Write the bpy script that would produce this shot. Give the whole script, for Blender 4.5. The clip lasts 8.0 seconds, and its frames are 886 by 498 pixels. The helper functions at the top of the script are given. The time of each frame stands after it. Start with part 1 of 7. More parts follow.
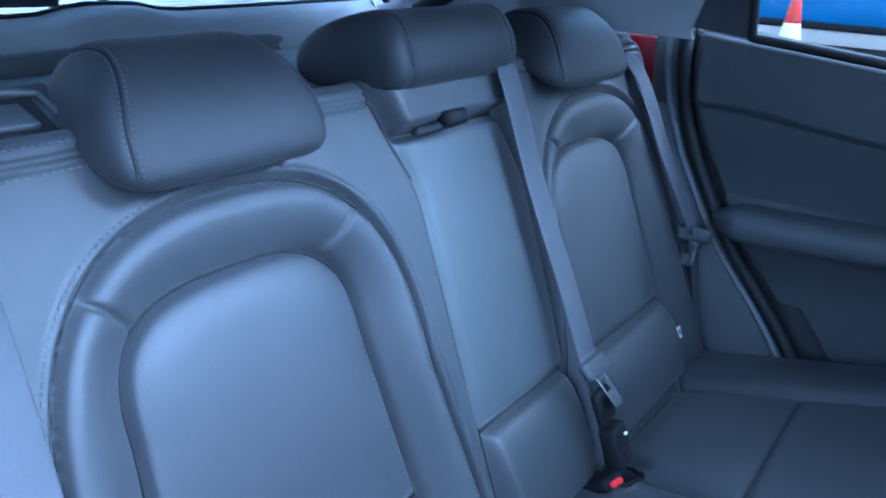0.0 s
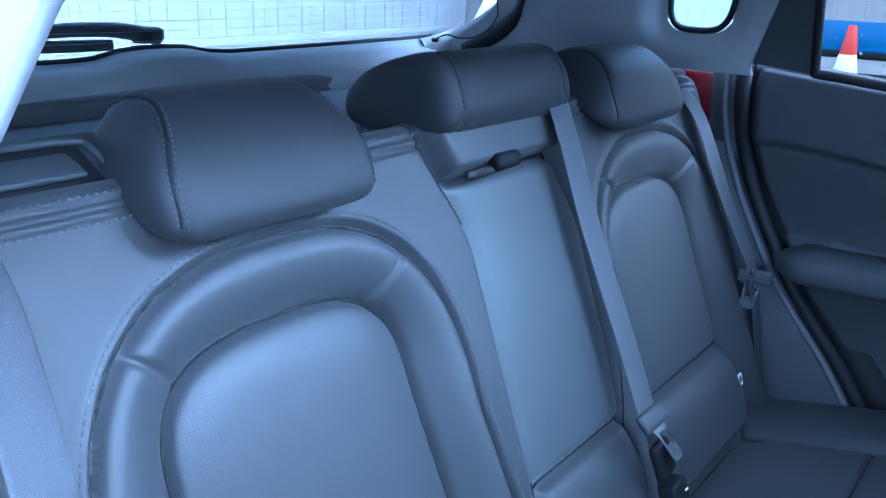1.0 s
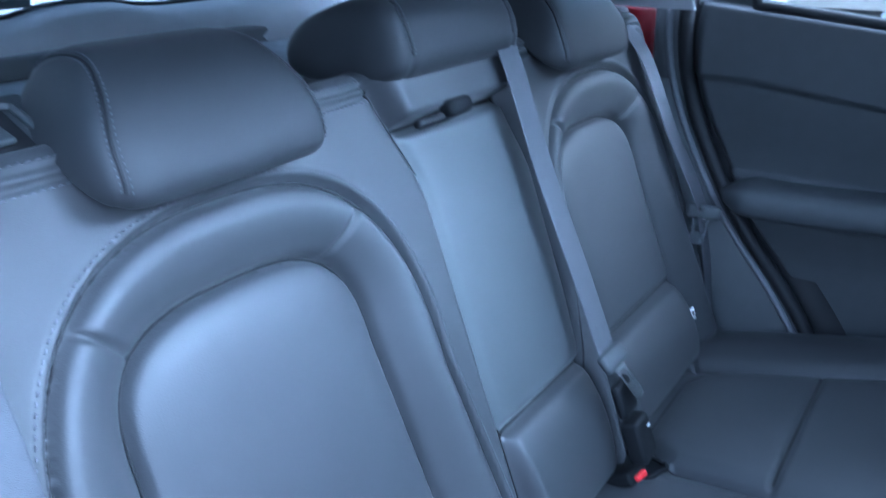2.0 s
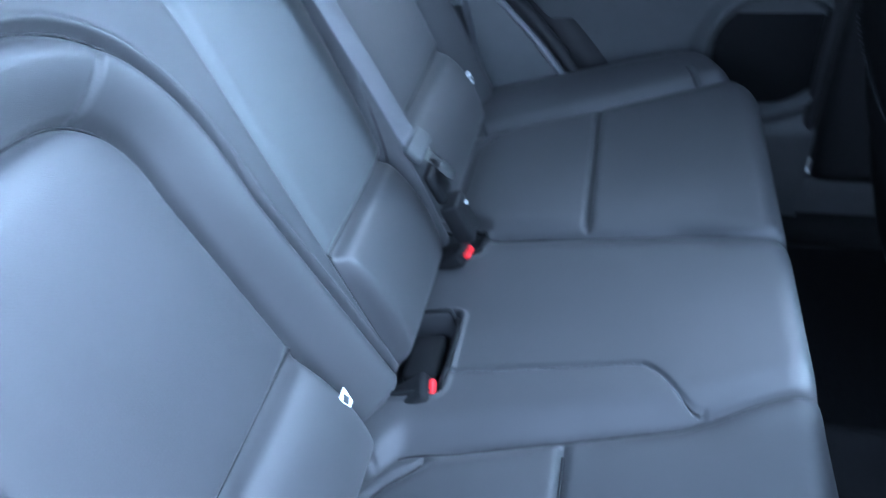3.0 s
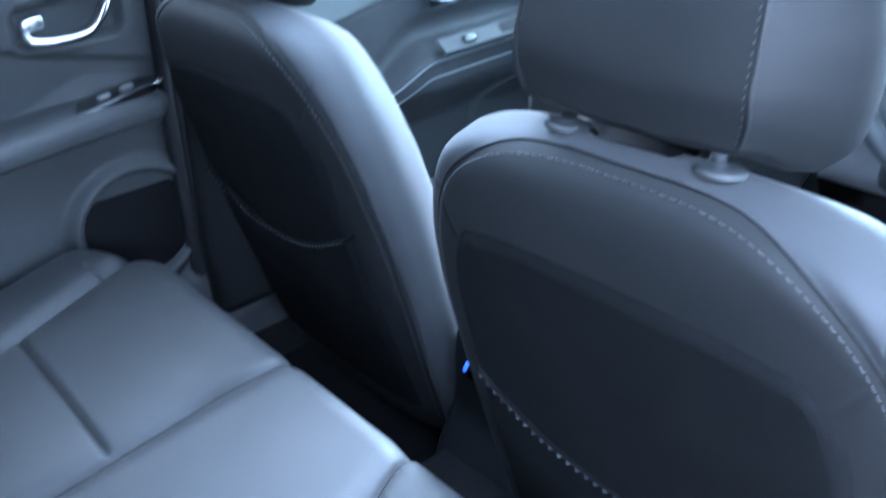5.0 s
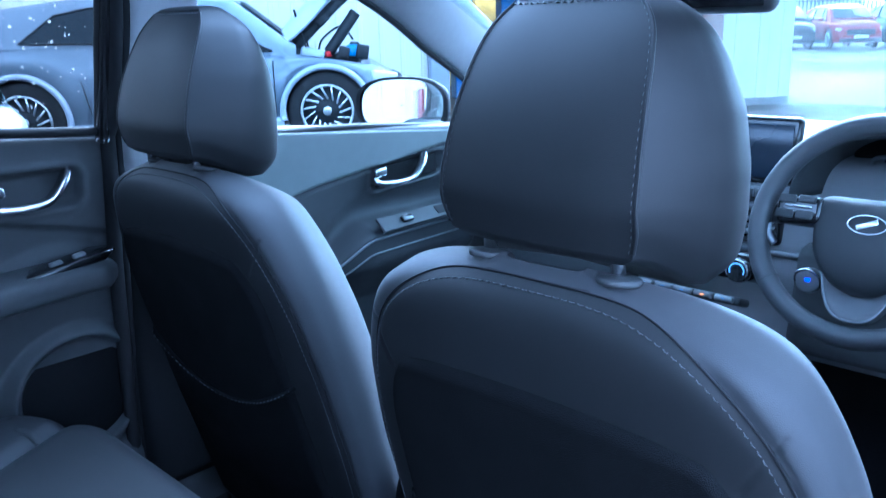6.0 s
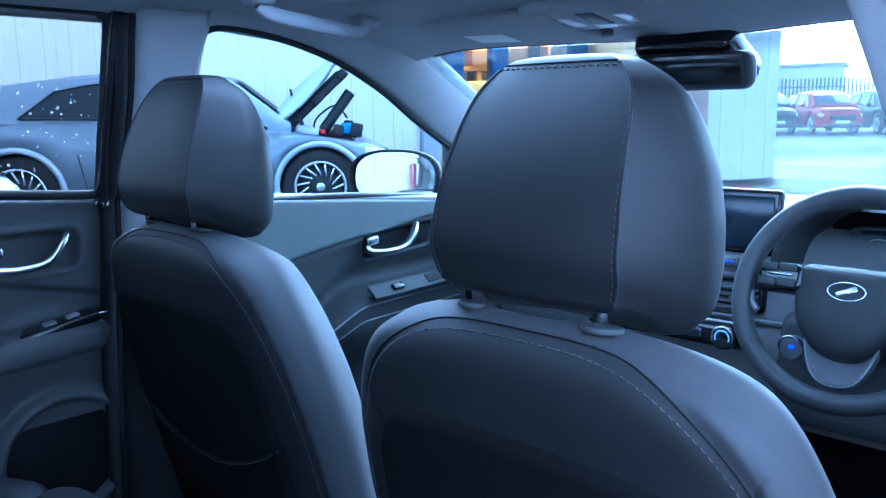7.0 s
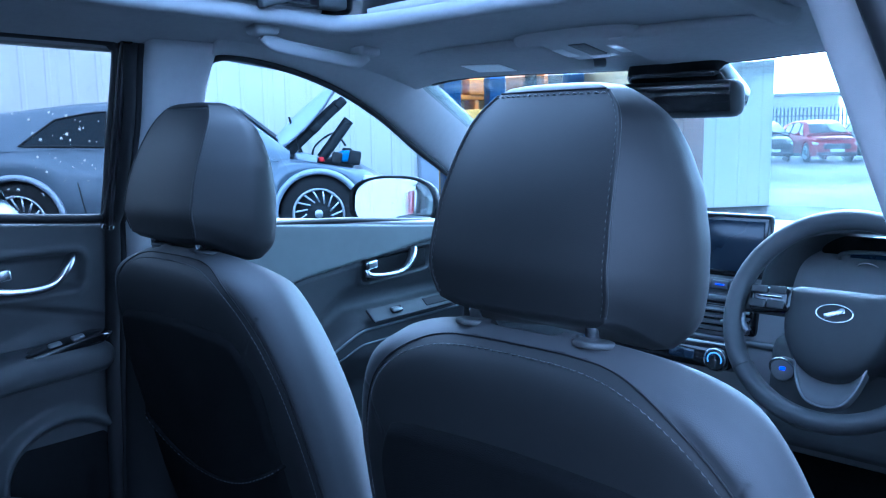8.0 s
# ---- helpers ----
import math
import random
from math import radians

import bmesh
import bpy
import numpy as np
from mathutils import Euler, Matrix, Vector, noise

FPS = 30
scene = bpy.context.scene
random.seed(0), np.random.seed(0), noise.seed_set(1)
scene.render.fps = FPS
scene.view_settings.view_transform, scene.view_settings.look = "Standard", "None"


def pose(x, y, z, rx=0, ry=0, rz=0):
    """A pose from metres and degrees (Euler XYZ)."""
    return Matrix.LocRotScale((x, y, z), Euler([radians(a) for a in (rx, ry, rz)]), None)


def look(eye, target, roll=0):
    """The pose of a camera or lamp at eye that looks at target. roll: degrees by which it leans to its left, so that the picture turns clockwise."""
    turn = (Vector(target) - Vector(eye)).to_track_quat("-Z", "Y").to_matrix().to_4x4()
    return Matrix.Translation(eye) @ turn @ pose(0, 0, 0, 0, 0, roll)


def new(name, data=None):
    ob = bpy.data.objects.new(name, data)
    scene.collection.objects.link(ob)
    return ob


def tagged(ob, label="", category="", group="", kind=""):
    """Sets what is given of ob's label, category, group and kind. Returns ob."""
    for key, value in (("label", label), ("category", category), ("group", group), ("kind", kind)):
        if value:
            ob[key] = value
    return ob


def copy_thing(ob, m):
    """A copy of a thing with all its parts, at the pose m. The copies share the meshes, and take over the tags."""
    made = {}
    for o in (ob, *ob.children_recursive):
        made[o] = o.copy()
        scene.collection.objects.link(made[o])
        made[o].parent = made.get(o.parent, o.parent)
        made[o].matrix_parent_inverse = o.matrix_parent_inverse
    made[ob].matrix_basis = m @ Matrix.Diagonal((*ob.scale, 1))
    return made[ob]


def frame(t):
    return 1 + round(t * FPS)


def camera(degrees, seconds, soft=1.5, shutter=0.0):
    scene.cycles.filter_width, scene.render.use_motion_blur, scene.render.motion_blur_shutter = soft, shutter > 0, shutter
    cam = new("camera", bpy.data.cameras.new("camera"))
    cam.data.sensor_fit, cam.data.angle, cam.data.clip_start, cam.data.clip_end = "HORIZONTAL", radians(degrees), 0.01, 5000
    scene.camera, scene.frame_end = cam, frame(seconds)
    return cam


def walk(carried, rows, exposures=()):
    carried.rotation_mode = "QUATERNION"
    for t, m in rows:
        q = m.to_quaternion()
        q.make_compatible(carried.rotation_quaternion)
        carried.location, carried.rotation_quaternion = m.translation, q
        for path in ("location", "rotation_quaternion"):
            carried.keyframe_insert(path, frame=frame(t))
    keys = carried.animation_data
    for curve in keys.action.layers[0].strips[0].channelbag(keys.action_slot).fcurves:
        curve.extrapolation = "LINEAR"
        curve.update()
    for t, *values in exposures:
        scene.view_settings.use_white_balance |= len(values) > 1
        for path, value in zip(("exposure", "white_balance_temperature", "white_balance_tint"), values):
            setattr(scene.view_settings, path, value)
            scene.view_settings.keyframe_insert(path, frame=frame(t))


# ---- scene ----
cam = camera(56.95, 8.0, soft=1.1, shutter=0.5)
ROWS = [
    (0, 0.8051, 0.3902, 1.3317, 68.858, -3.074, 125.365),
    (0.5, 0.7858, 0.3676, 1.3312, 70.601, -2.75, 128.163),
    (1.0, 0.7811, 0.3668, 1.3349, 71.037, -2.064, 128.503),
    (1.2, 0.7797, 0.3668, 1.3368, 70.934, -1.874, 128.396),
    (2.3, 0.765, 0.3249, 1.3265, 63.882, 0.412, 118.85),
    (2.5, 0.7494, 0.3091, 1.3237, 60.447, 1.396, 114.384),
    (3, 0.721, 0.2589, 1.3046, 52.466, 4.118, 101.496),
    (3.5, 0.6779, 0.182, 1.3032, 45.74, 6.269, 85.575),
    (4, 0.6581, 0.1542, 1.2976, 44.217, 6.32, 70.77),
    (4.5, 0.6533, 0.0663, 1.3167, 50.737, 2.365, 55.116),
    (4.8, 0.6714, 0.0541, 1.3324, 56.922, 2.179, 50.115),
    (5, 0.6853, 0.0443, 1.3415, 60.763, 2.492, 47.744),
    (5.2, 0.7036, 0.0277, 1.3375, 64.459, 2.256, 46.239),
    (6.3, 0.7649, -0.0228, 1.2981, 76.789, 1.367, 43.546),
    (6.5, 0.7687, -0.0269, 1.296, 77.859, 1.168, 43.433),
    (7, 0.7787, -0.0385, 1.2888, 80.102, 0.946, 43.252),
    (7.5, 0.788, -0.0448, 1.2858, 81.528, 0.899, 43.245),
    (8, 0.8023, -0.065, 1.2864, 82.03, 0.876, 43.078),
]
walk(cam, [(t, pose(*p)) for t, *p in ROWS], exposures=[(0.0, 3.7, 3950, 8), (1.2, 3.7, 3950, 8), (2.5, 4.20, 4380, 8), (3.5, 4.52, 4500, 8), (4.0, 4.57, 4600, 8), (4.5, 4.76, 4750, 8), (5.0, 5.14, 4580, 8), (5.3, 4.86, 4380, 8), (6.4, 4.12, 3900, 8), (8.0, 3.84, 3900, 8)])

# ---- light ----
world = bpy.data.worlds.new("overcast_sky")
scene.world = world
world.use_nodes = True
_wn = world.node_tree
_sky = _wn.nodes.new("ShaderNodeTexSky")
_sky.sky_type = "NISHITA"
_sky.sun_disc = False
_sky.sun_elevation = radians(34)
_sky.sun_rotation = radians(-24)
_sky.dust_density = 4.0
_sky.air_density = 1.0
_pale = _wn.nodes.new("ShaderNodeHueSaturation")
_pale.inputs["Saturation"].default_value = 0.15
_wn.links.new(_sky.outputs[0], _pale.inputs["Color"])
_wn.links.new(_pale.outputs[0], _wn.nodes["Background"].inputs[0])
_wn.nodes["Background"].inputs[1].default_value = 0.15
_sun = new("sun", bpy.data.lights.new("sun", "SUN"))
_sun.data.energy = 0.75
_sun.data.angle = radians(115)
_sun.data.color = (1.0, 0.97, 0.93)
_sun.matrix_world = look((-2.5, 5.6, 4.14), (0, 0, 0))


# ---- materials ----
def mat(name, base, rough=0.5, metal=0.0, spec=0.5, vary=0.12, scale=30.0, bump=0.0, bump_scale=400.0, coat=0.0, sheen=0.0, emit=None, power=0.0, wear=0.0):
    m = bpy.data.materials.new(name)
    m.use_nodes = True
    nt = m.node_tree
    b = nt.nodes["Principled BSDF"]
    b.inputs["Roughness"].default_value = rough
    b.inputs["Metallic"].default_value = metal
    b.inputs["Specular IOR Level"].default_value = spec
    b.inputs["Coat Weight"].default_value = coat
    b.inputs["Coat Roughness"].default_value = 0.08
    b.inputs["Sheen Weight"].default_value = sheen
    b.inputs["Sheen Roughness"].default_value = 0.5
    co = nt.nodes.new("ShaderNodeTexCoord")
    n1 = nt.nodes.new("ShaderNodeTexNoise")
    n1.inputs["Scale"].default_value = scale
    n1.inputs["Detail"].default_value = 6.0
    nt.links.new(co.outputs["Object"], n1.inputs["Vector"])
    n0 = nt.nodes.new("ShaderNodeTexNoise")
    n0.inputs["Scale"].default_value = scale * 0.13
    n0.inputs["Detail"].default_value = 3.0
    nt.links.new(co.outputs["Object"], n0.inputs["Vector"])
    add = nt.nodes.new("ShaderNodeMath")
    add.operation = "ADD"
    nt.links.new(n1.outputs["Fac"], add.inputs[0])
    nt.links.new(n0.outputs["Fac"], add.inputs[1])
    rng = nt.nodes.new("ShaderNodeMapRange")
    rng.inputs["From Min"].default_value = 0.6
    rng.inputs["From Max"].default_value = 1.4
    rng.inputs["To Min"].default_value = 1.0 - vary
    rng.inputs["To Max"].default_value = 1.0 + vary
    nt.links.new(add.outputs[0], rng.inputs["Value"])
    mul = nt.nodes.new("ShaderNodeVectorMath")
    mul.operation = "SCALE"
    mul.inputs[0].default_value = base
    nt.links.new(rng.outputs["Result"], mul.inputs["Scale"])
    nt.links.new(mul.outputs[0], b.inputs["Base Color"])
    r2 = nt.nodes.new("ShaderNodeMapRange")
    r2.inputs["From Min"].default_value = 0.3
    r2.inputs["From Max"].default_value = 0.7
    r2.inputs["To Min"].default_value = max(rough - 0.06 - wear, 0.0)
    r2.inputs["To Max"].default_value = min(rough + 0.06 + wear, 1.0)
    nt.links.new(n0.outputs["Fac"], r2.inputs["Value"])
    nt.links.new(r2.outputs["Result"], b.inputs["Roughness"])
    if bump:
        v = nt.nodes.new("ShaderNodeTexVoronoi")
        v.inputs["Scale"].default_value = bump_scale
        nt.links.new(co.outputs["Object"], v.inputs["Vector"])
        bp = nt.nodes.new("ShaderNodeBump")
        bp.inputs["Strength"].default_value = bump
        bp.inputs["Distance"].default_value = 0.001
        nt.links.new(v.outputs["Distance"], bp.inputs["Height"])
        nt.links.new(bp.outputs[0], b.inputs["Normal"])
    if emit:
        b.inputs["Emission Color"].default_value = (*emit, 1)
        b.inputs["Emission Strength"].default_value = power
    return m


def dotted(m, pitch, size, depth):
    """Adds rows of pricked holes to a leather, in the object's own x and y."""
    nt = m.node_tree
    b = nt.nodes["Principled BSDF"]
    co = nt.nodes.new("ShaderNodeTexCoord")
    sep = nt.nodes.new("ShaderNodeSeparateXYZ")
    nt.links.new(co.outputs["UV"], sep.inputs[0])
    outs = []
    for k in (0, 1):
        a = nt.nodes.new("ShaderNodeMath")
        a.operation = "PINGPONG"
        a.inputs[1].default_value = pitch / 2
        nt.links.new(sep.outputs[k], a.inputs[0])
        q = nt.nodes.new("ShaderNodeMath")
        q.operation = "POWER"
        q.inputs[1].default_value = 2
        nt.links.new(a.outputs[0], q.inputs[0])
        outs.append(q)
    s = nt.nodes.new("ShaderNodeMath")
    s.operation = "ADD"
    nt.links.new(outs[0].outputs[0], s.inputs[0])
    nt.links.new(outs[1].outputs[0], s.inputs[1])
    r = nt.nodes.new("ShaderNodeMapRange")
    r.inputs["From Min"].default_value = (size * 0.5) ** 2
    r.inputs["From Max"].default_value = (size * 0.9) ** 2
    r.inputs["To Min"].default_value = 0.0
    r.inputs["To Max"].default_value = 1.0
    nt.links.new(s.outputs[0], r.inputs["Value"])
    bp = nt.nodes.new("ShaderNodeBump")
    bp.inputs["Strength"].default_value = depth
    bp.inputs["Distance"].default_value = 0.001
    nt.links.new(r.outputs["Result"], bp.inputs["Height"])
    old = b.inputs["Normal"].links[0].from_node if b.inputs["Normal"].links else None
    if old:
        nt.links.new(old.outputs[0], bp.inputs["Normal"])
    nt.links.new(bp.outputs[0], b.inputs["Normal"])
    return m


def glass(name, tint=(0.93, 0.97, 0.97), drops=0.0):
    m = bpy.data.materials.new(name)
    m.use_nodes = True
    nt = m.node_tree
    nt.nodes.remove(nt.nodes["Principled BSDF"])
    tr = nt.nodes.new("ShaderNodeBsdfTransparent")
    tr.inputs[0].default_value = (*tint, 1)
    gl = nt.nodes.new("ShaderNodeBsdfGlossy")
    gl.inputs["Roughness"].default_value = 0.02
    lw = nt.nodes.new("ShaderNodeLayerWeight")
    lw.inputs["Blend"].default_value = 0.5
    pw = nt.nodes.new("ShaderNodeMath")
    pw.operation = "POWER"
    pw.inputs[1].default_value = 4.0
    nt.links.new(lw.outputs["Facing"], pw.inputs[0])
    fr = nt.nodes.new("ShaderNodeMath")
    fr.operation = "MULTIPLY_ADD"
    fr.inputs[1].default_value = 0.45
    fr.inputs[2].default_value = 0.035
    nt.links.new(pw.outputs[0], fr.inputs[0])
    mx = nt.nodes.new("ShaderNodeMixShader")
    nt.links.new(fr.outputs[0], mx.inputs[0])
    nt.links.new(tr.outputs[0], mx.inputs[1])
    nt.links.new(gl.outputs[0], mx.inputs[2])
    nt.links.new(mx.outputs[0], nt.nodes["Material Output"].inputs[0])
    return m


LEATHER = mat("black_leather", (0.031, 0.0318, 0.0338), 0.56, spec=0.55, vary=0.12, scale=14, bump=0.14, bump_scale=1100, sheen=0.04, wear=0.03)
# Front headrests and cushions: seat leather darkened to stand in for shade.
LEATHER_SHADED = mat("shade_darkened_leather", (0.0105, 0.0109, 0.0119), 0.56, spec=0.38, vary=0.10, scale=14, bump=0.10, bump_scale=1300, wear=0.03)
SEAM = mat("sunken_seam", (0.010, 0.010, 0.011), 0.6, spec=0.3, vary=0.1)
DOOR_GREY = mat("front_door_grey", (0.155, 0.175, 0.172), 0.55, spec=0.4, vary=0.08, scale=30, bump=0.25, bump_scale=900)
GATE_GREY = mat("grey_moulded_trim", (0.25, 0.256, 0.27), 0.6, spec=0.4, vary=0.08, scale=30, bump=0.25, bump_scale=900)
WHEEL_LEATHER = mat("steering_wheel_leather", (0.050, 0.052, 0.056), 0.42, spec=0.5, vary=0.1, scale=20, bump=0.12, bump_scale=1300)
WHEEL_HUB = mat("soft_hub_plastic", (0.024, 0.0255, 0.0275), 0.5, spec=0.45, vary=0.1, scale=40, bump=0.25, bump_scale=900)
THREAD_DARK = mat("dark_thread", (0.058, 0.060, 0.065), 0.7, vary=0.2, scale=300)
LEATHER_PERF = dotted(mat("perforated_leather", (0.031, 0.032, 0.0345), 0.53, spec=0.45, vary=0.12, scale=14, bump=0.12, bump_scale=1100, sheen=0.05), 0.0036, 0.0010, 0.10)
# Rear headrests: the same leather, half darkened for the shade on them.
LEATHER_HALF_SHADED = mat("half_shaded_rest_leather", (0.019, 0.0196, 0.0212), 0.62, spec=0.42, vary=0.10, scale=14, bump=0.10, bump_scale=1300, sheen=0.03, wear=0.03)
LEATHER_FRONT = mat("front_seat_leather", (0.030, 0.031, 0.034), 0.64, spec=0.5, vary=0.12, scale=14, bump=0.14, bump_scale=1100, sheen=0.06, wear=0.03)
LEATHER_BACK = mat("seat_back_vinyl", (0.012, 0.0123, 0.0132), 0.60, spec=0.32, vary=0.10, scale=16, bump=0.10, bump_scale=1300)
POCKET = mat("pocket_fabric", (0.0055, 0.0057, 0.0064), 0.8, spec=0.12, vary=0.2, scale=120, bump=0.5, bump_scale=900)
PLASTIC_BLACK = mat("black_moulded_plastic", (0.008, 0.0084, 0.0092), 0.6, spec=0.16, vary=0.12, scale=40, bump=0.3, bump_scale=900)
# Smooth leather, lightened to paint in the brighter light on the middle panel.
LEATHER_SMOOTH_LIT = mat("lightened_smooth_leather", (0.052, 0.0555, 0.057), 0.50, spec=0.5, vary=0.08, scale=14, bump=0.08, bump_scale=1300, sheen=0.08)
THREAD = mat("grey_thread", (0.085, 0.089, 0.097), 0.7, vary=0.2, scale=300)
PLASTIC = mat("soft_dark_plastic", (0.048, 0.051, 0.053), 0.55, spec=0.4, vary=0.12, scale=40, bump=0.3, bump_scale=900)
PLASTIC_GREY = mat("dark_grey_plastic", (0.125, 0.128, 0.135), 0.5, spec=0.45, vary=0.1, scale=40, bump=0.25, bump_scale=900)
BLACK = mat("gloss_black_plastic", (0.008, 0.008, 0.009), 0.15, spec=0.5, vary=0.1, coat=0.3)
RUBBER = mat("black_rubber", (0.012, 0.012, 0.013), 0.6, spec=0.3, vary=0.15)
TRIM = mat("light_grey_pillar_trim", (0.33, 0.33, 0.34), 0.75, spec=0.3, vary=0.05, scale=60, bump=0.25, bump_scale=1400)
LINING = mat("grey_roof_lining", (0.34, 0.34, 0.35), 0.92, spec=0.15, vary=0.06, scale=90, bump=0.5, bump_scale=1500)
CARPET = mat("black_carpet", (0.007, 0.007, 0.0076), 0.95, spec=0.1, vary=0.35, scale=160, bump=0.8, bump_scale=700)
FABRIC = mat("grey_boot_fabric", (0.19, 0.198, 0.21), 0.9, spec=0.15, vary=0.25, scale=70, bump=0.6, bump_scale=800)
CHROME = mat("satin_chrome", (0.72, 0.73, 0.75), 0.22, metal=1.0, vary=0.04)
STEEL = mat("bright_steel", (0.62, 0.63, 0.65), 0.28, metal=1.0, vary=0.06)
SILVER = mat("silver_trim", (0.24, 0.25, 0.26), 0.42, metal=0.9, vary=0.05)
BELT = mat("grey_belt_webbing", (0.066, 0.067, 0.074), 0.62, spec=0.4, vary=0.12, scale=200, bump=0.35, bump_scale=1400)
RED_PLASTIC = mat("red_button_plastic", (0.62, 0.015, 0.02), 0.35, vary=0.06)
RED_PAINT = mat("red_car_paint", (0.13, 0.005, 0.008), 0.25, spec=0.5, vary=0.05, coat=0.8)
WHITE_TAG = mat("white_woven_tag", (0.75, 0.76, 0.76), 0.7, vary=0.08, scale=400)
GLASS = glass("window_glass", (0.71, 0.75, 0.75))
GLASS_PRIVACY = glass("privacy_glass", (0.62, 0.62, 0.60))
GLASS_SCREEN = glass("green_tinted_windscreen_glass", (0.56, 0.62, 0.61))
GLASS_REAR = glass("dark_tailgate_glass", (0.52, 0.55, 0.56))
GLASS_TINT = glass("tinted_window_glass", (0.80, 0.88, 0.90))
GLASS_ROOF = glass("dark_sunroof_glass", (0.88, 0.91, 0.92))
DROP = mat("rain_drop", (0.95, 0.97, 0.98), 0.06, spec=0.5, vary=0.02)
DROP.node_tree.nodes["Principled BSDF"].inputs["Transmission Weight"].default_value = 1.0
DROP.node_tree.nodes["Principled BSDF"].inputs["IOR"].default_value = 1.33
LENS = mat("frosted_lamp_lens", (0.40, 0.41, 0.42), 0.3, vary=0.05)
SCREEN = mat("dark_screen", (0.008, 0.012, 0.02), 0.12, spec=0.5, vary=0.2, scale=6, emit=(0.03, 0.07, 0.14), power=0.003)
BLUE_LIGHT = mat("blue_backlight", (0.02, 0.03, 0.3), 0.3, emit=(0.06, 0.10, 1.0), power=0.10)
ICE_LIGHT = mat("pale_blue_backlight", (0.1, 0.2, 0.4), 0.3, emit=(0.35, 0.6, 1.0), power=0.05)
AMBER_LIGHT = mat("amber_backlight", (0.5, 0.15, 0.02), 0.3, emit=(1.0, 0.25, 0.05), power=0.4)


# ---- mesh tools ----
def part(name, me, material, parent=None, label="", smooth=True):
    """Links a mesh (or bmesh) as one object under a thing or a part."""
    if isinstance(me, bmesh.types.BMesh):
        bm, me = me, bpy.data.meshes.new(name)
        bm.to_mesh(me)
        bm.free()
    me.materials.clear()
    me.materials.append(material)
    if smooth:
        me.polygons.foreach_set("use_smooth", [True] * len(me.polygons))
    ob = new(name, me)
    if parent is not None:
        ob.parent = parent
    if label:
        ob["label"] = label
    return ob


def thing(name, label, category, at=None, group="", kind=""):
    ob = new(name)
    ob.empty_display_size = 0.05
    if at is not None:
        ob.matrix_world = at
    return tagged(ob, label, category, group, kind)


def mesh_of(verts, faces, uvs=None):
    me = bpy.data.meshes.new("m")
    me.from_pydata([tuple(v) for v in verts], [], [tuple(f) for f in faces])
    if uvs is not None:
        layer = me.uv_layers.new(name="UVMap")
        idx = np.empty(len(me.loops), dtype=np.int32)
        me.loops.foreach_get("vertex_index", idx)
        layer.data.foreach_set("uv", np.asarray(uvs, dtype=np.float32)[idx].ravel())
    me.update()
    return me


def grid_faces(nu, nv, wrap_u=False, wrap_v=False, flip=False):
    a, b = (nu if wrap_u else nu - 1), (nv if wrap_v else nv - 1)
    i, j = np.meshgrid(np.arange(a), np.arange(b), indexing="ij")
    i2, j2 = (i + 1) % nu, (j + 1) % nv
    f = np.stack([i * nv + j, i2 * nv + j, i2 * nv + j2, i * nv + j2], -1).reshape(-1, 4)
    return f[:, ::-1] if flip else f


def used(verts, faces, uvs=None):
    """Keeps only the vertices that the faces use."""
    ids, inv = np.unique(faces.ravel(), return_inverse=True)
    return mesh_of(verts[ids], inv.reshape(faces.shape), None if uvs is None else uvs[ids])


def with_rim(verts, faces, shift):
    """Gives an open sheet thickness: a second skin at shift and a rim between."""
    verts = np.asarray(verts, float)
    n = len(verts)
    faces = [tuple(int(k) for k in f) for f in faces]
    edges = {}
    for f in faces:
        for a, b in zip(f, f[1:] + f[:1]):
            edges[(a, b)] = 1
    rim = [(b, a, a + n, b + n) for a, b in edges if (b, a) not in edges]
    back = [tuple(k + n for k in reversed(f)) for f in faces]
    return mesh_of(np.vstack([verts, verts + np.asarray(shift)]), faces + back + rim)


def rbox(sx, sy, sz, bevel=0.004, seg=2, at=None):
    bm = bmesh.new()
    bmesh.ops.create_cube(bm, size=1.0)
    bmesh.ops.scale(bm, vec=(sx, sy, sz), verts=bm.verts)
    if bevel:
        bmesh.ops.bevel(bm, geom=bm.edges[:] + bm.verts[:], offset=min(bevel, 0.49 * min(sx, sy, sz)), segments=seg, profile=0.5, affect="EDGES")
    if at is not None:
        bmesh.ops.transform(bm, matrix=at if isinstance(at, Matrix) else pose(*at), verts=bm.verts)
    return bm


def cyl(r, h, seg=24, r2=None, bevel=0.0, at=None):
    bm = bmesh.new()
    bmesh.ops.create_cone(bm, cap_ends=True, segments=seg, radius1=r, radius2=r if r2 is None else r2, depth=h)
    if bevel:
        es = [e for e in bm.edges if len(e.link_faces) == 2 and any(len(f.verts) > 4 for f in e.link_faces)]
        bmesh.ops.bevel(bm, geom=es, offset=bevel, segments=2, profile=0.5, affect="EDGES")
    if at is not None:
        bmesh.ops.transform(bm, matrix=at if isinstance(at, Matrix) else pose(*at), verts=bm.verts)
    return bm


def joined(*bms):
    out = bmesh.new()
    for b in bms:
        me = bpy.data.meshes.new("j")
        b.to_mesh(me)
        b.free()
        out.from_mesh(me)
        bpy.data.meshes.remove(me)
    return out


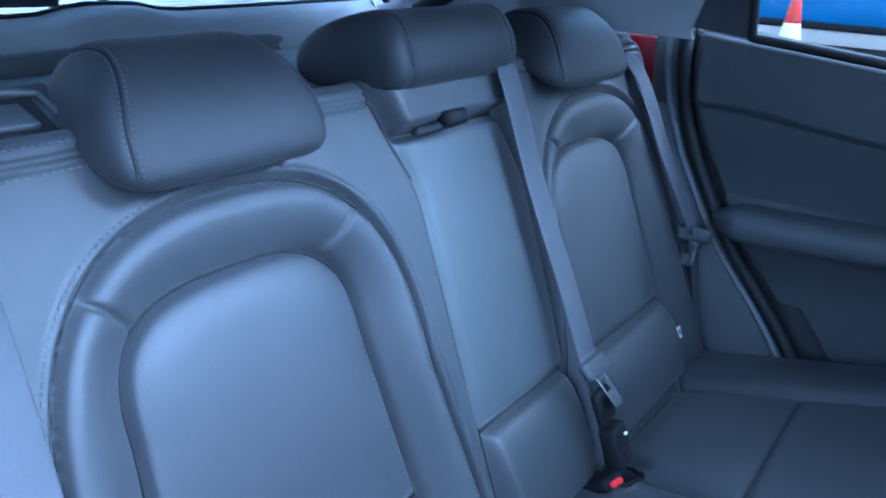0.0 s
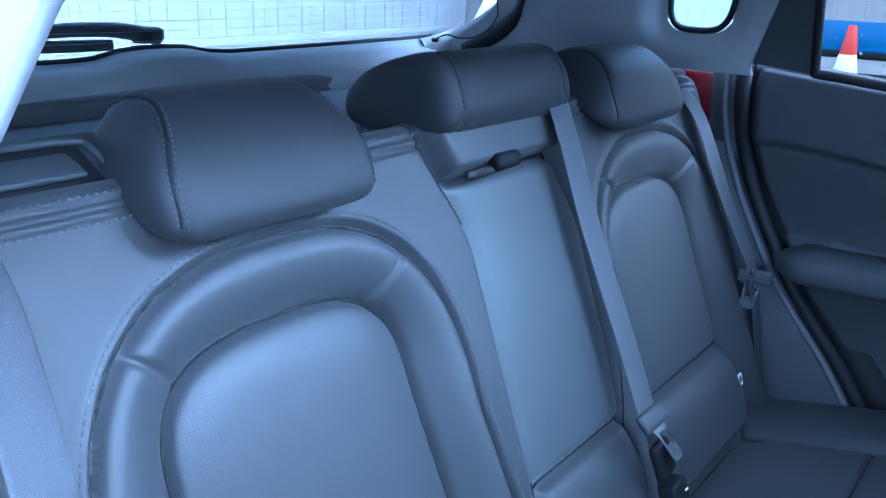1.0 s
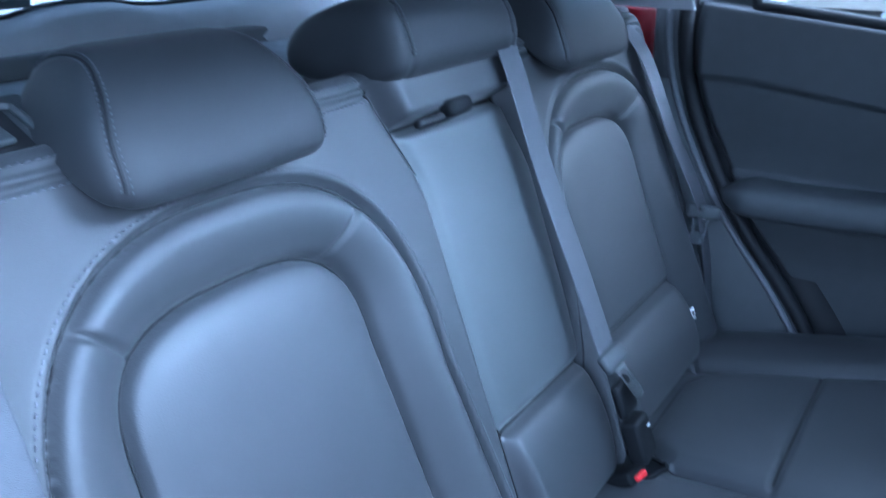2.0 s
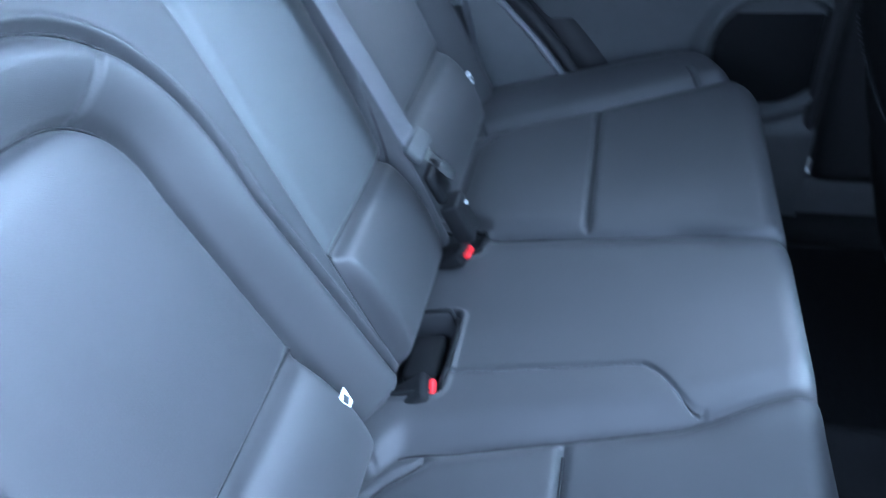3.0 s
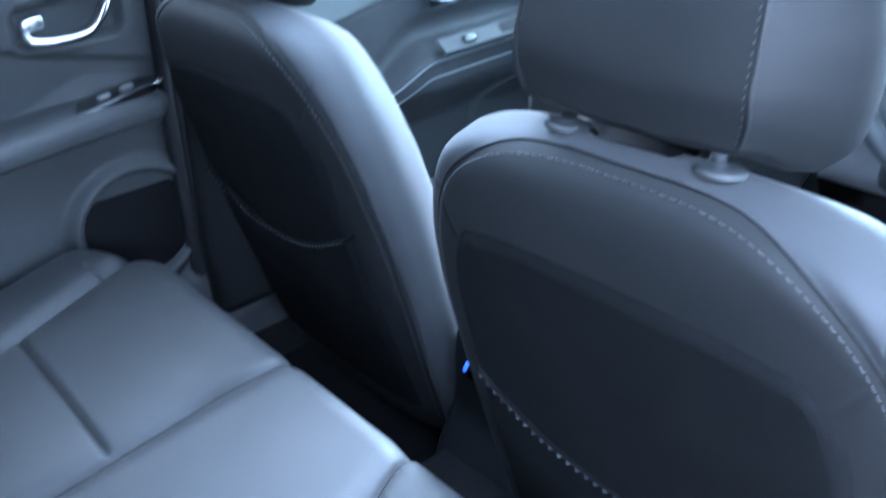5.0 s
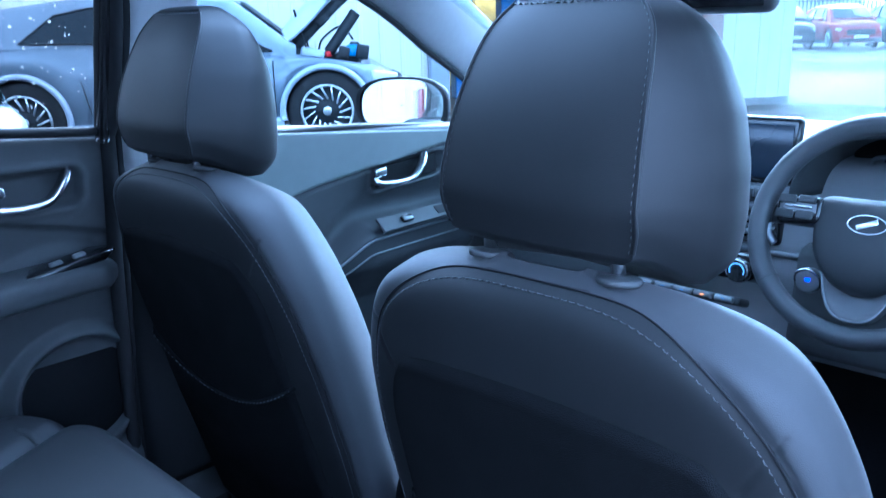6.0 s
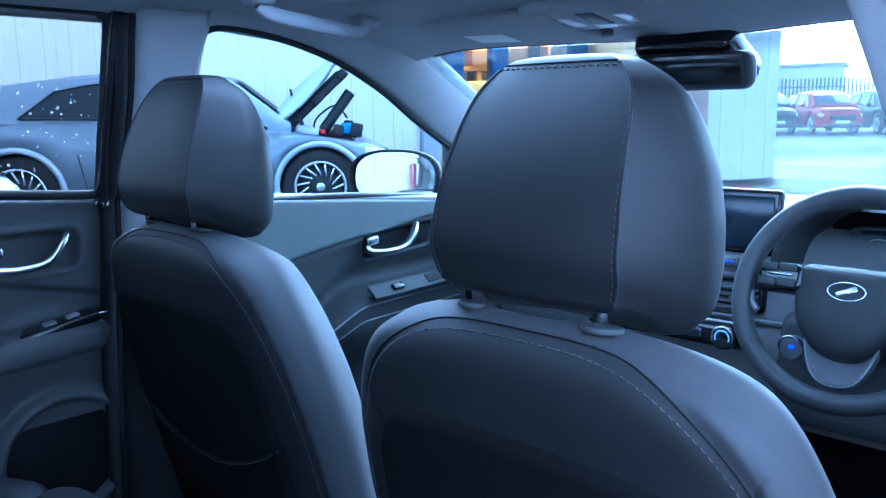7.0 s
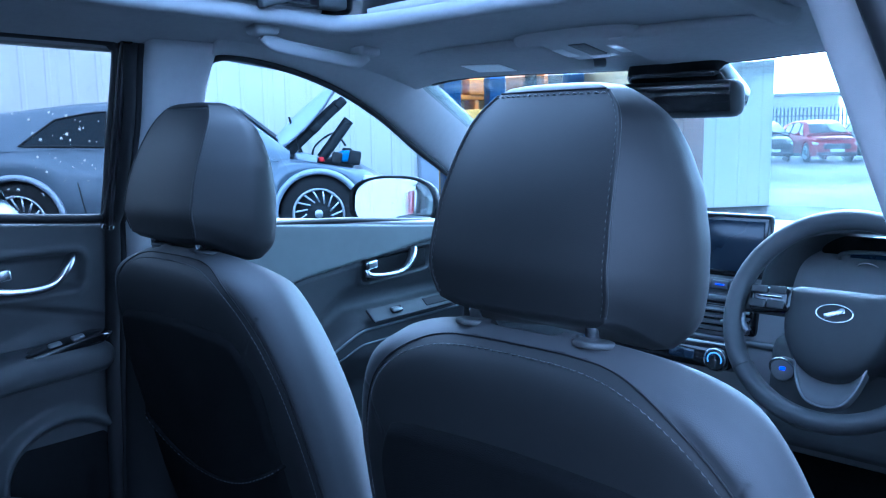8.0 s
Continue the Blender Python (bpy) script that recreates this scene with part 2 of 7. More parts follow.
def smooth_path(pts, n=60, closed=False):
    """A Catmull-Rom curve through a few points."""
    p = np.asarray(pts, float)
    m = len(p)
    out = []
    segs = m if closed else m - 1
    for s in np.linspace(0, segs, n, endpoint=not closed):
        i = min(int(s), segs - 1)
        t = s - i
        g = (lambda k: p[k % m]) if closed else (lambda k: p[min(max(k, 0), m - 1)])
        a, b, c, d = g(i - 1), g(i), g(i + 1), g(i + 2)
        out.append(0.5 * (2 * b + (c - a) * t + (2 * a - 5 * b + 4 * c - d) * t * t + (3 * b - a - 3 * c + d) * t ** 3))
    return np.array(out)


def frames(path, up=(0, 0, 1), closed=False):
    path = np.asarray(path, float)
    tan = np.gradient(path, axis=0) if not closed else np.roll(path, -1, 0) - np.roll(path, 1, 0)
    tan /= np.linalg.norm(tan, axis=1)[:, None] + 1e-12
    side = np.cross(tan, np.asarray(up, float))
    side /= np.linalg.norm(side, axis=1)[:, None] + 1e-12
    return tan, side, np.cross(side, tan)


def sweep(path, prof, up=(0, 0, 1), closed=False, scale=None, cap=True):
    """Sweeps a closed profile of (side, up) pairs along a path."""
    path = np.asarray(path, float)
    prof = np.asarray(prof, float)
    _, side, upv = frames(path, up, closed)
    sc = np.ones(len(path)) if scale is None else np.asarray(scale)
    v = path[:, None, :] + sc[:, None, None] * (side[:, None, :] * prof[None, :, 0:1] + upv[:, None, :] * prof[None, :, 1:2])
    n, k = len(path), len(prof)
    f = [tuple(q) for q in grid_faces(n, k, wrap_u=closed, wrap_v=True)]
    if cap and not closed:
        f += [tuple(range(k))[::-1], tuple(range((n - 1) * k, n * k))]
    return mesh_of(v.reshape(-1, 3), f)


def ring(r, n=12, ry=None, p=2.0):
    a = np.linspace(0, 2 * math.pi, n, endpoint=False)
    c, s = np.cos(a), np.sin(a)
    return np.stack([r * np.sign(c) * np.abs(c) ** (2 / p), (r if ry is None else ry) * np.sign(s) * np.abs(s) ** (2 / p)], 1)


def tube(pts, r, n=10, smooth=0, up=(0, 0, 1), closed=False, flat=None, p=2.0):
    path = smooth_path(pts, smooth, closed) if smooth else pts
    return sweep(path, ring(r, n, flat, p), up, closed)


def stitches(path, normal, length=0.0045, gap=0.0025, r=0.0009, lift=0.0004):
    """A row of short threads that lie along a path."""
    path = np.asarray(path, float)
    normal = np.asarray(normal, float)
    if normal.ndim == 1:
        normal = np.repeat(normal[None, :], len(path), 0)
    d = np.concatenate([[0], np.cumsum(np.linalg.norm(np.diff(path, axis=0), axis=1))])
    verts, faces = [], []
    pos = 0.0
    while pos + length < d[-1]:
        ends = []
        for q in (pos, pos + length * 0.5, pos + length):
            c = np.array([np.interp(q, d, path[:, k]) for k in range(3)])
            m = np.array([np.interp(q, d, normal[:, k]) for k in range(3)])
            ends.append((c, m / (np.linalg.norm(m) + 1e-9)))
        t = ends[2][0] - ends[0][0]
        t /= np.linalg.norm(t) + 1e-9
        side = np.cross(t, ends[1][1])
        base = len(verts)
        for (c, m), w, h in zip(ends, (0.55, 1.0, 0.55), (0.0, 1.0, 0.0)):
            c = c + m * (lift + h * r * 0.8 - (1 - h) * r * 0.6)
            verts += [c - side * r * w, c + m * r * w, c + side * r * w, c - m * r * w]
        for a in (0, 4):
            for k in range(4):
                faces.append((base + a + k, base + a + (k + 1) % 4, base + a + 4 + (k + 1) % 4, base + a + 4 + k))
        faces += [(base + 3, base + 2, base + 1, base), (base + 8, base + 9, base + 10, base + 11)]
        pos += length + gap
    return mesh_of(verts, faces)


def smoothstep(a, b, x):
    t = np.clip((x - a) / (b - a), 0, 1)
    return t * t * (3 - 2 * t)


def lut(x, xs, ys, soft=0.02):
    """Reads a smoothed table."""
    g = np.linspace(xs[0], xs[-1], 400)
    v = np.interp(g, xs, ys)
    k = max(int(soft / (g[1] - g[0])), 1)
    for _ in range(3):
        v2 = np.convolve(np.pad(v, k, mode="reflect", reflect_type="odd"), np.ones(2 * k + 1) / (2 * k + 1), mode="valid")
        v = v2
    return np.interp(x, g, np.maximum(v, 0.0005))


def bell(d, w):
    return np.exp(-(d / w) ** 2)


def seg_dist(x, y, ax, ay, bx, by):
    t = np.clip(((x - ax) * (bx - ax) + (y - ay) * (by - ay)) / ((bx - ax) ** 2 + (by - ay) ** 2), 0, 1)
    return np.hypot(x - ax - t * (bx - ax), y - ay - t * (by - ay))


def rect_dist(x, y, cx, cy, hx, hy, r):
    qx, qy = np.abs(x - cx) - hx + r, np.abs(y - cy) - hy + r
    return np.hypot(np.maximum(qx, 0), np.maximum(qy, 0)) + np.minimum(np.maximum(qx, qy), 0) - r


# ---- rear seat ----
B0, BU, BN = np.array([0, 0.03, 0.60]), np.array([0, -0.354, 0.935]), np.array([0, 0.935, 0.354])
SIDE_X = 0.345


def side_shape(x, v):
    """Signed distances to the outer and the inner seam of a seat panel."""
    dx = np.abs(np.abs(x) - np.where(x > 0, SIDE_X, 0.380))
    w = 0.213 + np.maximum(0.30 - v, 0) * 0.14
    p = 2.6
    outer = 0.2 * (((dx / w) ** p + (np.maximum(v - 0.30, 0) / 0.245) ** p) ** (1 / p) - 1)
    dx = np.abs(np.abs(x) - np.where(x > 0, 0.341, 0.376))
    w = 0.139 + np.maximum(0.36 - v, 0) * 0.09
    p = 3.0
    inner = 0.14 * (((dx / w) ** p + (np.maximum(v - 0.36, 0) / 0.114) ** p) ** (1 / p) - 1)
    return outer, inner


def split_x(v):
    return 0.078 + 0.05 * smoothstep(0.46, 0.62, v)


def groove_x(v):
    return -0.150 + 0.030 * smoothstep(0.44, 0.56, v) + 0.008 * smoothstep(0.3, 0.15, v)


def mix(a, b, w):
    return a * (1 - w) + b * w


def back_height(x, v):
    o, i = side_shape(x, v)
    s = np.clip(i / (i - o + 1e-9), 0, 1)
    bolster = -0.024 + 0.036 * np.sin(np.pi / 2 * np.clip(s * 1.15, 0, 1)) - 0.005 * smoothstep(0.75, 1.0, s)
    ax = np.where(x > 0, x, -x - 0.035)
    for a, b, c, d in ((0.194, 0.497, 0.240, 0.452), (0.510, 0.497, 0.454, 0.452)):
        bolster = bolster - 0.0075 * bell(seg_dist(ax, v, a, b, c, d), 0.0032)
    bolster = mix(mix(bolster, -0.031, bell(i, 0.0042)), -0.005, bell(o, 0.0040))
    insert = -0.022 + 0.016 * (1 - np.exp(np.minimum(i, 0) / 0.022))
    insert = mix(insert, -0.031, bell(i, 0.0042))
    roll = -0.022 + 0.040 * np.sqrt(np.clip(1 - ((v - 0.075) / 0.088) ** 2, 0, 1))
    roll = mix(roll, -0.027, bell(i, 0.014))
    inner = np.where(v > 0.162, mix(insert, -0.022, bell(v - 0.162, 0.008)), mix(roll, -0.022, bell(v - 0.162, 0.006)))
    n = np.where(i < 0, inner, bolster)
    outer = mix(0.006 + 0.0035 * bell(o - 0.0065, 0.0028), -0.003, bell(o, 0.0035))
    n = np.where(o > 0, outer, n)
    # middle section between the two seams
    cx, gx = split_x(v), groove_x(v)
    panel = 0.012 - 0.008 * bell(x - cx, 0.05) - 0.006 * bell(x - gx, 0.03)
    panel = mix(mix(panel, -0.006, bell(v - 0.183, 0.009)), -0.012, bell(v - 0.552, 0.008))
    upper = 0.030
    low = -0.006 + 0.034 * np.sqrt(np.clip(1 - ((v - 0.09) / 0.095) ** 2, 0, 1))
    middle = np.where(v < 0.183, mix(low, -0.006, bell(v - 0.183, 0.006)), panel + (upper - panel) * smoothstep(0.550, 0.566, v))
    middle = mix(mix(middle, -0.002, bell(x - cx, 0.009)), -0.014, bell(x - gx, 0.009))
    sides = mix(n + 0.011 * bell(x - gx + 0.015, 0.012) * (x <= gx), -0.014, bell(x - gx, 0.006))
    sides = mix(sides, -0.002, bell(x - cx, 0.006))
    n = np.where((x < cx) & (x > gx), middle, sides)
    n = n - 0.05 * smoothstep(0.03, -0.03, v)
    return n - 0.045 * smoothstep(0.615, 0.665, np.abs(x))


def back_point(x, s):
    """The seat back's skin: up the front, round the top edge and a hand's width backwards."""
    mid = smoothstep(0.13, 0.09, x) * smoothstep(-0.17, -0.13, x)
    vt = 0.598 + 0.030 * mid - 0.05 * smoothstep(0.60, 0.67, np.abs(x))
    r = 0.022
    ang = np.clip((s - vt) / r, 0, np.pi / 2)
    over = np.maximum(s - vt - r * np.pi / 2, 0)
    v = np.minimum(s, vt) + r * np.sin(ang)
    h = back_height(x, np.minimum(s, vt))
    n = h - r * (1 - np.cos(ang)) - over
    n = n - 0.0045 * bell(s - vt + 0.004, 0.0025) - 0.0045 * bell(s - vt - 0.006, 0.0025)
    return B0 + x[..., None] * np.array([1, 0, 0]) + v[..., None] * BU + n[..., None] * BN


xs, ss = np.arange(-0.668, 0.669, 0.0027), np.arange(-0.03, 0.745, 0.0027)
gx_, gs_ = np.meshgrid(xs, ss, indexing="ij")
BACK_V = back_point(gx_, gs_).reshape(-1, 3)
BACK_UV = np.stack([gx_.ravel(), gs_.ravel()], 1)
BACK_F = grid_faces(len(xs), len(ss))
fx, fs = gx_.ravel()[BACK_F].mean(1), gs_.ravel()[BACK_F].mean(1)
fo, fi = side_shape(fx, fs)
fmid = (fx < split_x(fs)) & (fx > groove_x(fs))
backs = {
    1: thing("car_seat", "black leather rear backrest section with perforated insert", "car seat"),
    -1: thing("car_seat", "wider black leather rear backrest section with pull-down middle", "car seat"),
}
for side in (1, -1):
    here = (fx >= split_x(fs)) if side > 0 else (fx <= groove_x(fs))
    for nm, m, mt, lb in (
        ("upholstery", here & (fo >= 0), LEATHER, ""),
        ("side_bolster", here & (fo < 0) & (fi >= 0), LEATHER, "puffed leather bolster"),
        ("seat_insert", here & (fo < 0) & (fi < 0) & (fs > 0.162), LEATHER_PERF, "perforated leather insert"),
        ("lower_roll", here & (fo < 0) & (fi < 0) & (fs <= 0.162), LEATHER, ""),
    ):
        part(nm, used(BACK_V, BACK_F[m], BACK_UV), mt, backs[side], lb)
    w = (0.585, 0.375) if side > 0 else (0.80, -0.265)
    board = rbox(w[0], 0.07, 0.58, 0.012, at=Matrix.Translation((w[1], -0.145, 0.855)) @ pose(0, 0, 0, 20.7, 0, 0))
    part("back_board", board, FABRIC, backs[side], "grey fabric rear face")
    # stitched seam round the panel
    off = 0.011
    t = np.linspace(-0.75, np.pi * 0.58, 200)
    t = t if side > 0 else np.pi - t
    px_ = 0.2135 * np.sign(np.cos(t)) * np.abs(np.cos(t)) ** (2 / 2.6)
    pv_ = 0.30 + 0.245 * np.sign(np.sin(t)) * np.abs(np.sin(t)) ** (2 / 2.6)
    low = np.sin(t) < 0
    px_ = np.where(low, np.sign(px_) * (0.213 + np.maximum(0.30 - pv_, 0) * 0.14), px_) * (1 + off / 0.213)
    pv_ = pv_ + off * np.clip(np.sin(t), 0, 1)
    xx = (SIDE_X if side > 0 else -0.380) + px_
    pts = back_point(xx, pv_)
    part("stitching", stitches(pts, BN), THREAD, backs[side], "pale grey seam stitching")
    xx = np.linspace(0.14, 0.60, 120) * side
    for s0 in (0.588, 0.610):
        part("stitching", stitches(back_point(xx, np.full(120, s0)), BN * 0.7 + BU * 0.7), THREAD, backs[side], "pale grey seam stitching")
# The middle panel carries its extra light in a lighter leather colour.
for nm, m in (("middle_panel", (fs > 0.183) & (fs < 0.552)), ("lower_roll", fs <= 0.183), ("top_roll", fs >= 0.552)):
    part(nm, used(BACK_V, BACK_F[fmid & m], BACK_UV), LEATHER_SMOOTH_LIT if nm == "middle_panel" else LEATHER, backs[-1])


def seam(pts, parent, r=0.0015, up=(0.2, 1, 0.3)):
    """A dark sunken seam along a path."""
    return part("seam", sweep(pts, ring(r, 6), up=up), SEAM, parent, "dark sunken seam")


for side in (1, -1):
    t = np.linspace(-0.9, np.pi + 0.9, 240)
    for cx, w0, k, v0, h, p, lift, r in ((0.345, 0.213, 0.14, 0.30, 0.245, 2.6, 0.0012, 0.0014), (0.341, 0.139, 0.09, 0.36, 0.114, 3.0, 0.0022, 0.0012)):
        c, s = np.cos(t), np.sin(t)
        v = np.where(s >= 0, v0 + h * np.abs(s) ** (2 / p), v0 + (v0 - 0.06) * s / math.sin(0.9))
        dx = np.where(s >= 0, w0 * np.abs(c) ** (2 / p), w0 + (v0 - v) * k) * np.sign(c)
        x = side * (cx + (0.035 if side < 0 else 0)) + dx
        ok = (x > split_x(v) + 0.004) if side > 0 else (x < groove_x(v) - 0.004)
        seam(back_point(x[ok], v[ok]) + BN * lift, backs[side], r)
    cx = 0.341 if side > 0 else -0.376
    x = np.linspace(cx - 0.152, cx + 0.152, 60)
    seam(back_point(x, np.full(60, 0.162)) + BN * 0.0012, backs[side], 0.0014, BU)
v = np.linspace(0.02, 0.60, 120)
for lo, hi in ((0.02, 0.19), (0.50, 0.60)):
    vv = np.linspace(lo, hi, 50)
    seam(back_point(split_x(vv), vv) + BN * 0.0006, backs[1], 0.0018)
seam(back_point(groove_x(v), v) + BN * 0.0008, backs[-1], 0.0026)
for vv in (0.183, 0.552):
    x = np.linspace(float(groove_x(np.array(vv))) + 0.004, float(split_x(np.array(vv))) - 0.004, 60)
    seam(back_point(x, np.full(60, vv)) + BN * 0.001, backs[-1], 0.0016, BU)
# pull strap of the middle section
SM = Matrix.Translation(B0 + 0.557 * BU + 0.030 * BN + np.array([0.020, 0, 0])) @ pose(0, 0, 0, 20.7)
part("pull_strap", rbox(0.046, 0.022, 0.020, 0.0085, 4, at=SM), PLASTIC_BLACK, backs[-1], "black folded pull strap")
part("strap_slot", rbox(0.075, 0.012, 0.010, 0.004, 2, at=SM @ pose(0.03, -0.008, -0.006)), RUBBER, backs[-1])
# release handle let into the top of the outer shoulder
for side in (1, -1):
    base = Matrix.Translation((side * 0.516, -0.229, 1.1745)) @ pose(0, 0, 0, -26, 0, 0)
    part("handle_surround", rbox(0.165, 0.100, 0.020, 0.0065, 3, at=base @ pose(0, 0, -0.005)), PLASTIC, backs[side])
    part("lever_well", rbox(0.112, 0.060, 0.004, 0.0015, 2, at=base @ pose(0, 0.0, 0.004)), RUBBER, backs[side])
    part("release_lever", rbox(0.086, 0.034, 0.006, 0.0028, 3, at=base @ pose(0, -0.004, 0.007, 8)), PLASTIC, backs[side], "dark release lever")
    loop = [(-0.054, 0.032), (-0.020, 0.034), (0.020, 0.034), (0.054, 0.032), (0.062, 0.022), (0.062, -0.018), (0.054, -0.030), (0.0, -0.032), (-0.054, -0.030), (-0.062, -0.018), (-0.062, 0.022)]
    part("lever_rim", tube([base @ Vector((x, y, 0.009)) for x, y in loop], 0.0034, 8, 80, closed=True), PLASTIC, backs[side], "grey moulded rim")
# woven anchor tags
for x, v in ((0.204, 0.097), (-0.513, 0.097)):
    p = back_point(np.array([x]), np.array([v]))[0]
    at = Matrix.Translation(p + BN * 0.002) @ pose(0, 0, 0, -20.7 + 0, 0, 0)
    tag = part("anchor_tag", rbox(0.015, 0.0016, 0.021, 0.0008, at=at @ pose(0, 0, 0, 40)), WHITE_TAG, backs[1 if x > 0 else -1], "small white woven anchor tag")
    part("tag_mark", rbox(0.008, 0.0012, 0.010, 0.0004, at=at @ pose(0, 0, 0, 40) @ pose(0.001, 0.0009, 0.001, 0, 20)), PLASTIC, tag, "dark printed mark")


def pillow(prof, hw, wf, e=9.0, q=3.2, nu=56, npf=96, groove=None, amount=0.0022):
    """A cushion lofted along x from a closed side profile; wf gives the width at each profile point. Returns a point function."""
    pr = smooth_path(prof, npf, closed=True)
    c = pr.mean(0)
    u = np.sin(np.linspace(-np.pi / 2, np.pi / 2, nu))

    def point(uu, idx):
        s = np.clip(1 - np.abs(uu) ** e, 0, 1) ** (1 / q)
        yz = c + (pr[idx] - c) * s[..., None]
        return np.concatenate([(hw * uu * wf(yz[..., 1]))[..., None], yz], -1)

    uu, ii = np.meshgrid(u, np.arange(npf), indexing="ij")
    v = point(uu, ii)
    if groove:
        d = c - v[..., 1:]
        d /= np.linalg.norm(d, axis=-1)[..., None] + 1e-9
        for g in groove:
            v[..., 1:] += d * (amount * bell((uu - g) * hw, 0.0028))[..., None]
    faces = [tuple(f) for f in grid_faces(nu, npf, wrap_v=True)]
    return v.reshape(-1, 3), faces, point, pr


def seam_thread(point, pr, u, ids, parent, side):
    c = pr.mean(0)
    pts = point(np.full(len(ids), u), np.asarray(ids))
    nrm = np.concatenate([np.zeros((len(ids), 1)), pts[:, 1:] - c], 1)
    nrm /= np.linalg.norm(nrm, axis=1)[:, None] + 1e-9
    part("seam", sweep(pts - nrm * 0.0012, ring(0.0014, 6), up=(1, 0, 0)), SEAM, parent, "dark sunken seam")
    for off in (-0.026, 0.026):
        row = point(np.full(len(ids), u + off), np.asarray(ids))
        part("stitching", stitches(row, nrm, 0.003, 0.0022, 0.0006, 0.0002), THREAD, parent, "pale grey seam stitching")


# rear head restraints, pushed right down; (forward, up) profile in the seat back's own axes
OUTER_PROF = [(0.056, 0.564), (0.058, 0.60), (0.046, 0.642), (0.016, 0.676), (-0.040, 0.688), (-0.082, 0.668), (-0.088, 0.634), (-0.06, 0.614), (-0.018, 0.604), (0.012, 0.58), (0.036, 0.557)]
MIDDLE_PROF = [(0.052, 0.618), (0.052, 0.655), (0.036, 0.682), (-0.01, 0.693), (-0.07, 0.692), (-0.105, 0.674), (-0.105, 0.645), (-0.06, 0.618), (0.0, 0.600), (0.036, 0.600)]
BACK_AXES = Matrix(((1, 0, 0, 0), (0, BN[1], BU[1], B0[1]), (0, BN[2], BU[2], B0[2]), (0, 0, 0, 1)))


def rear_headrest(x, prof, hw, wf, seams, parent, label, e=9.0, q=3.2):
    v, f, point, pr = pillow(prof, hw, wf, e, q, groove=seams)
    head = part("headrest", mesh_of(v, f), LEATHER_HALF_SHADED, parent, label)
    head.matrix_world = Matrix.Translation((x, 0, 0)) @ BACK_AXES
    n = len(pr)
    for g in seams:
        seam_thread(point, pr, g, list(range(0, int(n * 0.40))), head, x)
    for dx in (-0.07, 0.07):
        part("post", cyl(0.006, 0.09, 16, at=pose(dx, -0.045, 0.59)), CHROME, head, "chrome post")
    return head


wide = lambda z: 1.0 - 0.27 * smoothstep(0.59, 0.69, z)
rear_headrest(0.353, OUTER_PROF, 0.116, wide, (-0.87, 0.87), backs[1], "black leather headrest with double stitching", 10.0, 3.2)
rear_headrest(-0.332, OUTER_PROF, 0.122, wide, (-0.87, 0.87), backs[-1], "black leather headrest with double stitching", 10.0, 3.2)
rear_headrest(-0.005, MIDDLE_PROF, 0.128, lambda z: 1.0 - 0.05 * smoothstep(0.64, 0.70, z), (-0.80, 0.80), backs[-1], "low flat black leather middle headrest", 18.0, 4.5)

# cushion
CUT_R, CUT_L = (0.052, 0.040, 0.070, 0.044, 0.012), (-0.168, 0.045, 0.034, 0.042, 0.012)


def cushion_front(x):
    return 0.469 - 0.085 * smoothstep(0.48, 0.74, np.abs(x)) - 0.02 * smoothstep(0.64, 0.715, np.abs(x))


def pad_edges(x, y):
    ax = np.abs(x)
    inner = 0.196 - 0.115 * np.clip(y - 0.04, 0, 0.5) - 0.020 * smoothstep(0.33, 0.45, y) + 0.030 * smoothstep(0.07, 0.02, y) ** 2
    outer = 0.495 + 0.19 * np.clip(y - 0.03, 0, 0.5)
    rear = 0.030 + 0.05 * smoothstep(0.27, 0.20, ax) ** 2 + 0.045 * smoothstep(0.44, 0.50, ax) ** 2
    return ax - inner, outer - ax, y - rear


